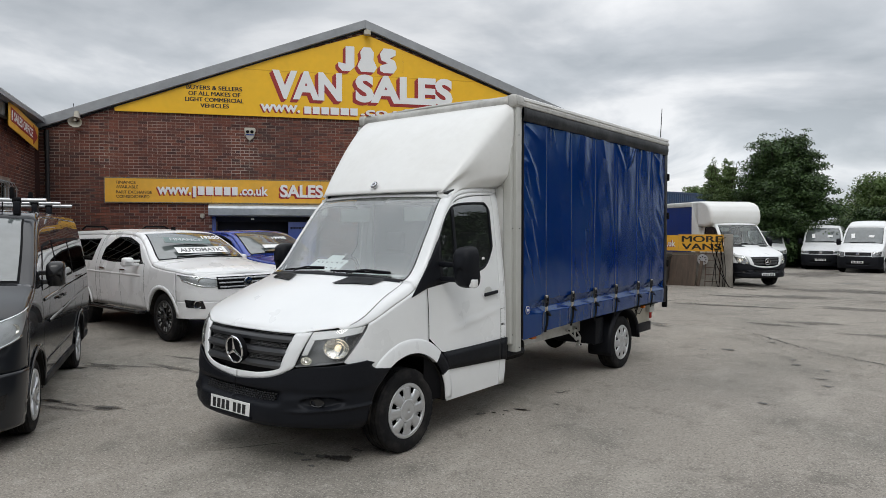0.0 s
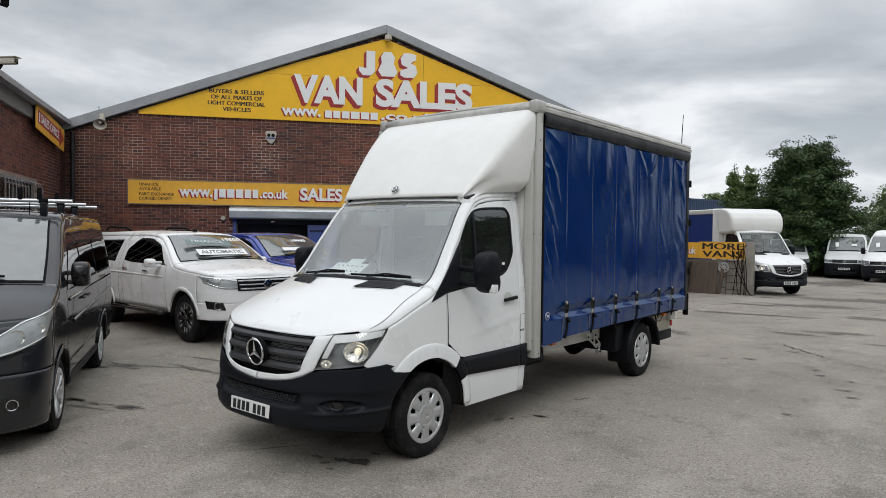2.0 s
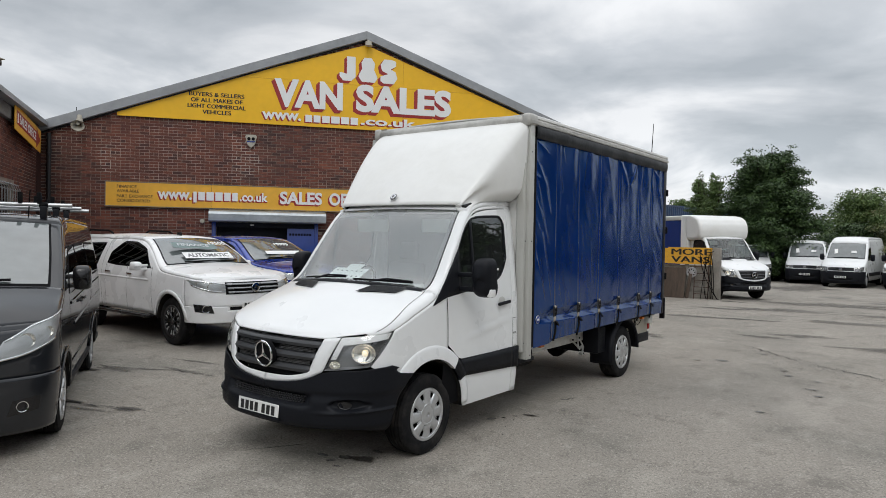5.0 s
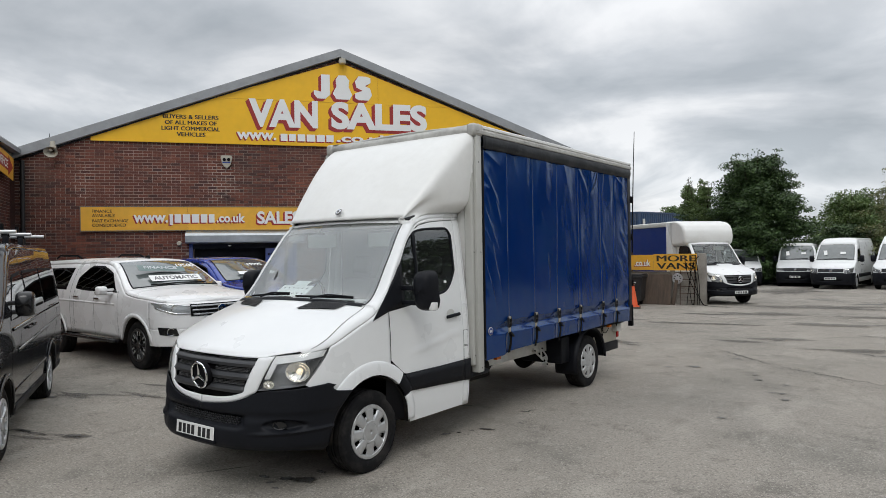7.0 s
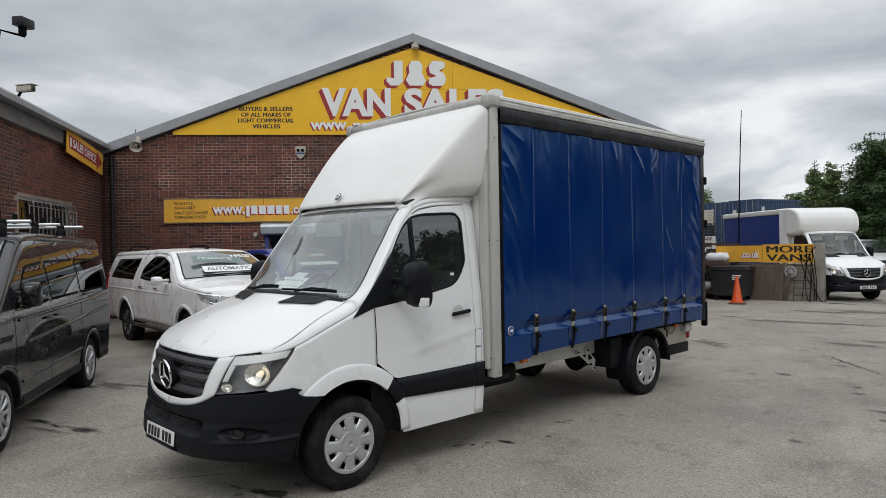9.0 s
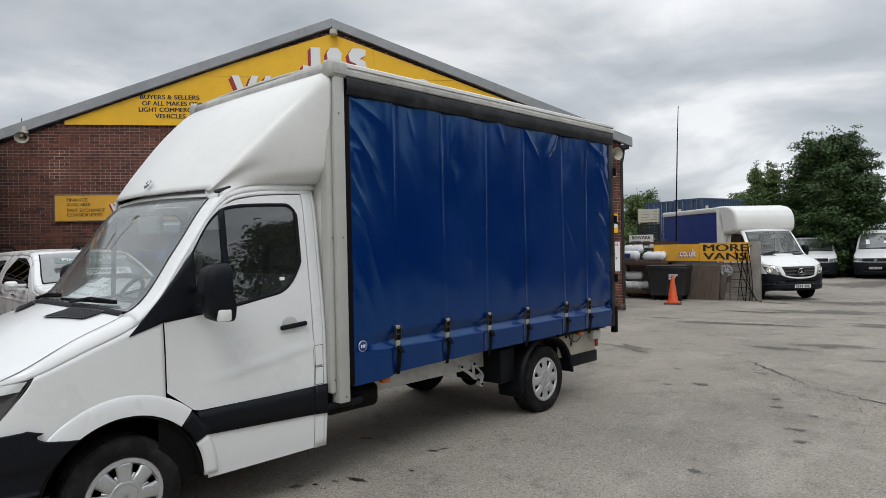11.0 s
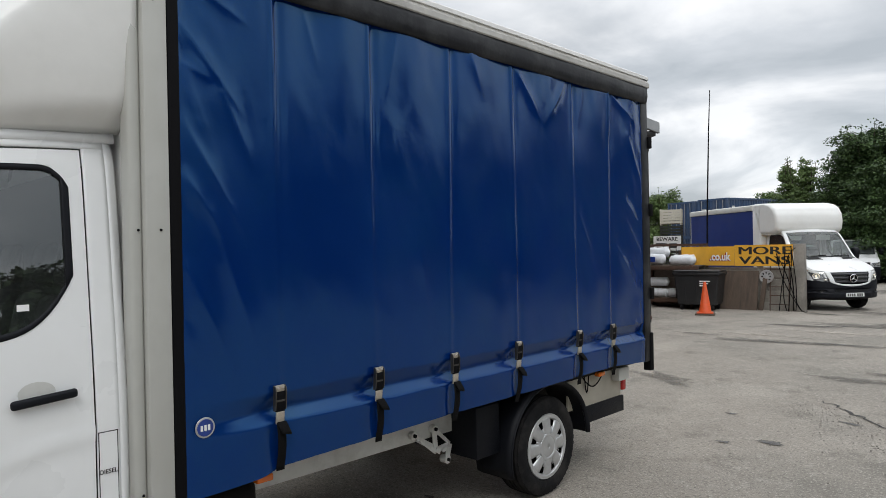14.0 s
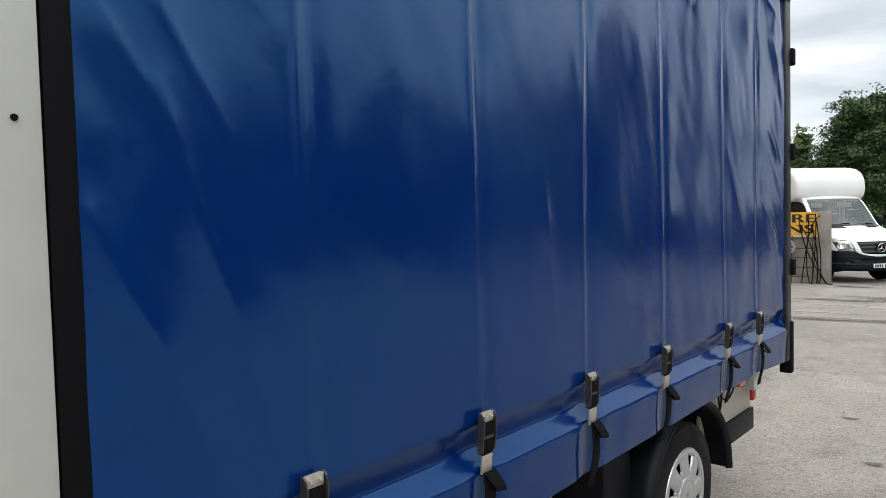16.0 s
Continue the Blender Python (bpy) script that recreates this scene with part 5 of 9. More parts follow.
def fairing(parent, w1, zt, mat="gelcoat"):
    """Moulded wind deflector that widens from the cab roof to the body."""
    Y0 = 0.655
    W_ = spline([0.655, 0.80, 1.05, 1.30, 1.505], [0.80, 0.865, 0.955, 1.02, w1])
    B_ = spline([0.655, 0.80, 1.05, 1.30, 1.42, 1.505], [2.185, 2.252, 2.292, 2.312, 2.325, 2.375])
    T_ = spline(*zt)
    R_ = spline([0.655, 0.78, 1.0, 1.25, 1.505], [0.02, 0.06, 0.12, 0.14, 0.10])
    bow = spline([0.655, 0.80, 1.0, 1.25, 1.505], [0.100, 0.080, 0.060, 0.035, 0.0])
    bm = bmesh.new()
    ss = np.linspace(-1, 1, 73)

    def fn(u, q):
        y = Y0 + (1.505 - Y0) * u
        w, zb, zt_, r = W_(y), B_(y), T_(y), R_(y)
        r = min(r, max(0.01, (zt_ - zb) * 0.8))
        s = ss[round(q * 72)]
        a, sg = abs(s), (1 if s >= 0 else -1)
        zb = min(zb + 0.075 * min(1.0, u * 3), zt_ - r - 0.005)
        if a > 0.86:            # tucked under, down to the cab roof
            t = (a - 0.86) / 0.14
            p = SPRINTER_TOP.at(min(y + 0.02, SPRINTER_TOP.y1), 0.965, 0.003)
            x0 = w - 0.04
            x, z = (1 - t) ** 2 * x0 + 2 * t * (1 - t) * (x0 - 0.012) + t * t * p.x, (1 - t) ** 2 * zb + 2 * t * (1 - t) * (p.z + 0.35 * (zb - p.z)) + t * t * p.z
        elif a > 0.72:          # upright side
            t = (a - 0.72) / 0.14
            x, z = w - 0.02 * t * t * 2.0, zt_ - r - (zt_ - r - zb) * t
        elif a > 0.45:          # round shoulder
            t = (a - 0.45) / 0.27 * math.pi / 2
            x, z = w - r + r * math.sin(t), zt_ - r + r * math.cos(t)
        else:
            x, z = (w - r) * a / 0.45, zt_ + 0.022 * (1 - (a / 0.45) ** 2) * min(1.0, 4 * u, 4 * (1 - u))
        return Vector((sg * x, y - bow(y) * (1 - (x / w) ** 2), z))
    grid(bm, fn, 34, 72, flip=True)
    return part("roof_fairing", bm, mat, parent, "moulded white roof fairing", smooth=60, solid=0.012)


fairing(truck, 1.045, ([0.655, 0.75, 0.90, 1.05, 1.20, 1.35, 1.45, 1.505], [2.205, 2.335, 2.525, 2.705, 2.865, 3.005, 3.075, 3.10]))
bm = bmesh.new()
grid(bm, lambda u, q: SPRINTER_TOP.at(0.691 + 0.030 * q, -0.93 + 1.86 * u, 0.004 + 0.012 * math.sin(math.pi * q)), 30, 5, flip=True)
part("roof_lip", bm, "white", truck, "white lip of the cab roof over the windscreen")
for sd in (1, -1):
    part("marker_lamp", boxed(-0.035, 0.035, -0.07, 0.07, -0.028, 0.028, 0.014, 3), "gloss_black", truck, "small black marker lamp", m=pose(sd * 0.80, 0.752, 2.188, 18, 0, sd * -10) @ Matrix.Diagonal((1, 0.85, 0.85, 1)))
# maker's disc on the fairing, a plain oval
bm = bmesh.new(); lathe(bm, [(0.0, 0.040), (0.006, 0.036), (0.008, 0.0005)], 24, Matrix.Rotation(radians(-90), 4, "Z"))
part("fairing_badge", bm, "lamp_bezel", truck, "small oval badge", m=pose(0.02, 0.580, 2.285, -37))
bm = bmesh.new(); lathe(bm, [(0.006, 0.030), (0.011, 0.027), (0.011, 0.018), (0.006, 0.016)], 24, Matrix.Rotation(radians(-90), 4, "Z"))
part("badge_ring", bm, "chrome", truck, m=pose(0.02, 0.580, 2.285, -37))

BY0, BY1, BW, BZ0, BZ1 = 1.53, 5.69, 1.05, 0.80, 3.16


PLEATS = (2.10, 2.69, 3.27, 3.87, 4.58, 5.05)
# sharp pulls in the sheet: y, z of both ends and height of the ridge
PULLS = ((1.68, 2.93, 2.02, 2.76, 0.010), (1.68, 2.72, 1.98, 2.34, 0.011), (1.86, 2.46, 2.02, 2.10, 0.009), (1.68, 2.32, 1.99, 1.78, 0.009), (1.80, 1.95, 2.06, 1.12, 0.008),
         (1.68, 1.72, 1.92, 1.16, 0.007), (1.68, 2.10, 1.86, 1.82, 0.007), (1.68, 2.56, 1.82, 2.50, 0.006), (3.90, 2.95, 4.22, 2.58, 0.013), (4.50, 2.96, 4.22, 2.58, 0.012), (5.10, 2.95, 5.46, 2.76, 0.010), (3.46, 2.95, 3.60, 2.66, 0.007),
         (2.88, 2.95, 2.79, 2.52, 0.006), (2.28, 2.95, 2.38, 2.60, 0.006), (5.18, 1.74, 5.54, 1.33, 0.009), (5.28, 2.14, 5.58, 1.90, 0.007), (4.64, 2.0, 4.88, 1.56, 0.005), (5.34, 2.66, 5.58, 2.26, 0.008), (3.02, 1.85, 3.10, 1.25, 0.004),
         (5.12, 2.95, 5.08, 2.55, 0.008), (4.72, 2.95, 4.66, 2.62, 0.006))


def curtain_x(y, z):
    """Slack tarpaulin: storage folds running down, pulls from the corners, the belt fold low down."""
    ease = lambda t: (lambda c: c * c * (3 - 2 * c))(min(1.0, max(0.0, t)))
    d = 0.007 * noise.noise(Vector((y * 1.3, z * 0.8, 0.3))) + 0.0040 * noise.noise(Vector((y * 5.0, z * 2.6, 5.0))) + 0.0012 * noise.noise(Vector((y * 11.0 + z * 3.0, z * 5.0, 8.0)))
    for k, p in enumerate(PLEATS):
        e = y - p - 0.012 * math.sin(2.1 * k + z)
        if abs(e) < 0.15:
            a = 0.0040 + 0.0095 * ease((z - 2.15) / 0.7) + 0.0018 * math.sin(3.1 * z + k)
            d += a * math.exp(-abs(e) / 0.012) - 0.6 * a * math.exp(-((e - 0.035) / 0.03) ** 2)
    # shallow swags hanging from the head rail
    head = ease((z - 2.30) / 0.65)
    d += 0.010 * head * math.sin(2 * math.pi * (y * 1.72 + 0.25 * math.sin(y * 2.3))) + 0.004 * head * noise.noise(Vector((y * 9, z * 2, 2)))
    for ya, za, yb, zb, h in PULLS:
        if min(ya, yb) - 0.12 < y < max(ya, yb) + 0.12 and zb - 0.12 < z < za + 0.12:
            ly, lz = yb - ya, zb - za
            l2 = ly * ly + lz * lz
            t = ((y - ya) * ly + (z - za) * lz) / l2
            c = min(1.0, max(0.0, t))
            away = math.hypot(y - ya - c * ly, z - za - c * lz)
            fade = math.sin(math.pi * min(1.0, max(0.0, 0.10 + 0.90 * t)) ** 0.8) ** 1.3
            d += h * max(0.0, fade) * (math.exp(-away / 0.016) * 0.7 + 0.5 * math.exp(-(away / 0.05) ** 2))
    # small crumples where the sheet is drawn to its ends
    ends = math.exp(-((y - 1.66) / 0.16) ** 2) + 0.8 * math.exp(-((y - 5.60) / 0.22) ** 2)
    d += 0.006 * ends * noise.noise(Vector((y * 13 + z * 5, z * 6, 7)))
    # belt: a crisp line where the sheet is drawn in, a shoulder that faces the sky, then hanging straight
    pull = max(math.exp(-((y - p) / 0.05) ** 2) for p in PLEATS)
    on = ease((y - 1.74) / 0.40)
    zc = 1.114 + 0.004 * noise.noise(Vector((y * 2.1, 0, 9))) + 0.004 * pull
    zs = 1.032 + 0.005 * noise.noise(Vector((y * 2.6, 5, 9))) + 0.006 * pull
    zl = zs - 0.056 - 0.006 * noise.noise(Vector((y * 3.4, 7, 2)))
    deep = 0.036 + 0.006 * pull + 0.003 * noise.noise(Vector((y * 4, 3, 1)))
    out = 0.016 - 0.012 * pull + 0.003 * noise.noise(Vector((y * 5, 1, 6)))
    if z < zc:
        low = d * 0.35
        if z > zs:
            b = -deep * (zc - z) / (zc - zs)
        elif z > zl:
            b = -deep + (deep + out) * (zs - z) / (zs - zl)
        else:
            b = out - 0.014 * (zl - z) / (zl - 0.742)
        b += 0.0022 * noise.noise(Vector((y * 7.0, z * 6.0, 4.0)))
        d = d + (low - d) * ease((zc - z) / 0.08) + b * (0.12 + 0.88 * on)
    edge = min(1.0, (y - 1.655) / 0.03, (5.60 - y) / 0.03)
    return BW + 0.004 + d * max(0.15, edge)


hem = spline([1.6, 2.0, 2.15, 2.7, 3.3, 3.9, 4.6, 5.06, 5.35, 5.65], [0.728, 0.742, 0.772, 0.784, 0.797, 0.802, 0.813, 0.816, 0.80, 0.785])
for sd in (1, -1):
    bm = bmesh.new()
    ny, nz = (400, 260) if sd > 0 else (120, 60)
    grid(bm, lambda u, q: (lambda y: (lambda z: (sd * curtain_x(y, z), y, z))(hem(y) + (2.975 - hem(y)) * q))(1.655 + 3.945 * u), ny, nz, flip=sd < 0)
    cu = part("side_curtain", bm, "curtain", truck, "blue glossy tarpaulin curtain with folds", smooth=180)
    # black strip standing for the dark gap at the curtain's front end, then the rear post
    part("curtain_pole", boxed(-0.012, 0.012, 1.620, 1.668, 0.74, 2.96, 0.005), "seal", truck, m=pose(sd * 1.045, 0, 0))
    part("rear_post", boxed(-0.05, 0.018, 5.585, 5.69, 0.78, 3.06, 0.012), "pelmet", truck, "dark rear post", m=pose(sd * 1.045, 0, 0))
    # front corner post with a stepped edge
    bm = boxed(-0.10, 0.0, 1.518, 1.618, 0.625, 3.07, 0.010, 2)
    part("front_post", bm, "post", truck, "white painted corner post", m=pose(sd * 1.062, 0, 0))
    bm = boxed(-0.10, 0.0, 1.468, 1.520, 0.70, 3.02, 0.018, 3)
    part("post_flange", bm, "post", truck, m=pose(sd * 1.030, 0, 0))
    for x, y, z in ((1.062, 1.577, 0.668), (1.062, 1.577, 1.86), (1.062, 1.560, 2.787), (1.030, 1.500, 1.86), (1.030, 1.500, 0.80)):
        bm = bmesh.new(); cyl(bm, (sd * (x - 0.004), y, z), (sd * (x + 0.004), y, z), 0.0065, 0.005, 12)
        part("post_bolt", bm, "seal", truck)
    # head rail, pelmet flap and capping
    bm = bmesh.new()
    prof = [(-0.09, 3.075), (0.024, 3.075), (0.030, 3.082), (0.030, 3.112), (0.024, 3.116), (0.020, 3.120), (0.012, 3.140)]
    grid(bm, lambda u, q: (sd * (BW + prof[round(q * 6)][0]), BY0 - 0.02 + (BY1 - BY0 + 0.03) * u, prof[round(q * 6)][1]), 12, 6, flip=sd < 0)
    part("head_rail", bm, "alu", truck, "weathered aluminium roof rail", smooth=30)
    bm = bmesh.new()
    cap = [(0.012, 3.140), (0.022, 3.142), (0.022, 3.166), (0.014, 3.174), (-0.10, 3.182)]
    grid(bm, lambda u, q: (sd * (BW + cap[round(q * 4)][0]), BY0 - 0.02 + (BY1 - BY0 + 0.03) * u, cap[round(q * 4)][1]), 12, 4, flip=sd < 0)
    part("roof_edge", bm, "gelcoat", truck, "white roof edge strip", smooth=30)
    bm = bmesh.new()
    pp = [(0.020, 3.084), (0.030, 3.05), (0.034, 3.00), (0.026, 2.955), (0.016, 2.935)]
    grid(bm, lambda u, q: (lambda y: Vector((sd * (BW + pp[round(q * 4)][0] + 0.006 * noise.noise(Vector((y * 2.5, q * 2, 1)))), y, pp[round(q * 4)][1] + (0.004 * noise.noise(Vector((y * 1.6, 0, 4))) if q == 1 else 0))))(1.63 + (5.66 - 1.63) * u), 70, 4, flip=sd > 0)
    part("pelmet_flap", bm, "pelmet", truck, "black vinyl pelmet over the curtain", smooth=180, solid=0.005)
    # chassis side rail under the curtain
    part("side_rave", boxed(-0.05, 0.0, 2.09, 3.82, 0.556, 0.80, 0.004), "galv_rail", truck, "pale painted side rail", m=pose(sd * 0.70, 0, 0))
    part("side_rave", boxed(-0.04, 0.0, 4.60, 5.62, 0.76, 0.80, 0.004), "chassis", truck, m=pose(sd * 0.96, 0, 0))
    part("deck_edge", boxed(-0.05, 0.0, 1.62, 5.66, 0.835, 0.86, 0.004), "chassis", truck, m=pose(sd * 1.02, 0, 0))
    # tensioner buckles with webbing
    for k, y in enumerate(PLEATS):
        b = new("curtain_buckle"); b.parent = truck
        b.matrix_basis = pose(sd * (BW + 0.020), y, 1.065) @ Matrix.Diagonal((sd, 1, 1, 1)) @ pose(0, 0, 0, 0, 2.0 + 1.5 * math.sin(k * 2.3), 0)
        for a in (-0.029, 0.025):
            bm = bmesh.new(); prism(bm, [(-0.030, 0.004), (-0.022, 0.016), (0.060, 0.020), (0.080, 0.014), (0.087, 0.004), (0.087, -0.004), (-0.030, -0.004)], a, a + 0.004, lambda p, q, w: (q, w, p))
            bmesh.ops.recalc_face_normals(bm, faces=bm.faces[:])
            part("buckle_cheek", bm, "dark_steel", b, "worn steel cheek of an over-centre buckle", smooth=0)
        part("buckle_head", boxed(-0.004, 0.010, -0.024, 0.024, 0.058, 0.087, 0.004), "buckle", b, "tan plated buckle head")
        part("buckle_window", boxed(0.004, 0.012, -0.014, 0.014, 0.020, 0.056, 0.002), "seal", b)
        part("buckle_bar", boxed(-0.002, 0.015, -0.024, 0.024, 0.012, 0.022, 0.003), "dark_steel", b)
        part("buckle_tongue", boxed(-0.002, 0.013, -0.023, 0.023, -0.034, 0.057, 0.004), "seal", b, "black buckle tongue")
        part("buckle_lever", boxed(0.005, 0.015, -0.022, 0.022, -0.090, -0.032, 0.004), "buckle", b, "tan plated buckle lever", m=pose(0, 0, 0, 0, 3, 0))
        for a in (-0.014, 0.012):
            bm = bmesh.new(); cyl(bm, (0.010, a, 0.076), (0.016, a, 0.076), 0.0045, seg=10); part("buckle_rivet", bm, "chrome", b)
        bm = bmesh.new()
        sway = 0.010 * math.sin(k * 1.7 + 0.5)
        grid(bm, lambda u, q: (0.012 + 0.014 * math.sin(math.pi * min(1, q * 1.1)) - 0.012 * q, -0.021 + 0.042 * u + sway * q, -0.082 - 0.225 * q), 3, 10, flip=False)
        part("strap", bm, "strap", b, "black webbing strap", smooth=60, solid=0.004)
        # the loose end, looped and turned out below the lever
        bm = bmesh.new()
        grid(bm, lambda u, q: (0.016 + 0.030 * math.sin(math.pi * q) + 0.010 * q, -0.024 + 0.048 * u + (0.014 + 0.010 * math.sin(k * 2.1)) * q, -0.080 - 0.042 * math.sin(2.4 * q) - 0.016 * u * q), 3, 8)
        part("strap_end", bm, "strap", b, "loose end of the webbing strap", smooth=60, solid=0.004)
    for x, y, z in ((0.90, 2.105, 0.688), (0.97, 5.01, 0.762)):
        part("side_marker", boxed(-0.02, 0.030, -0.045, 0.045, -0.019, 0.019, 0.010), "amber", truck, "amber side marker lamp", m=pose(sd * x, y, z))
        part("marker_arm", boxed(x - 0.22, x - 0.01, y - 0.012, y + 0.012, z - 0.012, z + 0.012), "chassis", truck, m=Matrix.Diagonal((sd, 1, 1, 1)))
    # mudguard: front flap, hoop and rear flap
    bm = bmesh.new()
    an = [radians(196 - 196 * i / 24) for i in range(25)]
    grid(bm, lambda u, q: (sd * (0.70 + 0.31 * q), 4.325 - 0.475 * math.cos(an[round(u * 24)]) * -1, 0.36 + (0.470 - 0.02 * (q in (0, 1))) * math.sin(an[round(u * 24)])), 24, 6, flip=sd > 0)
    grid(bm, lambda u, q: (sd * (1.01 - 0.025 * q), 4.325 + 0.475 * math.cos(an[round(u * 24)]) * (1 - 0.05 * q), 0.36 + 0.45 * math.sin(an[round(u * 24)]) * (1 - 0.05 * q)), 24, 2, flip=sd < 0)
    part("mudguard", bm, "plastic", truck, "black plastic mudguard", smooth=60, solid=0.012)
    part("mudguard_bracket", boxed(sd * 0.62 - 0.30, sd * 0.62 + 0.30, 3.62, 3.86, 0.40, 0.74, 0.02), "plastic", truck)
    # folded hinge arm hanging under the rail
    hg = new("under_run_bracket"); hg.parent = truck
    hg.matrix_basis = pose(sd * 0.70, 3.395, 0.505) @ Matrix.Diagonal((sd, 0.95, 0.95, 1))
    for ya, za, yb, zb, w_, out in ((-0.145, 0.105, 0.065, -0.020, 0.013, 0.012), (-0.140, 0.080, 0.075, -0.050, 0.009, 0.034), (-0.120, 0.070, 0.020, -0.040, 0.006, 0.048), (0.040, 0.110, 0.055, -0.030, 0.020, 0.016),
                                    (0.050, 0.100, 0.175, -0.010, 0.012, 0.030), (0.055, -0.030, 0.175, -0.015, 0.020, 0.026), (0.172, -0.010, 0.140, -0.105, 0.022, 0.034), (0.085, -0.035, 0.150, -0.030, 0.013, 0.048)):
        bm = bmesh.new()
        n_ = Vector((zb - za, ya - yb)).normalized() * w_
        prism(bm, [(ya + n_.x, za + n_.y), (ya - n_.x, za - n_.y), (yb - n_.x, zb - n_.y), (yb + n_.x, zb + n_.y)], 0.0, 0.010, lambda a, b_, d: (d + out, a, b_))
        bmesh.ops.recalc_face_normals(bm, faces=bm.faces[:])
        part("bracket_arm", bm, "zinc", hg, "white zinc-plated bracket arm", smooth=0, bevel=0.002)
    for ya, za, r_, out in ((-0.148, 0.107, 0.027, 0.030), (0.040, 0.114, 0.027, 0.034), (0.138, -0.108, 0.028, 0.052)):
        bm = bmesh.new(); cyl(bm, (0.0, ya, za), (out + 0.003, ya, za), r_, seg=18)
        lug = part("pivot_lug", bm, "zinc", hg, bevel=0.002)
        bm = bmesh.new(); cyl(bm, (out, ya, za), (out + 0.014, ya, za), 0.013, seg=8)
        part("bolt", bm, "seal", lug, "black bolt head", bevel=0.001)
    bm = bmesh.new(); cyl(bm, (-0.04, 0.13, -0.02), (-0.10, 0.40, 0.02), 0.014, seg=8)
    part("bracket_shaft", bm, "chassis", hg)
    # rear lamp cluster and its black plate
    part("lamp_bracket", boxed(-0.02, 0.0, 4.84, 5.50, 0.375, 0.505, 0.004), "plastic", truck, "black plate under the rear lamps", m=pose(sd * 0.90, 0, 0))
    part("lamp_panel", boxed(-0.02, 0.0, 4.70, 5.48, 0.505, 0.76, 0.004), "cream", truck, "grubby cream panel behind the rear lamps", m=pose(sd * 0.885, 0, 0))
    part("rear_lamp", boxed(-0.06, 0.02, 5.485, 5.545, 0.54, 0.68, 0.018), "red_lens", truck, "red rear lamp", m=pose(sd * 0.885, 0, 0))
    part("work_lamp", boxed(-0.02, 0.06, -0.085, 0.085, -0.055, 0.055, 0.016), "offwhite", truck, "pale plastic lamp pod", m=pose(sd * 0.90, 5.415, 0.70))
    for k, (ya, yb, sag) in enumerate(((4.90, 4.96, 0.13), (4.86, 5.16, 0.09))):
        bm = bmesh.new(); tube(bm, [(sd * (0.905 + 0.01 * k), ya + (yb - ya) * t / 8, 0.745 - sag * math.sin(math.pi * t / 8)) for t in range(9)], 0.005, 6)
        part("lamp_cable", bm, "seal", truck, "black cable loop")
    part("rear_buffer", boxed(-0.05, 0.02, 5.66, 5.72, 0.70, 1.02, 0.01), "seal", truck, m=pose(sd * 1.05, 0, 0))
    for z in (1.35, 2.05, 2.62):
        part("door_hinge", boxed(-0.03, 0.02, 5.68, 5.73, z - 0.05, z + 0.05, 0.008), "seal", truck, m=pose(sd * 1.06, 0, 0))
# round badge on the near curtain: plain ring and bars
cb = new("curtain_badge"); cb.parent = truck
cb.matrix_basis = pose(max(curtain_x(1.748 + a, 1.026 + b) for a in (-0.04, 0, 0.04) for b in (-0.04, 0, 0.04)) + 0.002, 1.748, 1.026, 0, 0, 0)
for r0, r1, mt, x in ((0.044, 0.0005, "silver", 0.0), (0.037, 0.0005, "blue_steel", 0.002)):
    bm = bmesh.new(); lathe(bm, [(x, r0), (x + 0.003, r0 - 0.002), (x + 0.003, r1)], 28)
    part("badge_face", bm, mt, cb, smooth=0)
for k in range(3):
    part("badge_bar", boxed(0.004, 0.007, -0.022 + 0.016 * k, -0.012 + 0.016 * k, -0.012, 0.012), "sign_white", cb, smooth=0)
# roof, front wall, rear doors, deck, chassis
bm = bmesh.new()
grid(bm, lambda u, q: (-BW + 0.03 + (2 * BW - 0.06) * u, BY0 - 0.01 + (BY1 - BY0 + 0.02) * q, 3.165 + 0.03 * math.sin(math.pi * u)), 10, 8)
part("body_roof", bm, "offwhite", truck, solid=0.02)
part("body_front", boxed(-1.0, 1.0, 1.50, 1.54, 0.72, 3.12, 0.01), "gelcoat", truck, "white front wall of the body")
bm = bmesh.new()
pf = [(0.0, 3.06), (-0.03, 3.08), (-0.035, 3.12), (-0.02, 3.15), (0.02, 3.172), (0.06, 3.176)]
grid(bm, lambda u, q: (-1.06 + 2.12 * u, 1.525 + pf[round(q * 5)][0], pf[round(q * 5)][1]), 6, 5, flip=True)
part("front_capping", bm, "alu", truck, "weathered aluminium front capping", solid=0.01)
for sd in (1, -1):
    part("corner_cap", boxed(-0.07, 0.035, 1.475, 1.66, 3.055, 3.185, 0.030, 3), "alu", truck, "rounded corner casting", m=pose(sd * 1.04, 0, 0))
    part("rear_corner_cap", boxed(-0.06, 0.02, 5.60, 5.71, 3.05, 3.175, 0.02, 3), "pelmet", truck, m=pose(sd * 1.045, 0, 0))
for x in (-0.52, 0.52):
    part("rear_door", boxed(x - 0.515, x + 0.515, 5.66, 5.70, 0.82, 3.08, 0.01), "offwhite", truck)
part("deck", boxed(-1.0, 1.0, 1.55, 5.66, 0.805, 0.835), "chassis", truck)
for x in (-0.42, 0.42):
    part("chassis_rail", boxed(x - 0.035, x + 0.035, 0.6, 5.4, 0.50, 0.68, 0.006), "chassis", truck)
for y in (1.9, 2.6, 3.3, 4.9):
    part("cross_member", boxed(-0.64, 0.64, y - 0.03, y + 0.03, 0.66, 0.80), "chassis", truck)
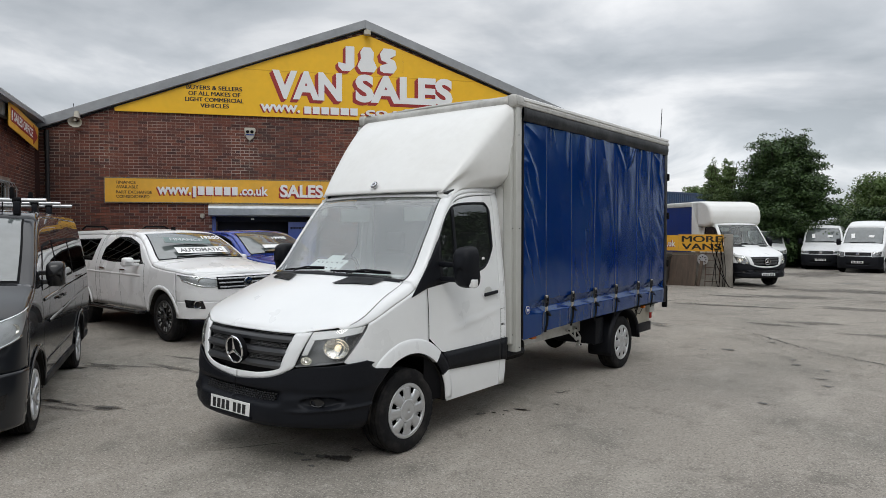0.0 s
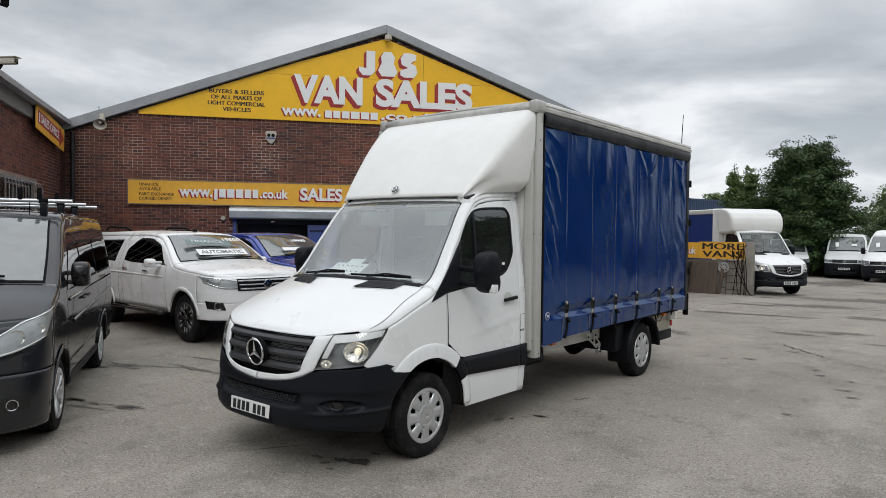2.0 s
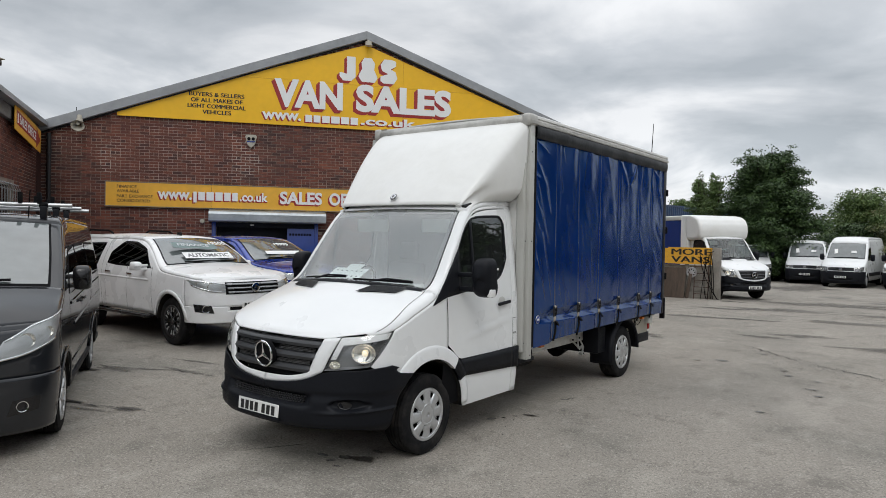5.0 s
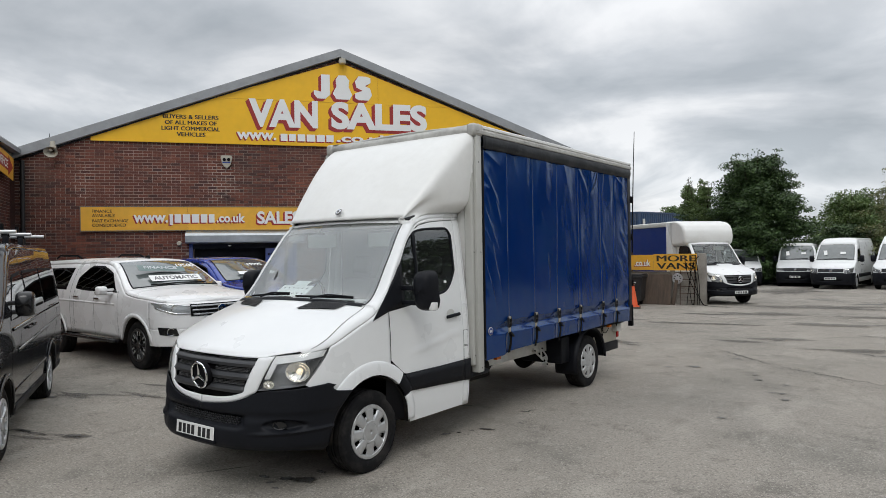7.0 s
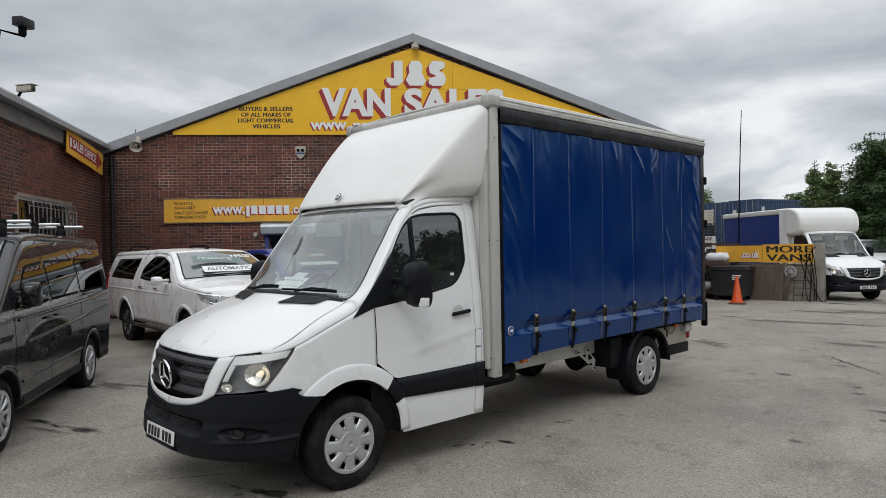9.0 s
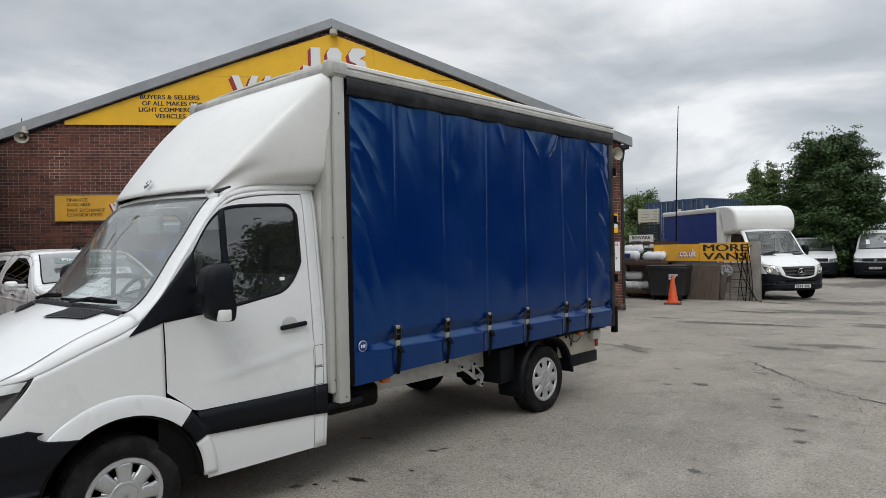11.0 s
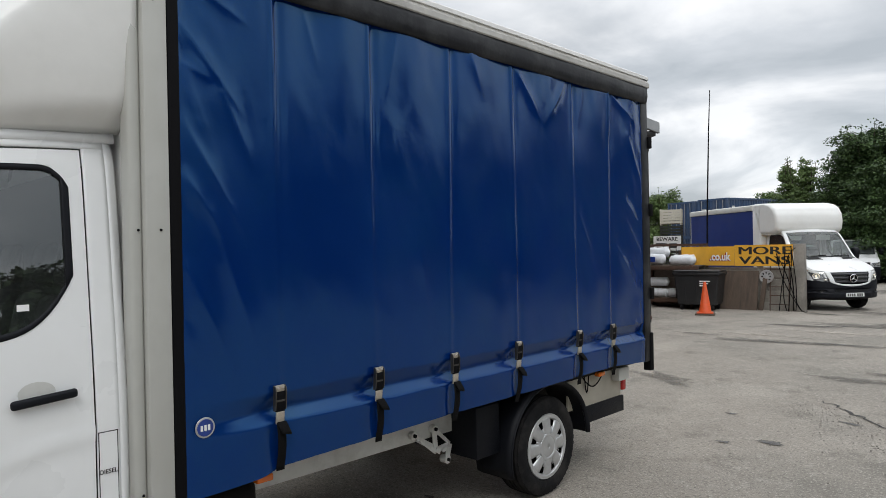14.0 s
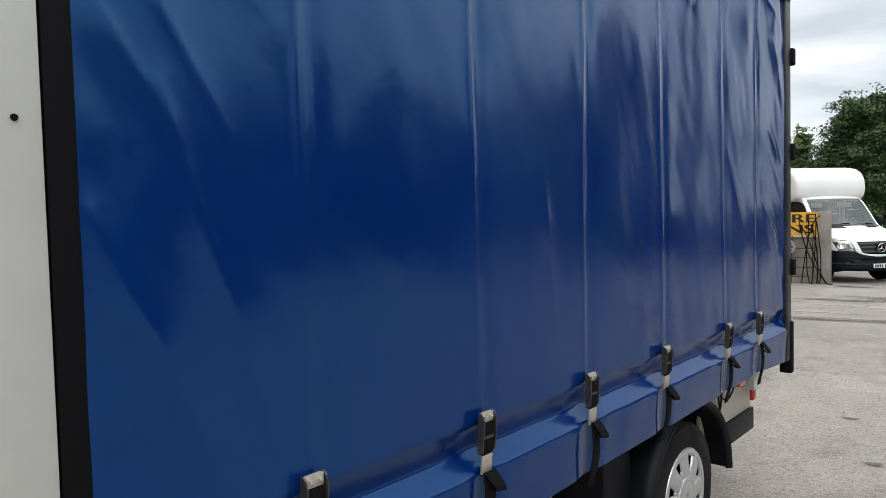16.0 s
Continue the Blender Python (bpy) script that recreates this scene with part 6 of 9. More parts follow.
bm = bmesh.new(); cyl(bm, (-0.85, 4.325, 0.35), (0.85, 4.325, 0.35), 0.055); cyl(bm, (0, 4.325 - 0.12, 0.34), (0, 4.325 + 0.12, 0.34), 0.16, 0.12)
part("rear_axle", bm, "chassis", truck)
bm = bmesh.new(); cyl(bm, (-0.8, 0, 0.35), (0.8, 0, 0.35), 0.05)
part("front_axle", bm, "chassis", truck)
for sd in (1, -1):
    bm = bmesh.new(); tube(bm, [(sd * 0.52, 4.325 - 0.62 + 1.24 * t, 0.52 - 0.16 * math.sin(math.pi * t)) for t in np.linspace(0, 1, 9)], 0.03, 6)
    part("leaf_spring", bm, "chassis", truck)
part("fuel_tank", boxed(0.40, 0.80, 1.60, 2.15, 0.46, 0.66, 0.06, 3), "chassis", truck)
part("side_step", boxed(-0.12, 0.0, 1.42, 1.80, 0.575, 0.63, 0.02), "plastic", truck, m=pose(1.0, 0, 0))
part("silencer", boxed(-0.75, -0.40, 2.2, 3.0, 0.40, 0.60, 0.07, 3), "chassis", truck)
bm = bmesh.new(); box(bm, -0.35, 0.35, -0.2, 1.6, 0.30, 0.60)
part("gearbox", bm, "chassis", truck, bevel=0.04)


# ---- sales building ----
BLD = pose(-8.47, 8.95, 0.10, 0, 0, 52.2)       # local x along the front, y into the building
FACE = Matrix(((1, 0, 0, 0), (0, 0, -1, 0), (0, 1, 0, 0), (0, 0, 0, 1)))    # lays flat words upright on a front


def brick_rows(u0, u1, z0, top, holes, seed):
    """Places of bricks on a wall front: stretcher courses with a header course after every third. top(u): wall height."""
    rng = random.Random(seed)
    out = []
    course = 0.075
    k = 0
    z = z0
    while z < 8:
        header = k % 4 == 3
        length = 0.1025 if header else 0.215
        step = length + 0.010
        u = u0 + (0.0 if header else (0.1125 if k % 2 else 0.0)) - step + rng.uniform(-0.004, 0.004)
        any_ = False
        while u < u1:
            a, b = max(u, u0), min(u + length, u1)
            if b - a > 0.03 and z + 0.065 < min(top(a), top(b)) - 0.005:
                if not any(a < h[1] and b > h[0] and z < h[3] and z + 0.065 > h[2] for h in holes):
                    out.append((a, b, z + 0.005, z + 0.07, rng.uniform(0.0, 0.004)))
                    any_ = True
            u += step
        z += course
        k += 1
        if not any_ and z > 5:
            break
    return out


def lay_bricks(name, rows, m, parent, parts_pick):
    """The picked bricks as pieces of their own, the rest joined."""
    verts, faces = [], []
    singles = {}
    count = 0
    for a, b, z0, z1, pr in rows:
        y0 = -0.007 - pr
        if parts_pick(a, b, z0) and count < 300:
            key = round(b - a, 2)
            if key not in singles:
                bm = bmesh.new()
                l = b - a
                box(bm, 0, l, -0.010, 0.004, 0, z1 - z0)
                me = bpy.data.meshes.new("brick")
                bm.to_mesh(me); bm.free()
                me.materials.append(M["brick_piece"])
                singles[key] = me
            ob = new("brick", singles[key])
            ob.parent = parent
            ob.matrix_basis = pose(a, 0, z0)
            count += 1
            continue
        n = len(verts)
        verts += [(a, 0.003, z0), (b, 0.003, z0), (b, 0.003, z1), (a, 0.003, z1), (a + 0.003, y0, z0 + 0.003), (b - 0.003, y0, z0 + 0.003), (b - 0.003, y0, z1 - 0.003), (a + 0.003, y0, z1 - 0.003)]
        faces += [(n + 4, n + 5, n + 6, n + 7), (n, n + 1, n + 5, n + 4), (n + 1, n + 2, n + 6, n + 5), (n + 2, n + 3, n + 7, n + 6), (n + 3, n, n + 4, n + 7)]
    me = bpy.data.meshes.new(name)
    me.from_pydata(verts, [], faces)
    me.materials.append(M["brick"])
    ob = new(name, me)
    ob.parent = parent
    return tagged(ob, "red-brown bricks laid in mortar", kind="stuff")


HALF, EAVE, APEX = 7.63, 4.42, 7.23
LEFT = HALF + 0.36          # the wall runs on a little to the office wing
gable = lambda u: EAVE + (APEX - EAVE) * (1 - abs(u) / HALF)
DOOR = (-3.88, -1.30, -0.2, 2.08)
ent = tagged(new("wall_front"), "red-brown brick gable wall with roller shutter doorway", "wall", kind="structure")
ent.matrix_basis = BLD
bm = bmesh.new()
poly = [(-LEFT, -0.4), (DOOR[0], -0.4), (DOOR[0], DOOR[3]), (DOOR[1], DOOR[3]), (DOOR[1], -0.4), (HALF, -0.4), (HALF, EAVE), (0, APEX), (-LEFT, EAVE - 0.09)]
prism(bm, poly, 0.0, 0.33, lambda a, b, d: (a, d, b))
bmesh.ops.recalc_face_normals(bm, faces=bm.faces[:])
part("mortar_face", bm, "mortar", ent, "stained mortar", smooth=0)
bm = bmesh.new()
prism(bm, [(-6.6, 3.3), (-5.9, 3.14), (-4.6, 3.12), (-3.3, 3.2), (-2.7, 3.5), (-2.9, 4.1), (-3.6, 4.45), (-4.7, 4.6), (-5.6, 4.5), (-6.3, 4.2), (-6.75, 3.8)], -0.004, 0.01, lambda a, b, d: (a, d, b))
bmesh.ops.recalc_face_normals(bm, faces=bm.faces[:])
part("repointed_patch", bm, "pale_mortar", ent, "paler repointed joints", smooth=0)
FRONT_BRICKS = brick_rows(-LEFT, HALF, -0.38, gable, [DOOR], 3)
part("corner_return", boxed(-LEFT - 0.50, -LEFT + 0.005, 0.02, 0.33, -0.4, 4.25), "brick", ent, smooth=0)
# side and rear walls, roof
for nm, x0, x1, y0, y1 in (("wall_east", HALF - 0.33, HALF, 0.33, 26.0), ("wall_west", -LEFT, -LEFT + 0.33, 0.33, 26.0), ("wall_rear", -HALF, HALF, 26.0, 26.33)):
    w = part(nm, boxed(x0, x1, y0, y1, -0.6, EAVE), "brick", None, "brick side wall of the sales building", smooth=0, m=BLD)
    tagged(w, category="wall", kind="structure")
bm = bmesh.new()
for s in (1, -1):
    grid(bm, lambda u, q: (s * (HALF + 0.28) * (1 - u), -0.10 + 26.6 * q, APEX + 0.13 - (APEX - EAVE + 0.10) * (1 - u)), 2, 40, flip=s > 0)
rf = part("roof", bm, "roof_sheet", None, "grey sheeted pitched roof", smooth=0, solid=0.06, m=BLD)
tagged(rf, category="roof", kind="structure")
for s in (1, -1):
    bm = bmesh.new()
    sl = (APEX - EAVE) / HALF
    run = HALF + 0.30 if s > 0 else LEFT + 0.30
    prism(bm, [(0, APEX - 0.05), (s * run, APEX - 0.08 - sl * run), (s * run, APEX + 0.17 - sl * run), (0, APEX + 0.18)], -0.16, -0.04, lambda a, b, d: (a, d, b))
    bmesh.ops.recalc_face_normals(bm, faces=bm.faces[:])
    vg = part("verge_trim", bm, "verge", None, "grey metal verge flashing along the gable", smooth=0, m=BLD, bevel=0.01)
    tagged(vg, category="trim", kind="structure")
    # thin dark strip that stands for the shadow under the verge
    bm = bmesh.new()
    prism(bm, [(0, APEX - 0.09), (s * (run - 0.28), APEX - 0.12 - sl * (run - 0.28)), (s * (run - 0.28), APEX - 0.06 - sl * (run - 0.28)), (0, APEX - 0.03)], -0.07, -0.012, lambda a, b, d: (a, d, b))
    bmesh.ops.recalc_face_normals(bm, faces=bm.faces[:])
    vg = part("verge_shadow_board", bm, "pelmet", None, "dark board under the verge", smooth=0, m=BLD)
    tagged(vg, category="trim", kind="structure")


def bld_thing(name, label, cat, u, z, d=0.0):
    return thing(name, label, cat, m=BLD @ pose(u, d, z))


# gable banner: yellow panels meeting at upright joints
ban = bld_thing("gable_banner", "yellow painted banner board filling the gable", "sign", 0, 0, -0.03)
low = 4.72
roofline = lambda u: 7.05 - (0.335 if u < 0 else 0.355) * abs(u)
U0 = -6.27
MID = 5.93            # level joint between the lower and the upper boards
end = lambda z: (7.05 - z) / 0.335
lower = [[(U0, low), (1.048, low), (1.048, MID - 0.003), (-end(MID), MID - 0.003), (U0, roofline(U0))],
         [(1.054, low), (6.0, low), (6.0, roofline(6.0)), ((7.05 - MID) / 0.355, MID - 0.003), (1.054, MID - 0.003)]]
upper = [[(-end(MID), MID + 0.003), (1.048, MID + 0.003), (1.048, roofline(1.048)), (0, roofline(0))],
         [(1.054, MID + 0.003), ((7.05 - MID) / 0.355, MID + 0.003), (1.054, roofline(1.054))]]
for ps in lower + upper:
    bm = bmesh.new(); prism(bm, ps, -0.03, 0.0, lambda x, z, d: (x, d, z)); bmesh.ops.recalc_face_normals(bm, faces=bm.faces[:])
    part("board", bm, "yellow", ban, smooth=0)


def raised(name, words, parent, width, height, u, z, bold, shadow=0.045, mat="sign_white", base=-0.032):
    """White letters over a dropped red copy."""
    if shadow:
        for k in range(3):
            f = shadow * (k + 1) / 3
            lettering(name + "_shade", words, "sign_red", parent, width, height, (u - f, z - f), pose(0, base - 0.002 - 0.001 * (2 - k), 0) @ FACE, bold + 0.012, 0.002)
    lettering(name, words, mat, parent, width, height, (u, z), pose(0, base - 0.007, 0) @ FACE, bold, 0.004)


raised("word", "VAN", ban, 1.82, 0.76, -2.44, 5.20, 0.045, 0.085)
raised("word", "SALES", ban, 2.72, 0.76, -0.26, 5.20, 0.045, 0.085)
# trade initials stand as three plain white shapes with red shade
blocks = ([(0.0, 0.12), (0.10, 0.0), (0.32, 0.0), (0.44, 0.12), (0.44, 0.70), (0.20, 0.70), (0.20, 0.20), (0.0, 0.24)],
          [(0.52, 0.16), (0.62, 0.0), (0.98, 0.0), (1.06, 0.14), (0.96, 0.36), (0.98, 0.56), (0.88, 0.70), (0.68, 0.70), (0.60, 0.56), (0.62, 0.38)],
          [(1.14, 0.06), (1.24, 0.0), (1.52, 0.0), (1.62, 0.16), (1.56, 0.36), (1.42, 0.42), (1.58, 0.52), (1.58, 0.66), (1.46, 0.70), (1.24, 0.70), (1.14, 0.54), (1.18, 0.36), (1.36, 0.28), (1.14, 0.20)])
for ps in blocks:
    for off, mt, d in ((-0.075, "sign_red", -0.034), (-0.05, "sign_red", -0.035), (-0.025, "sign_red", -0.036), (0.0, "sign_white", -0.040)):
        bm = bmesh.new(); prism(bm, [(-0.72 + x * 0.99 + off, 6.03 + z * 0.95 + off) for x, z in ps], d, d + 0.003, lambda x, z, dd: (x, dd, z)); bmesh.ops.recalc_face_normals(bm, faces=bm.faces[:])
        part("initial_shape" if off == 0 else "initial_shade", bm, mt, ban, smooth=0)
raised("word", "www.", ban, 1.02, 0.20, -2.75, 4.85, 0.03, 0.03)
for x0, x1 in ((-1.62, -1.44), (-1.40, -1.22), (-1.17, -0.97), (-0.93, -0.70), (-0.66, -0.44), (-0.40, -0.20)):
    for off, mt, d in ((-0.03, "sign_red", -0.035), (0.0, "sign_white", -0.040)):
        part("address_bar", boxed(x0 + off, x1 + off, d, d + 0.003, 4.84 + off, 5.03 + off), mt, ban, smooth=0)
raised("word", ".co.uk", ban, 1.55, 0.22, -0.12, 4.85, 0.03, 0.03)
for k, (w, wd) in enumerate((("BUYERS & SELLERS", 1.36), ("OF ALL MAKES OF", 1.27), ("LIGHT COMMERCIAL", 1.43), ("VEHICLES", 0.70))):
    for q in range(2):
        lettering("word", w, "ink", ban, wd, 0.105, (-3.893 - wd / 2 + 0.010 * q, 5.345 - 0.152 * k), pose(0, -0.034 - 0.002 * q, 0) @ FACE, 0.0, 0.002)

band = bld_thing("fascia_board", "long faded yellow fascia board with red-edged white words", "sign", 0, 0, -0.03)
cuts = [-6.53, -4.0, -1.2, 1.6, 4.2, 5.6]
for a, b in zip(cuts, cuts[1:]):
    part("board", boxed(a + 0.003, b - 0.003, -0.035, 0.0, 2.42, 3.07, 0.004, 1), "yellow2", band, smooth=0)
for z in (2.425, 3.045):
    part("edge_strip", boxed(-6.535, 5.605, -0.042, -0.03, z, z + 0.022), "fascia_timber", band, smooth=0)
part("edge_strip", boxed(-6.54, -6.52, -0.042, -0.03, 2.42, 3.07), "fascia_timber", band, smooth=0)
for k, (w, wd) in enumerate((("FINANCE", 0.46), ("AVAILABLE", 0.52), ("PART EXCHANGE", 0.84), ("CONSIDIDERED", 0.78))):
    lettering("word", w, "ink", band, wd, 0.075, (-6.26, 2.90 - (0.112 * k + (0.02 if k > 1 else 0))), pose(0, -0.037, 0) @ FACE, 0.004, 0.003)
raised("word", "www.", band, 0.82, 0.20, -5.30, 2.64, 0.03, 0.03, base=-0.035)
for x0, x1, z0 in ((-4.44, -4.36, 2.58), (-4.32, -4.16, 2.64), (-4.12, -3.94, 2.64), (-3.90, -3.72, 2.64), (-3.68, -3.52, 2.64), (-3.48, -3.34, 2.64)):
    for off, mt, d in ((-0.03, "sign_red", -0.039), (0.0, "sign_white", -0.044)):
        part("address_bar", boxed(x0 + off, x1 + off, d, d + 0.003, z0 + off, 2.86 + off), mt, band, smooth=0)
raised("word", ".co.uk", band, 0.72, 0.24, -3.29, 2.64, 0.03, 0.03, base=-0.035)
raised("word", "SALES", band, 1.12, 0.34, -2.26, 2.60, 0.035, 0.04, base=-0.035)
raised("word", "OFFICE", band, 1.2, 0.34, -0.95, 2.60, 0.035, 0.04, base=-0.035)

# roller shutter box, dark doorway, blue doors
sb = bld_thing("roller_shutter", "galvanised roller shutter box over a dark doorway", "shutter", 0, 0)
bm = bmesh.new()
pf = [(-0.012, 2.42), (-0.30, 2.36), (-0.34, 2.30), (-0.34, 2.12), (-0.30, 2.09), (-0.012, 2.09)]
prism(bm, pf, -4.05, -1.05, lambda a, b, d: (d, a, b)); bmesh.ops.recalc_face_normals(bm, faces=bm.faces[:])
part("shutter_box", bm, "shutter", sb, smooth=0, bevel=0.01)
for u in (-3.93, -1.29):
    part("guide_rail", boxed(u - 0.05, u + 0.05, -0.09, -0.012, -0.1, 2.09, 0.008), "blue_steel", sb)
part("lintel", boxed(-3.88, -1.30, -0.03, 0.10, 1.96, 2.08), "dark_room", sb)
part("door_lamp", boxed(-3.0, -2.92, -0.37, -0.34, 2.01, 2.03), "sign_white", sb)
bm = bmesh.new()
box(bm, -4.2, -1.0, 0.32, 5.0, -0.1, 2.6)
for f in bm.faces: f.normal_flip()
rm = part("doorway_room", bm, "dark_room", None, "dark workshop behind the doorway", smooth=0, m=BLD); tagged(rm, category="room", kind="structure")
bd = bld_thing("blue_door", "blue steel door leaf standing open with a slatted vent", "door", 0, 0)
part("leaf", boxed(-2.06, -1.34, -0.10, -0.05, 0.0, 1.95, 0.01), "blue_steel", bd)
for k in range(8):
    part("vent_slot", boxed(-2.0 + 0.075 * k, -1.95 + 0.075 * k, -0.108, -0.10, 1.76, 1.82), "seal", bd, smooth=0)

# wall fittings
sr = bld_thing("siren_horn", "cream horn loudspeaker on the brick wall", "siren", -7.10, 4.44, -0.10)
bm = bmesh.new()
lathe(bm, [(0.0, 0.05), (0.06, 0.055), (0.10, 0.07), (0.20, 0.13), (0.28, 0.19), (0.29, 0.20), (0.28, 0.185), (0.16, 0.10), (0.10, 0.06)], 28, Matrix.Rotation(radians(-90), 4, "Z") @ Matrix.Rotation(radians(8), 4, "Y"))
part("horn", bm, "cream", sr, smooth=60, m=pose(0, -0.02, 0, 12) @ Matrix.Diagonal((0.8, 0.8, 0.66, 1)))
bm = bmesh.new(); cyl(bm, (0, -0.05, 0.05), (0, -0.05, 0.22), 0.08, 0.05, 18); part("driver", bm, "cream", sr)
bm = bmesh.new(); cyl(bm, (0, -0.23, -0.02), (0, -0.10, 0.0), 0.035, 0.025, 14); part("horn_core", bm, "cream", sr)
bm = bmesh.new(); tube(bm, [(-0.05, -0.05, 0.20), (-0.08, -0.02, 0.35), (-0.10, 0.05, 0.42)], 0.008, 5); part("cable", bm, "seal", sr)
al = bld_thing("alarm_box", "pale alarm bell box with dark lenses", "alarm", -3.02, 4.22, -0.012)
bm = bmesh.new(); prism(bm, [(-0.15, 0.14), (-0.12, 0.19), (0.12, 0.19), (0.15, 0.14), (0.10, -0.06), (0, -0.16), (-0.10, -0.06)], -0.08, 0.0, lambda a, b, d: (a, d, b)); bmesh.ops.recalc_face_normals(bm, faces=bm.faces[:])
part("housing", bm, "cream", al, smooth=0, bevel=0.015)
for x in (-0.055, 0.055):
    bm = bmesh.new(); cyl(bm, (x, -0.092, 0.08), (x, -0.08, 0.08), 0.042, seg=16); part("lens", bm, "seal", al)
part("band", boxed(-0.10, 0.10, -0.088, -0.08, -0.01, 0.02), "blue_steel", al, smooth=0)
dp = bld_thing("downpipe", "black cast downpipe in the wall corner", "pipe", -7.80, 0, -0.07)
bm = bmesh.new(); tube(bm, [(0, 0, -0.1), (0, 0, 4.18)], 0.052, 12); part("pipe", bm, "black_pipe", dp)
for z in (0.9, 2.4, 3.7):
    bm = bmesh.new(); cyl(bm, (0, 0, z), (0, 0, z + 0.10), 0.066, seg=12); part("collar", bm, "black_pipe", dp)
ac = bld_thing("dome_camera", "small round camera under the gable peak", "camera", 0.05, 7.05, -0.20)
bm = bmesh.new(); cyl(bm, (0, 0, 0.05), (0, 0.1, 0.12), 0.03); cyl(bm, (0, 0, -0.06), (0, 0, 0.06), 0.10, 0.09, 18); part("camera_body", bm, "cream", ac)
lb = bld_thing("wall_lamp", "small round bulkhead lamp on the bricks", "lamp", -4.22, 2.10, -0.03)
bm = bmesh.new(); cyl(bm, (0, 0.02, 0), (0, -0.05, 0), 0.065, 0.05, 16); part("lamp_body", bm, "cream", lb)
# far right corner of the front
for z, r, nm, lab in ((4.02, 0.17, "siren_horn", "cream horn loudspeaker at the wall's corner"), (3.48, 0.075, "bullet_camera", "small cream security camera on a bracket")):
    t = bld_thing(nm, lab, "siren" if r > 0.1 else "camera", 7.33, z, -0.10)
    bm = bmesh.new()
    lathe(bm, [(0.0, r * 0.3), (r * 0.5, r * 0.4), (r * 1.5, r), (r * 1.55, r * 1.02), (r * 0.7, r * 0.5)], 22, Matrix.Rotation(radians(-70), 4, "Z"))
    part("horn" if r > 0.1 else "hood", bm, "cream", t)
    bm = bmesh.new(); cyl(bm, (0, 0.10, 0.05), (0, 0, 0.0), 0.03); cyl(bm, (-0.02, 0, 0), (-0.02, 0, r * 1.1), r * 0.45, r * 0.3, 14); part("bracket", bm, "cream", t)
ys_ = bld_thing("warning_sign", "yellow and white camera warning sign", "sign", 7.06, 1.92, -0.014)
part("panel", boxed(0, 0.47, -0.008, 0, 0, 0.52), "yellow", ys_, smooth=0)
part("white_field", boxed(0.03, 0.44, -0.012, -0.008, 0.13, 0.44), "sign_white", ys_, smooth=0)
part("camera_shape", boxed(0.24, 0.42, -0.016, -0.012, 0.36, 0.42), "ink", ys_, smooth=0, m=pose(0, 0, 0, 0, 18, 0))
for k in range(4):
    part("print_bar", boxed(0.05, 0.34 - 0.05 * (k % 2), -0.016, -0.012, 0.16 + 0.05 * k, 0.18 + 0.05 * k), "ink", ys_, smooth=0)
ws_ = bld_thing("risk_notice", "white notice board with red and black words", "sign", 6.69, 0.88, -0.014)
part("panel", boxed(0, 0.88, -0.008, 0, 0, 0.80), "sign_white", ws_, smooth=0)
for k, (w, wd, mt) in enumerate((("ANY PERSON", 0.76, "sign_red"), ("ENTERING", 0.60, "sign_red"), ("PREMISES", 0.62, "ink"), ("DOES SO AT", 0.74, "ink"), ("OWN RISK", 0.62, "ink"), ("SALES", 0.4, "sign_red"))):
    lettering("word", w, mt, ws_, wd, 0.075, (0.44 - wd / 2, 0.68 - 0.122 * k), pose(0, -0.009, 0) @ FACE, 0.01, 0.002)
gt_ = bld_thing("gutter_end", "dark plastic gutter end and downpipe at the eave", "gutter", 7.66, 0, -0.05)
part("gutter", boxed(-0.02, 0.20, -0.06, 26, 4.17, 4.29, 0.02), "black_pipe", gt_)
bm = bmesh.new(); tube(bm, [(0.10, 0.10, 4.2), (0.06, 0.08, 3.95), (0.02, 0.08, 3.8), (0.02, 0.08, -0.2)], 0.045, 10); part("downpipe", bm, "black_pipe", gt_)
rub = bld_thing("rubble_heap", "small heap of broken brick at the wall's foot", "rubble", 7.2, -0.09, -0.25)
rr = random.Random(5)
for k in range(16):
    part("lump", boxed(-0.06, 0.06, -0.05, 0.05, 0, 0.09 + 0.04 * rr.random(), 0.018), "rust" if k % 3 else "ply", rub, m=pose(rr.uniform(-0.4, 0.4), rr.uniform(-0.18, 0.14), 0.12 * rr.random() * (k > 9), rr.uniform(-20, 20), rr.uniform(-20, 20), rr.uniform(0, 90)))

# ---- office wing at the side ----
OFF = BLD @ pose(-8.10, 0.0, 0, 0, 0, 95.8)      # local x runs away to the inner corner at 0, y into the wall
OL, OH = 7.6, 4.25
off_wall = tagged(new("wall_office"), "red brick office wing wall with a barred window", "wall", kind="structure")
off_wall.matrix_basis = OFF
WIN = (-5.05, -2.35, 1.70, 2.78)
bm = bmesh.new()
for x0, x1, z0, z1 in ((WIN[1], 0, -0.4, OH), (WIN[0], WIN[1], -0.4, WIN[2]), (WIN[0], WIN[1], WIN[3], OH), (-OL, WIN[0], -0.4, OH)):
    box(bm, x0, x1, 0, 0.33, z0, z1)
part("mortar_face", bm, "mortar", off_wall, smooth=0)
OFFICE_BRICKS = brick_rows(-OL, 0.0, -0.38, lambda u: OH, [WIN], 8)

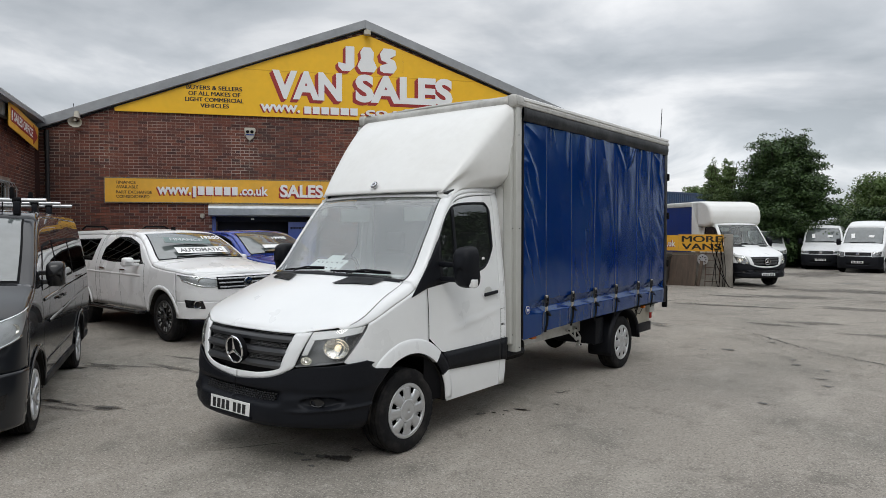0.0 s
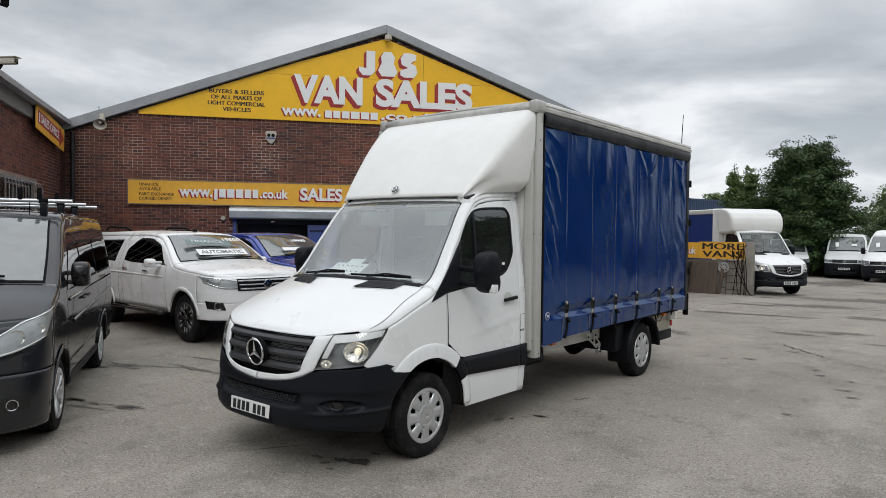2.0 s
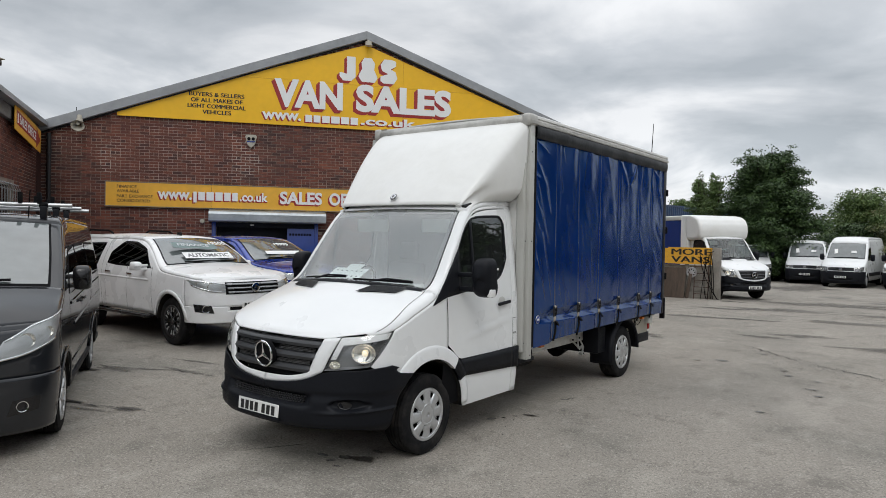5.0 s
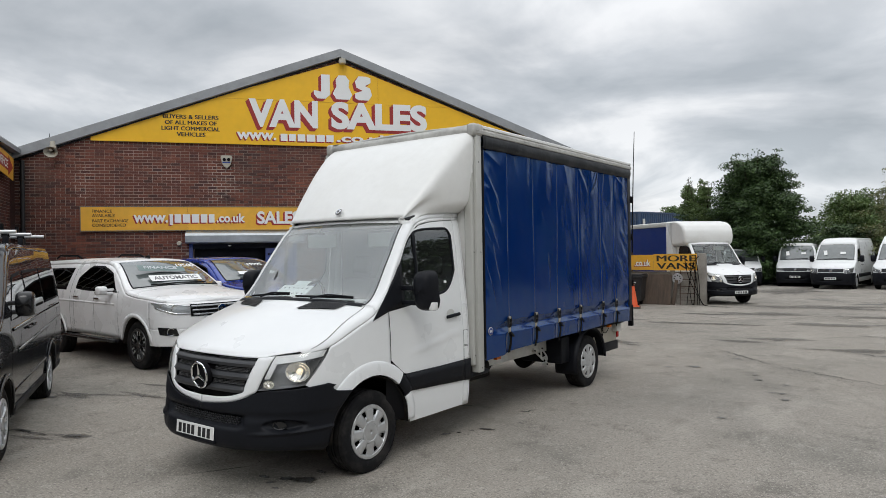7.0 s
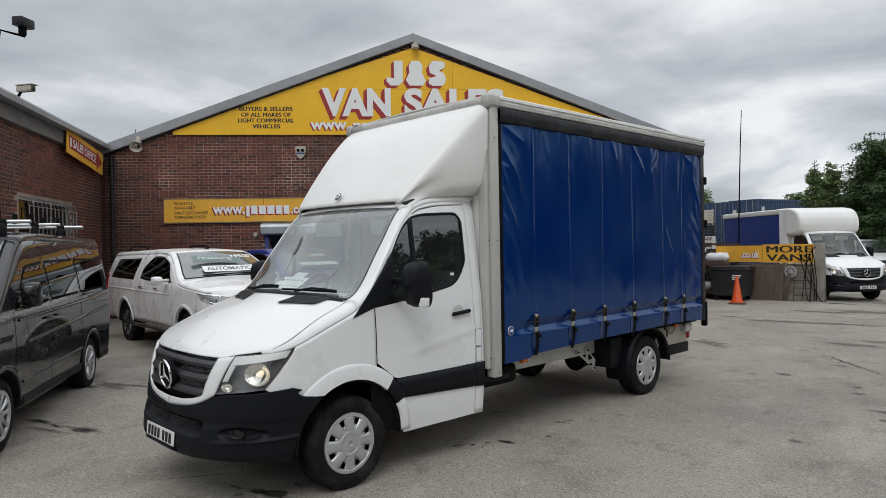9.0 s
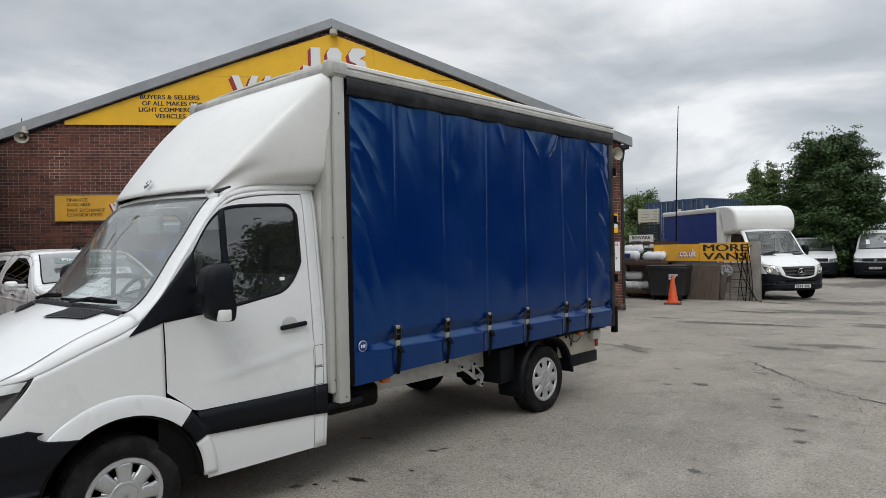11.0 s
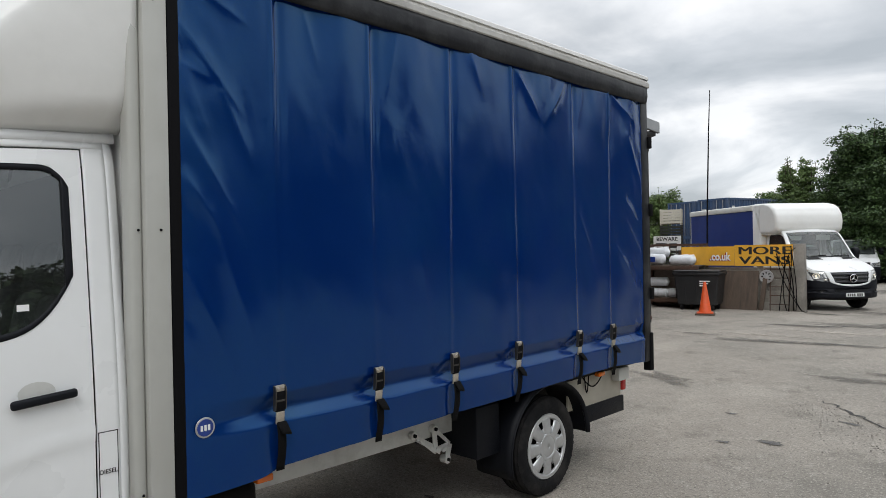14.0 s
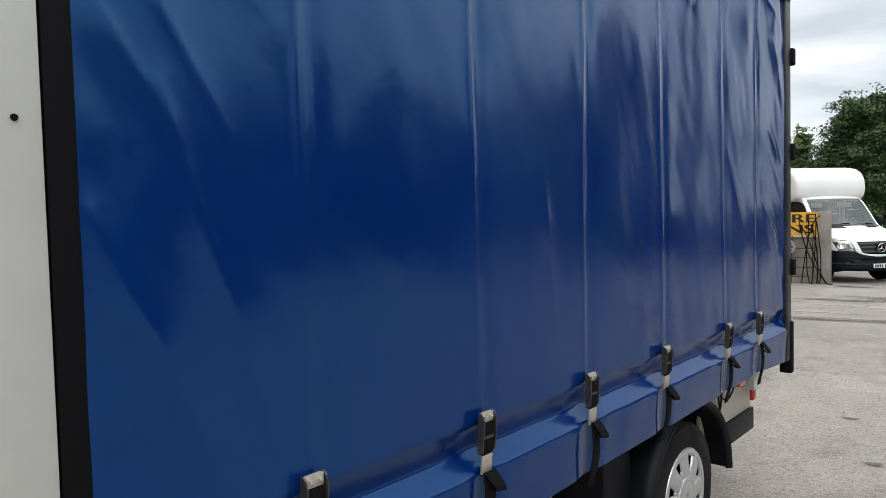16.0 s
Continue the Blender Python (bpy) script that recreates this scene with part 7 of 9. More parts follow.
# gutter board, sign, window, lamps of the office wing
fb = part("office_fascia", boxed(-OL, 0.0, -0.10, 0.02, 4.05, 4.34, 0.01), "fascia_timber", None, "weathered grey timber fascia", smooth=0, m=OFF)
tagged(fb, category="trim", kind="structure")
bm = bmesh.new()
prism(bm, [(-0.28, 4.34), (0.05, 4.34), (0.05, 4.50), (-0.22, 4.50), (-0.28, 4.44)], -OL, 0.12, lambda a, b, d: (d, a, b)); bmesh.ops.recalc_face_normals(bm, faces=bm.faces[:])
ge = part("office_roof_edge", bm, "verge", None, "grey metal roof edge", smooth=0, m=OFF); tagged(ge, category="trim", kind="structure")
orf = part("office_roof", boxed(-OL, 0.0, 0.0, 9.0, 4.40, 4.52), "roof_sheet", None, "flat grey roof of the office wing", smooth=0, m=OFF); tagged(orf, category="roof", kind="structure")
for nm, x0, x1, y0, y1 in (("office_wall_end", -OL, -OL + 0.33, 0.33, 9.0), ("office_wall_back", -OL, 0.0, 9.0, 9.33)):
    w = part(nm, boxed(x0, x1, y0, y1, -0.5, OH), "brick", None, "brick wall of the office wing", smooth=0, m=OFF); tagged(w, category="wall", kind="structure")
w1 = tagged(new("window_1"), "barred office window with pale frame", "window", kind="structure"); w1.matrix_basis = OFF
for k, (x0, x1) in enumerate(((-5.05, -4.15), (-4.15, -3.25), (-3.25, -2.35))):
    fr = part("window_frame", boxed(x0, x1, 0.08, 0.14, 1.70, 2.78, 0.0), "offwhite", w1, smooth=0)
    bmf = bmesh.new()
    for a in ((x0 + 0.05, x1 - 0.05, 1.75, 2.73),):
        box(bmf, a[0], a[1], 0.07, 0.078, a[2], a[3])
    part("pane", bmf, "dark_glass", w1, smooth=0)
    part("blind", boxed(x0 + 0.05, x1 - 0.05, 0.0785, 0.079, 1.75, 2.73), "interior", w1, smooth=0)
part("window_sill", boxed(-5.15, -2.25, -0.08, 0.10, 1.62, 1.70, 0.01), "concrete", w1)
wg = thing("window_grille", "grey steel bars over the office window", "grille", m=OFF)
for k in range(13):
    x = -5.0 + 0.215 * k
    bm = bmesh.new(); tube(bm, [(x, -0.03, 1.62), (x, -0.16, 1.70), (x, -0.16, 2.62), (x, -0.12, 2.72), (x, -0.02, 2.76)], 0.012, 6); part("bar", bm, "steel", wg)
for z in (1.80, 2.20, 2.60):
    bm = bmesh.new(); tube(bm, [(-5.05, -0.165, z), (-2.38, -0.165, z)], 0.010, 6); part("cross_bar", bm, "steel", wg)
so = thing("office_sign", "tilted yellow sign with a red arrow", "sign", m=OFF @ pose(-1.72, -0.16, 4.02, 0, 5.0, 0))
part("panel", boxed(-1.28, 1.28, -0.02, 0.0, -0.27, 0.27, 0.004, 1), "yellow2", so, smooth=0)
bm = bmesh.new(); prism(bm, [(-1.15, -0.13), (0.78, -0.13), (0.78, -0.23), (1.20, 0.02), (0.78, 0.23), (0.78, 0.15), (-1.15, 0.15)], -0.026, -0.021, lambda a, b, d: (a, d, b)); bmesh.ops.recalc_face_normals(bm, faces=bm.faces[:])
part("arrow", bm, "sign_red", so, smooth=0)
lettering("word", "SALES OFFICE", "sign_white", so, 1.62, 0.19, (-0.92, -0.085), pose(0, -0.028, 0) @ FACE, 0.015, 0.003)
part("number_bar", boxed(-1.10, -1.02, -0.030, -0.026, -0.10, 0.10), "sign_white", so, smooth=0)
cc = thing("wall_camera", "white bullet camera on the roof edge", "camera", m=OFF @ pose(-5.55, -0.30, 4.62, 0, 0, -25))
part("camera_body", boxed(-0.06, 0.06, -0.22, 0.10, -0.05, 0.06, 0.02), "cream", cc)
part("sun_shield", boxed(-0.075, 0.075, -0.26, 0.10, 0.06, 0.075, 0.005), "cream", cc)
part("lens", boxed(-0.04, 0.04, -0.225, -0.215, -0.035, 0.04, 0.01), "gloss_black", cc)
bm = bmesh.new(); tube(bm, [(0, 0.05, -0.05), (0, 0.12, -0.14), (0, 0.32, -0.16)], 0.025, 8); part("bracket", bm, "seal", cc)
fl = thing("flood_lamp", "dark floodlight on a short arm above the roof edge", "lamp", m=OFF @ pose(-5.52, -0.30, 5.72, 0, 0, -20))
part("lamp_head", boxed(-0.16, 0.16, -0.12, 0.08, 0.0, 0.16, 0.02), "pelmet", fl)
part("knuckle", boxed(-0.05, 0.05, -0.05, 0.05, -0.14, 0.02, 0.015), "seal", fl)
bm = bmesh.new(); tube(bm, [(0.05, 0, -0.14), (-0.4, 0.1, -0.16), (-0.4, 0.25, -1.2)], 0.025, 8); part("arm", bm, "seal", fl)


# ---- other vehicles ----
def vehicle(name, label, m, V, category="van", group=""):
    """A parked vehicle from a table of shape values."""
    v = thing(name, label, category, group, m)
    sh, top = V["shell"], V["top"]
    S, X = sh.S, sh.X
    paint, trim = V["paint"], V.get("trim", "plastic")
    tail, sill = V["tail"], V["sill"]
    wr = V["wheel_r"]
    ar = wr + 0.07
    arches = [arch(0, wr, ar), arch(V["wb"], wr, ar)]
    bump = V["bump"]            # height of the bumper's top edge at the side

    def low(y):
        z = sill
        for a, yc in zip(arches, (0, V["wb"])):
            if abs(y - yc) < ar:
                z = max(z, a(y))
        return z
    edge = top.edge
    y_f = top.y0
    for sd in (1, -1):
        bm = bmesh.new()
        ys = np.r_[np.linspace(max(sh.yc, -ar - 0.05), tail, 110)]
        sh.strip(bm, [S(y, low(y)) for y in ys], [S(y, edge(y)) for y in ys], 14, sd)
        part("body_side", bm, paint, v, solid=0.01)
        wheel_well(v, 0, wr, ar, sh.w(0.6) - 0.005, sd, 0.4)
        wheel_well(v, V["wb"], wr, ar, sh.w(0.6) - 0.005, sd, 0.4)
        for y, nm in ((0, "front_wheel"), (V["wb"], "rear_wheel")):
            wheel(v, (sd * (sh.w(0.5) - 0.125), y, wr), sd, wr, 0.225, V.get("rim", "trim"), nm)
        # arch lips
        for yc in (0, V["wb"]):
            bm = bmesh.new()
            ring(sh, bm, yc, wr, ar - 0.004, ar + V.get("lip", 0.035), 8, 172, 24, sd, V.get("lip_off", 0.012), 0.006, 2)
            part("arch_lip", bm, V.get("lip_mat", paint), v, solid=0.012)
        # sill or lower moulding
        if V.get("moulding"):
            z0, z1 = V["moulding"]
            bm = bmesh.new()
            sh.side(bm, ar + 0.03, V["wb"] - ar - 0.03, z0, z1, 16, 3, sd, 0.014)
            sh.side(bm, V["wb"] + ar + 0.03, tail - 0.03, z0, z1, 6, 3, sd, 0.014)
            part("side_moulding", bm, trim, v, solid=0.016)
        # windows, dark pane in a thin black surround
        for lo, hi in V["windows"]:
            w = new("side_window"); w.parent = v
            lo_, hi_ = [S(*p) for p in lo], [S(*p) for p in hi]
            bm = bmesh.new(); sh.patch(bm, lo_, hi_, 12, 6, sd, 0.002)
            part("surround", bm, "seal", w, solid=0.004)
            shrink = lambda A, B: [(a[0] + (b[0] - a[0]) * 0.05, a[1] + (b[1] - a[1]) * 0.07) for a, b in zip(A, B)]
            n = max(len(lo_), len(hi_))
            A, B = [along(lo_, i / 12) for i in range(13)], [along(hi_, i / 12) for i in range(13)]
            a2, b2 = shrink(A, B)[0:], shrink(B, A)
            bm = bmesh.new(); sh.strip(bm, a2, b2, 6, sd, 0.006)
            part("pane", bm, "dark_glass", w)
        # shut lines as narrow grooves
        for y, z0, z1 in V["lines"]:
            bm = bmesh.new()
            sh.side(bm, y - 0.004, y + 0.004, z0, lambda yy: z1 if z1 else edge(yy) - 0.02, 1, 10, sd, 0.0015)
            part("shut_line", bm, "seal", v)
        for y, z in V["handles"]:
            part("door_handle", boxed(-0.014, 0.014, -0.09, 0.09, -0.014, 0.014, 0.010), V.get("handle_mat", paint), v, m=pose(sd * (sh.w(z) + 0.018), y, z))
        if "crease" in V:
            bm = bmesh.new()
            for z0, yA, yB, dz in V["crease"]:
                sh.side(bm, yA, yB, lambda y: z0 + dz * (y - yA) - 0.02, lambda y: z0 + dz * (y - yA) + 0.02, 24, 4, sd, 0.001, 0.010)
            part("body_crease", bm, paint, v)
        my, mz = V["mirror"]
        mirror(v, (sd * (sh.w(mz) + V.get("mirror_out", 0.06)), my, mz), sd, V.get("mirror_size", (0.17, 0.14, 0.24)), V.get("mirror_mat", "plastic"), False)
        # lamps
        lo_, hi_ = V["lamp"]
        to = lambda p: S(-p[0], p[1]) if p[0] < 0 else X(p[0], p[1])
        lo_ = [S(*p[1:]) if p[0] == "y" else X(*p[1:]) for p in lo_]
        hi_ = [S(*p[1:]) if p[0] == "y" else X(*p[1:]) for p in hi_]
        h = new("headlamp"); h.parent = v
        bm = bmesh.new(); sh.patch(bm, lo_, hi_, 14, 8, sd, 0.004)
        part("lamp_housing", bm, V.get("lamp_mat", "lamp_bezel"), h)
        mid = [along(lo_, 0.45), along(hi_, 0.45)]
        for f, r in ((0.35, 0.062), (0.68, 0.045)):
            a, b = along(lo_, f), along(hi_, f)
            p = sh.at((a[0] + b[0]) / 2, (a[1] + b[1]) / 2, sd, 0.012)
            nrm = Vector((sd * (0.35 if f < 0.5 else 0.6), -1, 0)).normalized()
            bm = bmesh.new(); lathe(bm, [(0.0, r), (-0.01, r * 0.9), (-0.02, r * 0.5), (-0.012, 0.0005)], 20, Matrix.Translation(p) @ nrm.to_track_quat("X", "Z").to_matrix().to_4x4())
            part("reflector", bm, "reflector", h)
        bm = bmesh.new()
        sh.patch(bm, [along(lo_, i / 6) for i in range(7)], [(p[0], p[1] + 0.016) for p in (along(lo_, i / 6) for i in range(7))], 10, 1, sd, 0.016)
        sh.patch(bm, [(p[0], p[1] - 0.012) for p in (along(hi_, i / 6) for i in range(7))], [along(hi_, i / 6) for i in range(7)], 10, 1, sd, 0.016)
        part("lamp_strip", bm, "chrome", h, solid=0.004)
        bm = bmesh.new(); sh.patch(bm, lo_, hi_, 14, 8, sd, 0.020, 0.008)
        lg = part("lamp_cover", bm, "lamp_glass", h); lg.visible_shadow = False
        # rear lamp
        if not V.get("rear_lamp", True):
            continue
        bm = bmesh.new(); sh.side(bm, tail - 0.10, tail - 0.01, V["belt"] - 0.35, V["belt"] + 0.10, 2, 5, sd, 0.008)
        part("rear_lamp", bm, "red_lens", v, solid=0.02)
    # nose panel between the sides
    bm = bmesh.new()
    q1 = sh.turn_y(max(sh.yc, -ar - 0.05), 0.6)
    lip = V["lip_z"]

    def nose(u, t):
        q = (2 * u - 1) * q1
        y = sh.at(q, 0.8).y
        zt = edge(y) if y > y_f else lip + (edge(y_f) - lip) * (abs(sh.at(q, 0.8).x) / sh.at(sh.turn_y(y_f, 0.8), 0.8).x) ** 3
        z = bump + (zt - bump) * t
        return sh.at(q, z)
    grid(bm, nose, 60, 10)
    grid(bm, lambda u, t: top.at(y_f, -0.99 + 1.98 * u).lerp(sh.at(*X(top.at(y_f, -0.99 + 1.98 * u).x * 0.985, min(lip, top.at(y_f, -0.99 + 1.98 * u).z - 0.01))), t), 30, 3, flip=True)
    part("nose", bm, paint, v, solid=0.008)
    b = new("front_bumper"); b.parent = v
    bm = bmesh.new()

    def bfn(u, t):
        q = (2 * u - 1) * q1
        z = V["bump_low"] + (bump + 0.01 - V["bump_low"]) * t
        groove = -0.03 if (abs(sh.at(q, z).x) < V["intake"][2] and V["intake"][0] < z < V["intake"][1]) else 0.0
        return sh.at(q, z, 1, 0.014 + groove)
    grid(bm, bfn, 60, 16)
    part("bumper_skin", bm, V.get("bumper_mat", trim), b, solid=0.012, smooth=30)
    bm = bmesh.new(); sh.front(bm, -V["intake"][2] + 0.02, V["intake"][2] - 0.02, V["intake"][0] + 0.01, V["intake"][1] - 0.01, 16, 2, -0.008)
    part("lower_grille", bm, "seal", b)
    plate(b, pose(0, sh.nose(V["plate_z"]) - 0.022, V["plate_z"]))
    for s in (1, -1):
        p = sh.at(*X(V["fog"][0], V["fog"][1]), s, 0.012)
        nrm = Vector((s * 0.4, -1, 0)).normalized()
        bm = bmesh.new(); lathe(bm, [(0.012, V["fog"][2]), (0.0, V["fog"][2] * 0.9), (-0.02, V["fog"][2] * 0.7), (-0.01, 0.0005)], 20, Matrix.Translation(p) @ nrm.to_track_quat("X", "Z").to_matrix().to_4x4())
        part("fog_lamp", bm, "reflector" if V["fog"][3] else "gloss_black", b)
        if V["fog"][3]:
            bm = bmesh.new(); sh.patch(bm, [X(s * (V["fog"][0] - 0.10), V["fog"][1] - 0.07), X(s * (V["fog"][0] + 0.10), V["fog"][1] - 0.045)], [X(s * (V["fog"][0] - 0.06), V["fog"][1] + 0.055), X(s * (V["fog"][0] + 0.12), V["fog"][1] + 0.075)], 8, 4, 1, 0.017)
            part("fog_bezel", bm, "gloss_black", b)
            bm = bmesh.new(); lathe(bm, [(0.010, V["fog"][2] * 1.05), (0.020, V["fog"][2]), (0.018, V["fog"][2] * 0.86), (0.008, V["fog"][2] * 0.84)], 24, Matrix.Translation(p) @ nrm.to_track_quat("X", "Z").to_matrix().to_4x4())
            part("fog_ring", bm, "chrome", b, "chrome fog lamp ring")
    # grille
    g = new("radiator_grille"); g.parent = v
    z0, z1, hw, bars, gm = V["grille"]
    bm = bmesh.new(); sh.front(bm, -hw, hw, z0, z1, 20, 4, 0.006)
    part("grille_back", bm, "seal", g)
    for k in range(bars):
        z = z0 + (z1 - z0) * (k + 0.5) / bars
        bm = bmesh.new(); sh.front(bm, -hw * (0.92 + 0.06 * k / bars), hw * (0.92 + 0.06 * k / bars), z - (z1 - z0) / bars * 0.28, z + (z1 - z0) / bars * 0.28, 20, 3, 0.014, 0.012)
        part("grille_bar", bm, gm, g, solid=0.008)
    bm = bmesh.new(); lathe(bm, [(0.0, 0.075), (0.008, 0.072), (0.010, 0.06), (0.006, 0.0005)], 28, Matrix.Rotation(radians(-90), 4, "Z"))
    part("emblem_disc", bm, "chrome", g, "plain round emblem", m=pose(0, sh.nose((z0 + z1) / 2) - 0.035, (z0 + z1) / 2))
    # bonnet, screen, roof
    yc_, yh = V["cowl"], V["header"]
    bm = bmesh.new(); top.sheet(bm, y_f, yc_, -1, 1, 18, 20); part("bonnet", bm, paint, v, solid=0.006)
    bm = bmesh.new(); top.sheet(bm, yc_, yh, -1, 1, 12, 16); part("screen_frame", bm, paint if V.get("pillar_paint", True) else "seal", v)
    sc = new("windscreen"); sc.parent = v
    bm = bmesh.new(); top.sheet(bm, yc_ + 0.01, yh - 0.01, -0.845, 0.845, 12, 16, off=0.004); part("screen_border", bm, "seal", sc)
    bm = bmesh.new(); top.sheet(bm, yc_ + 0.035, yh - 0.025, -0.825, 0.825, 12, 16, off=0.008); part("screen_glass", bm, "screen_far", sc, "windscreen reflecting the sky")
    bm = bmesh.new(); tube(bm, [top.at(yc_ + 0.03 + 0.03 * t, -0.55 + 1.1 * t, 0.03) for t in (0, 0.5, 1)], 0.012, 6); part("wiper", bm, "seal", v)
    bm = bmesh.new(); top.sheet(bm, yh, tail, -1, 1, 24, 16); part("roof", bm, paint, v, solid=0.008)
    # rear wall and floor
    bm = bmesh.new()
    zt = edge(tail)
    grid(bm, lambda u, t: (lambda z: Vector(((2 * u - 1) * sh.w(z), tail, z)))(sill + (zt - sill) * t), 8, 10, flip=True)
    part("rear_panel", bm, paint, v, solid=0.01)
    part("floor_pan", boxed(-sh.w(0.5) + 0.12, sh.w(0.5) - 0.12, -0.6, tail - 0.1, sill - 0.02, sill + 0.06), "chassis", v)
    return v


# opaque screen; part of the sky's brightness is put into its base colour
M["screen_far"] = material("sky_lit_screen", (0.11, 0.125, 0.125), 0.06, vary=0.2, fine=6, coarse=1.2, spec=1.0, coat=1.0, coat_rough=0.02)

# dark grey van beside the office
CUSTOM = dict(
    shell=Shell(([0.18, 0.5, 0.9, 1.15, 1.47, 1.80, 1.95, 2.04], [0.93, 0.965, 0.985, 0.975, 0.93, 0.86, 0.82, 0.74]),
                ([0.15, 0.35, 0.55, 0.8, 1.0, 1.17, 1.32], [-0.86, -0.93, -0.945, -0.93, -0.88, -0.78, -0.60]), -0.42, 2.3),
    paint="grey_paint", tail=3.90, sill=0.30, wb=2.95, wheel_r=0.335, bump=0.66, bump_low=0.20, bumper_mat="grey_paint", rim="alloy", lip=0.05, lip_off=0.016,
    windows=[([(0.36, 1.25), (0.75, 1.25), (1.32, 1.28)], [(0.38, 1.30), (0.80, 1.68), (1.32, 1.72)]), ([(1.42, 1.28), (2.44, 1.29)], [(1.42, 1.72), (2.44, 1.73)]), ([(2.54, 1.29), (3.66, 1.30)], [(2.54, 1.73), (3.64, 1.71)])],
    lines=[(0.30, 0.34, 1.26), (1.37, 0.34, None), (2.49, 0.34, None)], handles=[(1.22, 1.11), (1.54, 1.11)], handle_mat="gloss_black", mirror=(0.46, 1.40), mirror_size=(0.17, 0.14, 0.25), mirror_out=0.035, mirror_mat="gloss_black", rear_lamp=False,
    crease=[(0.93, 0.6, 3.8, 0.03), (0.55, 0.5, 2.5, 0.02), (1.16, 0.4, 3.8, 0.012)], moulding=(0.32, 0.40),
    lamp=([("x", 0.52, 0.80), ("x", 0.74, 0.84), ("y", -0.58, 0.95)], [("x", 0.62, 0.97), ("x", 0.80, 1.09), ("y", -0.42, 1.19)]), belt=1.2, lip_z=1.04, intake=(0.32, 0.56, 0.56), plate_z=0.45, fog=(0.74, 0.43, 0.045, True),
    lamp_mat="silver", grille=(0.70, 0.96, 0.48, 5, "chrome"), cowl=-0.02, header=0.86, trim="plastic")
CUSTOM["top"] = Top(CUSTOM["shell"], [(-0.62, 1.10, 0.03, -0.02, 0.24), (-0.4, 1.20, 0.05, 0.02, 0.26), (-0.06, 1.32, 0.05, 0.035, 0.22), (0.0, 1.355, 0.05, 0.03, 0.22), (0.42, 1.66, 0.045, 0.01, 0.18), (0.84, 1.93, 0.05, 0.02, 0.12), (1.0, 1.99, 0.06, 0.03, 0.08), (1.5, 2.03, 0.07, 0.03, 0.0), (3.90, 2.0, 0.07, 0.03, 0.0)])
grey_van = vehicle("parked_van", "dark grey metallic van with privacy glass and roof bars", pose(-2.53, -2.52, 0.015, 0, 0, 60.3), CUSTOM)
for y in (0.95, 1.90, 2.85):
    rb = new("roof_bar"); rb.parent = grey_van
    bm = bmesh.new(); tube(bm, [(-0.80, y, 2.135), (0.92, y, 2.135)], 0.021, 10); part("bar", bm, "silver", rb, "silver roof bar")
    for x in (-0.66, 0.66):
        part("foot", boxed(x - 0.032, x + 0.032, y - 0.032, y + 0.032, 1.985, 2.125, 0.012), "plastic", rb)
        bm = bmesh.new(); cyl(bm, (x - 0.04, y, 2.135), (x + 0.04, y, 2.135), 0.028, seg=12); part("clamp", bm, "seal", rb)
    for x in (0.45, 0.62):
        part("stop", boxed(x - 0.02, x + 0.02, y - 0.03, y + 0.03, 2.145, 2.265, 0.01), "seal", rb)
bm = bmesh.new(); tube(bm, [(0.5, 1.1, 2.0), (0.52, 1.05, 2.29)], 0.006, 5); part("aerial", bm, "seal", grey_van)
part("dash_card", boxed(0.28, 0.62, -0.12, 0.12, 0, 0.004), "paper", grey_van, "pale card behind the windscreen", m=pose(0, 0.18, 1.495, 36, 0, 0))

# white double-cab pickup with a rear canopy
HILUX_SHELL = Shell(([0.25, 0.55, 0.9, 1.1, 1.25, 1.56, 1.68, 1.76], [0.88, 0.90, 0.925, 0.92, 0.89, 0.77, 0.71, 0.63]),
                    ([0.25, 0.42, 0.6, 0.8, 1.0, 1.12, 1.25], [-0.88, -0.98, -1.0, -0.99, -0.96, -0.90, -0.72]), -0.42, 2.5)
HILUX = dict(
    shell=HILUX_SHELL, paint="pearl", tail=4.28, sill=0.46, wb=3.085, wheel_r=0.385, bump=0.66, bump_low=0.41, bumper_mat="pearl", rim="black", lip=0.06, lip_off=0.028,
    windows=[([(0.62, 1.215), (1.0, 1.215), (1.42, 1.22), (1.9, 1.225), (2.24, 1.25)], [(0.68, 1.24), (1.02, 1.55), (1.44, 1.655), (1.90, 1.66), (2.22, 1.46)]), ([(2.62, 1.22), (4.0, 1.24)], [(2.56, 1.62), (3.86, 1.60)])],
    lines=[(0.60, 0.5, 1.24), (1.46, 0.5, None), (2.26, 0.5, 1.24), (2.42, 0.5, None)], handles=[(1.32, 1.10), (2.12, 1.11)], handle_mat="chrome", mirror=(0.80, 1.25), mirror_size=(0.17, 0.12, 0.15), mirror_out=0.10, mirror_mat="pearl",
    lamp=([("x", 0.50, 0.90), ("x", 0.70, 0.905), ("y", -0.60, 1.00)], [("x", 0.48, 1.02), ("x", 0.70, 1.06), ("y", -0.50, 1.09)]), belt=1.2, lamp_mat="silver", lip_z=1.08, intake=(0.60, 0.74, 0.46), plate_z=0.68, fog=(0.76, 0.635, 0.058, True),
    grille=(0.86, 1.05, 0.50, 3, "grille_grey"), cowl=0.36, header=1.16, trim="plastic", crease=[(1.02, 0.7, 4.1, 0.008)])
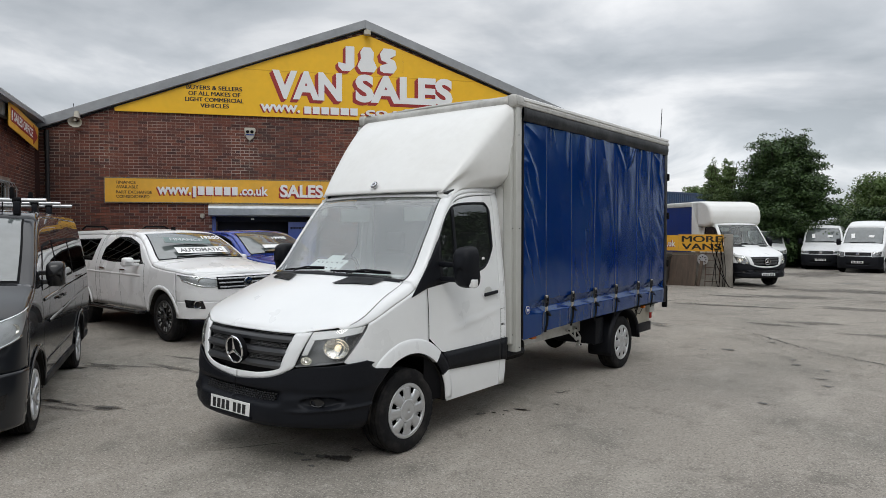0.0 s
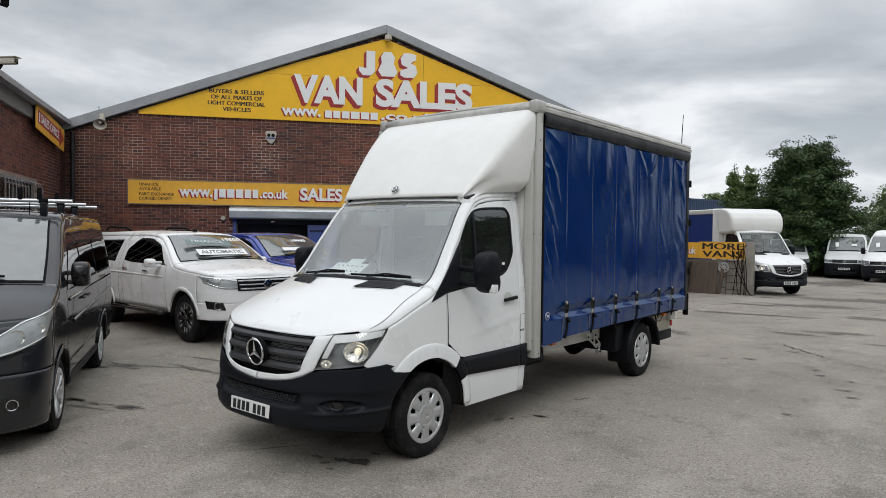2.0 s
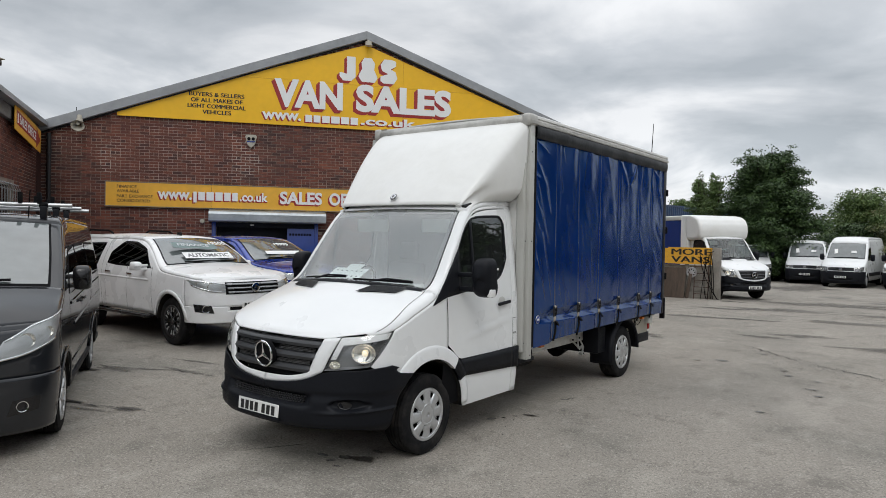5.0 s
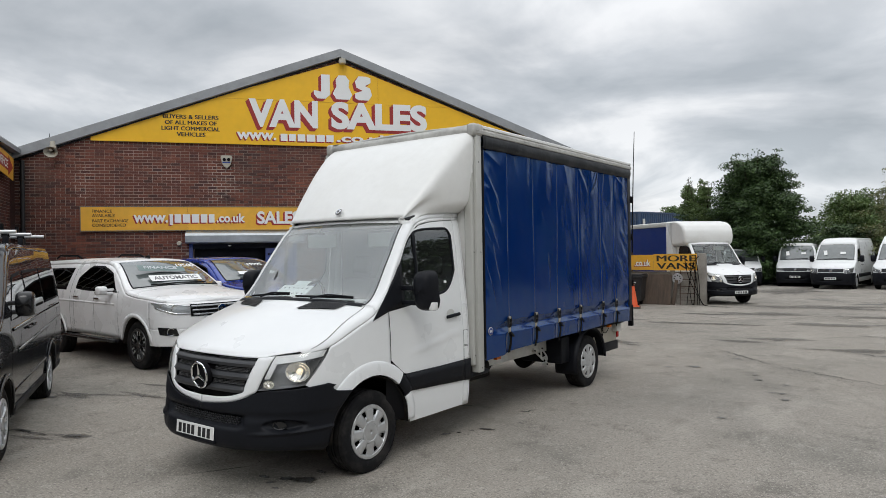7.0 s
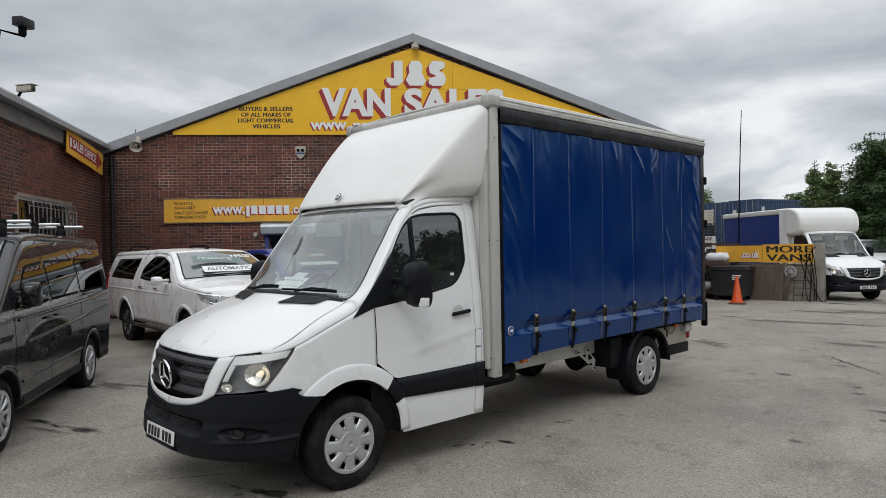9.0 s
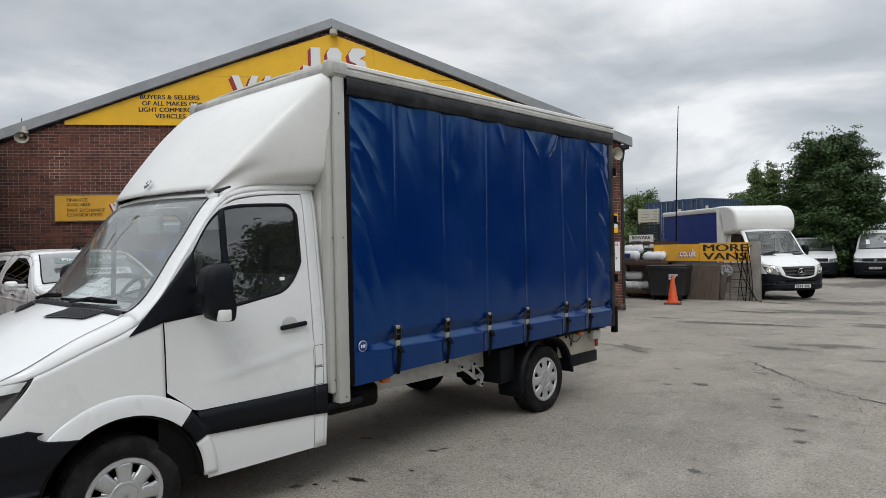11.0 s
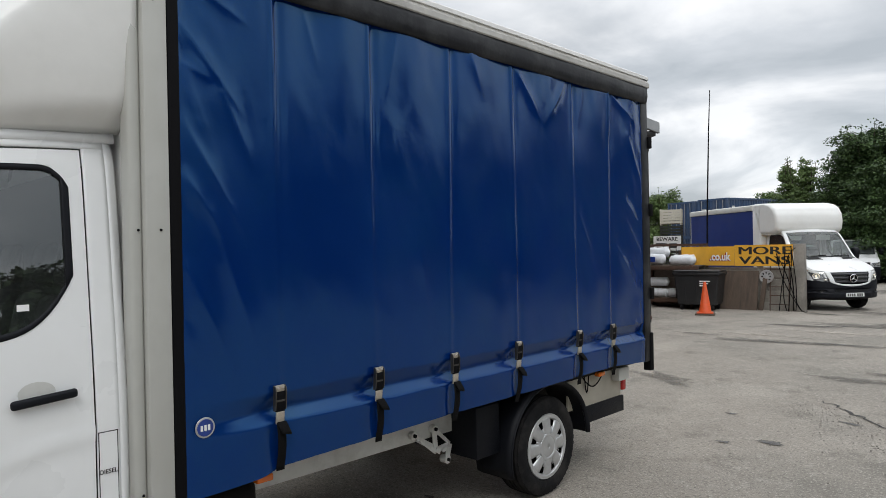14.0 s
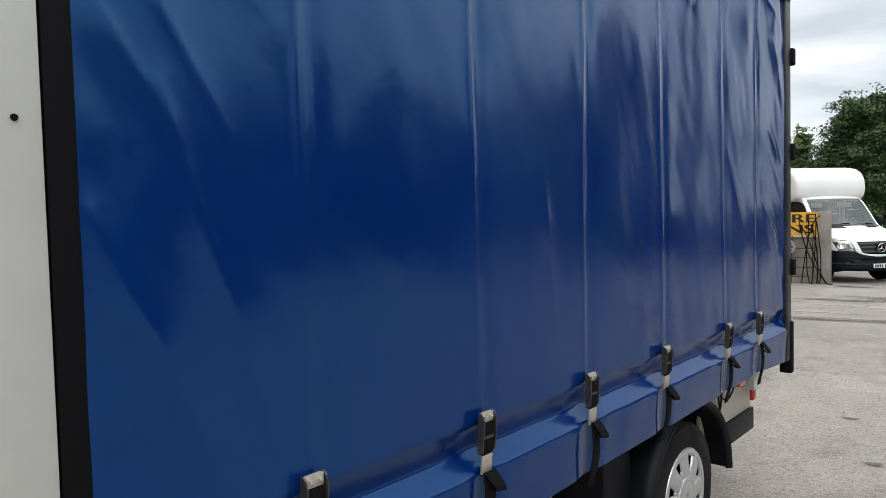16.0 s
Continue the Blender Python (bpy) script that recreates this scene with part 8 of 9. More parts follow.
HILUX["top"] = Top(HILUX_SHELL, [(-0.72, 1.115, 0.03, 0.0, 0.20), (-0.5, 1.165, 0.05, 0.03, 0.20), (0.0, 1.205, 0.06, 0.06, 0.20), (0.34, 1.255, 0.06, 0.05, 0.18), (0.40, 1.285, 0.05, 0.04, 0.18), (0.76, 1.515, 0.04, 0.02, 0.15), (1.14, 1.695, 0.05, 0.03, 0.10), (1.35, 1.740, 0.06, 0.03, 0.06), (1.9, 1.760, 0.06, 0.03, 0.0), (2.45, 1.74, 0.06, 0.03, 0.0), (2.55, 1.765, 0.07, 0.03, 0.0), (4.28, 1.735, 0.08, 0.03, 0.0)])
hil = vehicle("pickup_truck", "white double-cab pickup with rear canopy and sale sign", pose(-5.45, 2.33, 0.065, 0, 0, 88.3), HILUX, "pickup")
for sd in (1, -1):
    part("side_step", boxed(-0.10, 0.02, 0.55, 2.55, 0.40, 0.45, 0.02), "gloss_black", hil, "black side step bar", m=pose(sd * 0.93, 0, 0))
    bm = bmesh.new(); tube(bm, [(sd * 0.60, 2.65, 1.79), (sd * 0.60, 2.80, 1.84), (sd * 0.60, 3.6, 1.85), (sd * 0.60, 3.75, 1.79)], 0.018, 8); part("roof_rail", bm, "seal", hil)
part("roof_fin", boxed(-0.015, 0.015, 1.28, 1.42, 1.75, 1.83, 0.01), "gloss_black", hil)
at_ = HILUX["top"]


def on_screen(tp, y, x, tilt):
    p = tp.at(y, x)
    return Matrix.Translation(p) @ pose(0, 0, 0, tilt, 0, 0)


sg = part("sale_strip", boxed(-0.46, 0.46, 0.0, 0.17, 0.012, 0.016), "paper", hil, "white strip sign with grey word", m=on_screen(at_, 0.50, 0, 34))
lettering("sale_word", "AUTOMATIC", "lamp_bezel", hil, 0.80, 0.10, (-0.40, 0.035), on_screen(at_, 0.50, 0, 34) @ pose(0, 0, 0.018), 0.02, 0.002)
part("finance_strip", boxed(-0.58, 0.24, 0.26, 0.42, 0.026, 0.030), "faded_strip", hil, "pale strip sign", m=on_screen(at_, 0.50, 0, 34) @ pose(0, 0, 0, 0, 0, -4))
lettering("sale_word", "FINANCE", "wrap", hil, 0.58, 0.075, (-0.48, 0.315), on_screen(at_, 0.50, 0, 34) @ pose(0, 0, 0.036, 0, 0, -4), 0.02, 0.002)
lettering("price", "19500", "paper", hil, 0.34, 0.09, (0.14, 0.36), on_screen(at_, 0.50, 0, 34) @ pose(0, 0, 0.045), 0.02, 0.002)
# blue pickup behind it
NAV = dict(HILUX)
NAV.update(paint="blue_paint", bumper_mat="blue_paint", mirror_mat="blue_paint", rim="alloy", windows=HILUX["windows"][:1], lip=0.045)
NAV["top"] = Top(HILUX_SHELL, [(-0.72, 1.10, 0.03, 0.0, 0.20), (-0.5, 1.15, 0.05, 0.03, 0.20), (0.0, 1.20, 0.06, 0.06, 0.20), (0.34, 1.25, 0.06, 0.05, 0.18), (0.40, 1.28, 0.05, 0.04, 0.18), (0.76, 1.50, 0.04, 0.02, 0.15), (1.14, 1.685, 0.05, 0.03, 0.10), (1.35, 1.73, 0.06, 0.03, 0.06), (2.1, 1.74, 0.06, 0.03, 0.0), (2.35, 1.65, 0.06, 0.03, 0.0), (2.46, 1.32, 0.05, 0.0, 0.0), (4.28, 1.30, 0.04, -0.02, 0.0)])
nav = vehicle("pickup_truck", "blue metallic double-cab pickup with sale price", pose(-6.35, 4.75, 0.075, 0, 0, 90), NAV, "pickup")
lettering("price", "19995", "paper", nav, 0.36, 0.09, (-0.10, 0.30), on_screen(NAV["top"], 0.50, 0, 34) @ pose(0, 0, 0.045), 0.02, 0.002)
part("finance_strip", boxed(-0.45, 0.45, 0.02, 0.13, 0.012, 0.016), "paper", nav, "white strip sign", m=on_screen(NAV["top"], 0.52, 0, 34))

# row of white vans at the far end
def tall_van(h, nose_z, lamp_lo, lamp_hi, wide=0.99):
    sh = Shell(([0.2, 0.6, 1.0, 1.4, 2.0, h - 0.25, h - 0.08, h], [0.95 * wide / 0.99, wide, wide, 0.96 * wide / 0.99, 0.90 * wide / 0.99, 0.84 * wide / 0.99, 0.78 * wide / 0.99, 0.68 * wide / 0.99]),
               ([0.2, 0.4, 0.6, 0.9, 1.1, 1.25], [-0.93, -1.0, -1.0, -0.95, -0.85, -0.70]), -0.40, 2.6)
    tp = Top(sh, [(-0.66, nose_z, 0.04, 0.0, 0.18), (-0.3, nose_z + 0.16, 0.06, 0.03, 0.17), (0.05, nose_z + 0.30, 0.06, 0.03, 0.14), (0.12, nose_z + 0.36, 0.05, 0.02, 0.14), (0.45, nose_z + 0.78, 0.05, 0.01, 0.12), (0.75, nose_z + 1.13, 0.06, 0.02, 0.10), (1.0, nose_z + 1.30, 0.10, 0.03, 0.06), (1.35, h - 0.03, 0.12, 0.03, 0.02), (2.0, h, 0.12, 0.03, 0.0), (5.0, h, 0.12, 0.03, 0.0)])
    return dict(shell=sh, top=tp, paint="white", tail=5.0, sill=0.35, wb=3.9, wheel_r=0.345, bump=0.82, bump_low=0.22, bumper_mat="plastic", rim="trim",
                windows=[([(0.32, 1.36), (1.20, 1.46)], [(0.62, 1.96), (1.18, 2.06)])], lines=[(0.28, 0.4, 1.4), (1.30, 0.4, None), (2.5, 0.4, None)], handles=[(1.18, 1.20), (1.45, 1.20)], handle_mat="plastic",
                mirror=(0.35, 1.52), mirror_size=(0.20, 0.15, 0.34), mirror_out=0.09, moulding=(0.58, 0.76), lamp=(lamp_lo, lamp_hi), belt=1.3, lip_z=nose_z - 0.06, intake=(0.40, 0.52, 0.5), plate_z=0.55, fog=(0.72, 0.42, 0.05, False),
                grille=(0.86, 1.03, 0.56, 3, "slat"), cowl=0.10, header=0.76, lip_mat="white")


VA = tall_van(2.36, 1.10, [("x", 0.56, 0.88), ("y", -0.66, 0.90)], [("x", 0.56, 1.02), ("y", -0.60, 1.02)])
VB = tall_van(2.58, 1.10, [("x", 0.58, 0.80), ("y", -0.68, 0.84)], [("x", 0.60, 1.04), ("y", -0.58, 1.08)])
VC = tall_van(2.72, 1.10, [("x", 0.56, 0.80), ("y", -0.68, 0.90)], [("x", 0.66, 0.98), ("y", -0.52, 1.16)], 1.02)


def heading(x, y, deg):
    """Front-axle place, and the compass turn of the nose from +x."""
    return pose(x, y, ground_z(x, y), 0, 0, deg + 90)


group = "row of white vans at the far fence"
for nm, V, at, deg, lab in (("panel_van", VA, (-1.85, 37.6), -86, "white panel van with price cards in the screen"), ("panel_van", VB, (0.28, 35.2), -95, "white high-roof panel van with a price card"), ("panel_van", VC, (2.98, 35.6), -97, "tall white panel van with black bumper")):
    pv = vehicle(nm, lab, heading(*at, deg), V, "van", group)
    for x, w in ((-0.52, 0.16), (0.22, 0.24)):
        part("price_card", boxed(x, x + w, 0, 0.30 if w < 0.2 else 0.14, 0.014, 0.018), "paper", pv, "white price card in the windscreen", m=on_screen(V["top"], 0.34, 0, 51) @ pose(0, 0, 0, 0, 0, 8 if w < 0.2 else 0))
# small white dropside behind
VD = tall_van(2.12, 1.05, [("x", 0.58, 0.82), ("y", -0.68, 0.86)], [("x", 0.60, 1.0), ("y", -0.60, 1.04)])
VD["top"] = Top(VD["shell"], [(-0.66, 1.05, 0.04, 0.0, 0.18), (-0.3, 1.20, 0.06, 0.03, 0.17), (0.05, 1.32, 0.06, 0.03, 0.14), (0.12, 1.38, 0.05, 0.02, 0.14), (0.45, 1.72, 0.05, 0.01, 0.12), (0.75, 2.00, 0.06, 0.02, 0.10), (1.0, 2.08, 0.08, 0.02, 0.04), (1.5, 2.10, 0.08, 0.02, 0.0)])
VD.update(tail=1.5, wb=3.6, windows=[([(0.32, 1.34), (1.16, 1.40)], [(0.56, 1.84), (1.14, 1.90)])], lines=[(1.25, 0.4, None)], moulding=None)
ds = vehicle("dropside_truck", "small white dropside truck with a rear ladder frame", heading(-4.55, 36.9, -72), VD, "truck", group)
part("load_bed", boxed(-0.98, 0.98, 1.6, 4.6, 0.75, 1.15, 0.02), "chassis", ds)
for x in (-0.95, 0.95):
    for y in (1.62, 4.4):
        part("stake", boxed(x - 0.025, x + 0.025, y - 0.025, y + 0.025, 0.8, 2.30), "chassis", ds)
    part("top_rail", boxed(x - 0.03, x + 0.03, 1.6, 4.6, 2.22, 2.28), "chassis", ds)

# ---- second curtain-sided van by the wall ----
lut = thing("luton_van", "white van with rounded overcab body and blue curtain sides", "van", m=heading(-1.67, 21.42, -39))
sprinter_cab(lut, "glass_far")
for sd in (1, -1):
    wheel(lut, (sd * 0.855, 0, 0.347), sd, 0.347, name="front_wheel")
    wheel(lut, (sd * 0.855, 4.325, 0.347), sd, 0.347, name="rear_wheel")
bm = bmesh.new()
LP = [(1.52, 2.10), (1.00, 2.10), (0.84, 2.13), (0.72, 2.24), (0.68, 2.46), (0.71, 2.68), (0.83, 2.87), (1.04, 2.99), (1.35, 3.05), (1.9, 3.06)]


def pod(u, q):
    y, z = along(LP, u)
    s = 2 * q - 1
    a = abs(s)
    yc_, zc_ = 1.3, 2.58
    k = 1.0 if a < 0.8 else 1 - 0.22 * ((a - 0.8) / 0.2) ** 2
    x = 1.06 * (s / 0.9 if a < 0.8 else math.copysign(0.889 + 0.111 * math.sin((a - 0.8) / 0.2 * math.pi / 2), s))
    return Vector((x, yc_ + (y - yc_) * k if y < yc_ else y, zc_ + (z - zc_) * (0.55 + 0.45 * k if z > zc_ else k)))


grid(bm, pod, 40, 36)
part("overcab_pod", bm, "gelcoat", lut, "rounded white overcab pod", smooth=70)
for sd in (1, -1):
    bm = bmesh.new()
    ring_pts = [pod(i / 40, 0.5 + sd * 0.5) for i in range(41)]
    bm.faces.new([bm.verts.new(p) for p in (ring_pts if sd < 0 else ring_pts[::-1])])
    part("pod_cheek", bm, "gelcoat", lut, smooth=0)
    part("side_panel", boxed(sd * 1.03 - 0.03, sd * 1.03 + 0.03, 1.50, 1.90, 0.75, 3.0, 0.01), "gelcoat", lut)
    bm = bmesh.new()
    grid(bm, lambda u, q: (sd * (1.055 + 0.004 * noise.noise(Vector((u * 9, q * 2, 3)))), 1.90 + 3.9 * u, 0.80 + 2.08 * q), 60, 8, flip=sd < 0)
    part("side_curtain", bm, "curtain_far", lut, "bright blue curtain", smooth=180)
    part("head_rail", boxed(sd * 1.04 - 0.05, sd * 1.04 + 0.04, 1.88, 5.85, 2.86, 3.02, 0.02), "offwhite", lut)
    part("side_rave", boxed(sd * 1.0 - 0.03, sd * 1.0 + 0.03, 1.8, 5.8, 0.66, 0.82), "galv_rail", lut)
part("body_roof", boxed(-1.05, 1.05, 1.5, 5.86, 2.98, 3.04, 0.02), "gelcoat", lut)
part("body_front", boxed(-1.02, 1.02, 1.49, 1.53, 0.72, 3.0), "gelcoat", lut)
part("rear_doors", boxed(-1.04, 1.04, 5.80, 5.86, 0.75, 3.0), "offwhite", lut)
part("deck", boxed(-1.0, 1.0, 1.55, 5.8, 0.72, 0.80), "chassis", lut)
part("screen_note", boxed(-0.12, 0.12, 0.0, 0.05, 0, 0.003), "faded_strip", lut, m=pose(-0.25, 0.36, 1.74, 52))

# ---- concrete wall with banner, boards and cables ----
WY = 20.0
gz0 = ground_z(0, WY)
cw = tagged(new("wall_yard"), "short concrete panel wall with posts", "wall", kind="structure")
cw.matrix_basis = pose(0, WY, gz0)
for k in range(4):
    part("concrete_panel", boxed(-6.4, -2.06, -0.04, 0.04, -0.1 + 0.32 * k, 0.215 + 0.32 * k, 0.008), "concrete", cw)
part("gate_post", boxed(-2.10, -1.84, -0.12, 0.12, -0.2, 1.82, 0.02), "concrete", cw, "square concrete post")
for x in (-3.0, -4.6):
    part("post", boxed(x - 0.06, x + 0.06, -0.08, 0.08, -0.2, 1.5, 0.01), "concrete", cw)
mv = thing("yard_banner", "yellow banner board with black outlined words", "sign", m=pose(0, WY - 0.13, gz0))
part("board", boxed(-3.64, -2.10, -0.02, 0.0, 1.22, 1.81), "yellow2", mv, smooth=0)
part("board", boxed(-5.2, -3.65, -0.02, 0.0, 1.23, 1.78), "yellow2", mv, smooth=0)
for w, z, wd in (("MORE", 1.545, 1.40), ("VANS", 1.275, 1.36)):
    for k in range(2):
        lettering("word", w, "ink", mv, wd - 0.03, 0.215, (-3.52 + 0.03 * k, z), pose(0, -0.024 - 0.002 * k, 0) @ FACE, 0.0, 0.002)
raised("word", ".co.uk", mv, 0.60, 0.24, -4.34, 1.37, 0.03, 0.02, base=-0.021)
lb_ = thing("plywood_sheet", "weathered dark plywood sheet leaning on the wall", "board", m=pose(-3.60, WY - 0.36, gz0, -11, 0, 1.5))
part("sheet", boxed(-0.62, 0.62, -0.012, 0.012, 0.0, 1.10, 0.003), "ply", lb_, smooth=0)
lb2 = thing("timber_board", "narrow timber board leaning beside the plywood", "board", m=pose(-2.90, WY - 0.30, gz0, -9, 6, 0))
part("plank", boxed(-0.06, 0.06, -0.02, 0.02, 0, 1.15, 0.004), "ply", lb2)
ht = thing("spare_wheel_trim", "silver wheel trim hung on the wall", "wheel trim", m=pose(-2.78, WY - 0.16, gz0 + 0.93, 0, 0, -90))
bm = bmesh.new()
lathe(bm, [(0.0, 0.19), (0.02, 0.18), (0.02, 0.15), (0.01, 0.14), (0.02, 0.06), (0.025, 0.0005)], 28)
part("disc", bm, "silver", ht)
for k in range(8):
    part("hole", boxed(0.014, 0.022, -0.016, 0.016, 0.085, 0.13, 0.004), "seal", ht, m=pose(0, 0, 0, 45 * k))
lad = thing("metal_trellis", "rusty metal frame with rungs against the wall", "frame", m=pose(-2.44, WY - 0.22, gz0, -4, 0, 0))
for x in (-0.24, 0.24):
    bm = bmesh.new(); cyl(bm, (x, 0, 0), (x, 0, 1.25), 0.014, seg=8); part("upright", bm, "rust", lad)
for k in range(5):
    bm = bmesh.new(); cyl(bm, (-0.26, 0, 0.18 + 0.24 * k), (0.26, 0, 0.18 + 0.24 * k), 0.011, seg=8); part("rung", bm, "rust", lad)
rc = random.Random(11)
for k in range(7):
    cb_ = thing("hanging_cable", "black cable looped over the wall", "cable", "cables on the wall")
    x0, x1 = -2.05 + rc.uniform(-0.42, 0.12), -2.05 + rc.uniform(-0.45, 0.22)
    zt = 1.80 - rc.uniform(0, 0.35)
    pts = [(x0 + (x1 - x0) * t + 0.10 * math.sin(3 * t + k), WY - 0.16 - 0.10 * math.sin(math.pi * t) - 0.03 * (k % 3), gz0 + zt * (1 - t) ** 1.1 + 0.02 + 0.22 * math.sin(math.pi * t * 2) * (k % 2)) for t in np.linspace(0, 1, 14)]
    bm = bmesh.new(); tube(bm, pts, 0.012, 6); part("cable", bm, "seal", cb_)

# ---- rack, rolls, bin, cone, mast ----
rk = thing("steel_rack", "rusty steel stillage with plastic wrapped rolls on it", "rack", m=pose(-5.40, 19.55, ground_z(0, 19.5), 0, 0, 6))
for x in (-0.75, 0.75):
    for y in (-0.45, 0.45):
        part("leg", boxed(x - 0.04, x + 0.04, y - 0.04, y + 0.04, 0, 1.85 if y > 0 else 1.25, 0.006), "rust", rk)
for z in (0.22, 1.16):
    for y in (-0.45, 0.45):
        part("beam", boxed(-0.78, 0.95, y - 0.03, y + 0.03, z - 0.05, z + 0.05, 0.006), "rust", rk)
    part("deck_board", boxed(-0.75, 0.95, -0.45, 0.45, z + 0.05, z + 0.08), "ply", rk)
for k in range(9):
    bm = bmesh.new(); cyl(bm, (-0.75 + 0.19 * k, 0.45, 1.25), (-0.75 + 0.19 * k, 0.45, 1.82), 0.012, seg=6); part("cage_bar", bm, "rust", rk)
part("top_beam", boxed(-0.78, 0.95, 0.42, 0.48, 1.80, 1.87), "rust", rk)
rp = random.Random(3)
for k, (x, y, z, l, r) in enumerate(((-0.42, -0.2, 1.42, 0.72, 0.16), (-0.40, 0.1, 1.62, 0.70, 0.15), (0.42, -0.2, 1.38, 0.80, 0.14), (0.35, 0.15, 1.40, 0.7, 0.15), (-0.45, -0.2, 0.42, 0.3, 0.14), (-0.15, -0.25, 0.42, 0.3, 0.14), (0.15, -0.2, 0.42, 0.3, 0.14), (-0.3, -0.15, 0.75, 0.6, 0.13))):
    ro = thing("wrapped_roll", "roll in crumpled clear plastic wrap on the rack", "roll", "wrapped rolls", m=rk.matrix_basis @ pose(x, y, z, 0, 0, rp.uniform(-8, 8)))
    bm = bmesh.new()
    grid(bm, lambda u, q: (lambda a, rr: Vector(((q - 0.5) * l, rr * math.cos(a), rr * math.sin(a))))(2 * math.pi * u, r * (0.15 if q in (0, 1) else 1 + 0.10 * noise.noise(Vector((u * 6, q * 5, k))))), 20, 10, closed_u=True)
    part("roll", bm, "wrap", ro, smooth=70)
    if k == 0:
        part("label", boxed(-0.10, 0.10, -r * 1.12, -r * 1.08, -0.08, 0.08), "blue_steel", ro, "blue printed label")
bn = thing("waste_bin", "large black four-wheeled waste bin with flat lid", "bin", m=pose(-4.35, 19.15, ground_z(0, 19.1), 0, 0, 10))
bm = bmesh.new()
tp = [(-0.52, -0.40, 0.15), (0.52, -0.40, 0.15), (0.52, 0.40, 0.15), (-0.52, 0.40, 0.15)]
vs = [bm.verts.new(p) for p in tp] + [bm.verts.new((x * 1.16, y * 1.16, 1.02)) for x, y, _ in tp]
for f in ((3, 2, 1, 0), (0, 1, 5, 4), (1, 2, 6, 5), (2, 3, 7, 6), (3, 0, 4, 7)):
    bm.faces.new([vs[i] for i in f])
part("body", bm, "bin", bn, bevel=0.03)
part("rim", boxed(-0.64, 0.64, -0.50, 0.50, 0.98, 1.06, 0.02), "bin", bn)
part("lid", boxed(-0.62, 0.62, -0.49, 0.49, 1.06, 1.12, 0.025), "bin", bn)
for x in (-0.30, 0.0, 0.30):
    part("rib", boxed(x - 0.02, x + 0.02, -0.475, -0.44, 0.25, 0.95, 0.008), "bin", bn, m=pose(0, 0.035, 0))
for x, y in ((-0.42, -0.32), (0.42, -0.32), (-0.42, 0.32), (0.42, 0.32)):
    bm = bmesh.new(); cyl(bm, (x - 0.03, y, 0.09), (x + 0.03, y, 0.09), 0.09, seg=14); part("castor", bm, "rubber", bn)
for k in range(3):
    part("print_bar", boxed(0.10, 0.38 - 0.05 * k, -0.50, -0.49, 0.80 - 0.06 * k, 0.835 - 0.06 * k), "sign_white", bn, smooth=0, m=pose(0, 0.02, 0))
cn = thing("traffic_cone", "orange traffic cone with a dark base", "cone", m=pose(-3.53, 17.55, ground_z(0, 17.5)))
bm = bmesh.new()
lathe(bm, [(0.05, 0.17), (0.06, 0.165), (0.08, 0.155), (0.84, 0.032), (0.855, 0.028), (0.86, 0.0005)], 24, Matrix.Rotation(radians(-90), 4, "Y"))
part("cone_body", bm, "orange", cn)
part("base", boxed(-0.24, 0.24, -0.24, 0.24, 0.0, 0.05, 0.02), "ply", cn, m=pose(0, 0, 0, 0, 0, 20))
part("base_skirt", boxed(-0.20, 0.20, -0.20, 0.20, 0.05, 0.075, 0.02), "orange", cn, m=pose(0, 0, 0, 0, 0, 20))
ms = thing("tall_mast", "tall thin dark mast above the rack", "mast", m=pose(-4.62, 20.25, ground_z(0, 20.2), 0.0, 1.2, 0))
bm = bmesh.new(); tube(bm, [(0, 0, 0), (0, 0, 3.0), (0.03, 0, 5.2), (0.06, 0, 6.42)], lambda t: 0.030 - 0.018 * t, 8); part("pole", bm, "seal", ms)
part("clamp", boxed(-0.05, 0.05, -0.05, 0.05, 1.7, 1.8, 0.01), "rust", ms)
bw = thing("beware_notice", "white notice board on posts behind the rack", "sign", m=pose(-5.84, 20.25, ground_z(0, 20.2), 0, 0, 6))
part("panel", boxed(-0.43, 0.43, -0.01, 0.0, 1.68, 2.13), "sign_white", bw, smooth=0)
lettering("word", "BEWARE", "ink", bw, 0.66, 0.11, (-0.33, 1.98), pose(0, -0.012, 0) @ FACE, 0.02, 0.002)
part("print_shape", boxed(0.05, 0.30, -0.014, -0.010, 1.76, 1.90), "ink", bw, smooth=0)
for k in range(3):
    part("print_bar", boxed(-0.36, 0.0, -0.014, -0.010, 1.74 + 0.07 * k, 1.77 + 0.07 * k), "ink", bw, smooth=0)
for x in (-0.40, 0.38):
    part("post", boxed(x - 0.03, x + 0.03, 0.0, 0.05, 0, 2.1), "rust", bw)
ty = thing("old_tyre", "worn black tyre leaning by the corner", "tyre", m=pose(-4.05 - 1.75, 18.6, ground_z(0, 18.6) + 0.33, 0, 12, 40))
bm = bmesh.new(); lathe(bm, [(-0.10, 0.20), (-0.11, 0.28), (-0.08, 0.33), (0.08, 0.33), (0.11, 0.28), (0.10, 0.20), (-0.10, 0.20)], 32); part("tyre", bm, "rubber", ty)

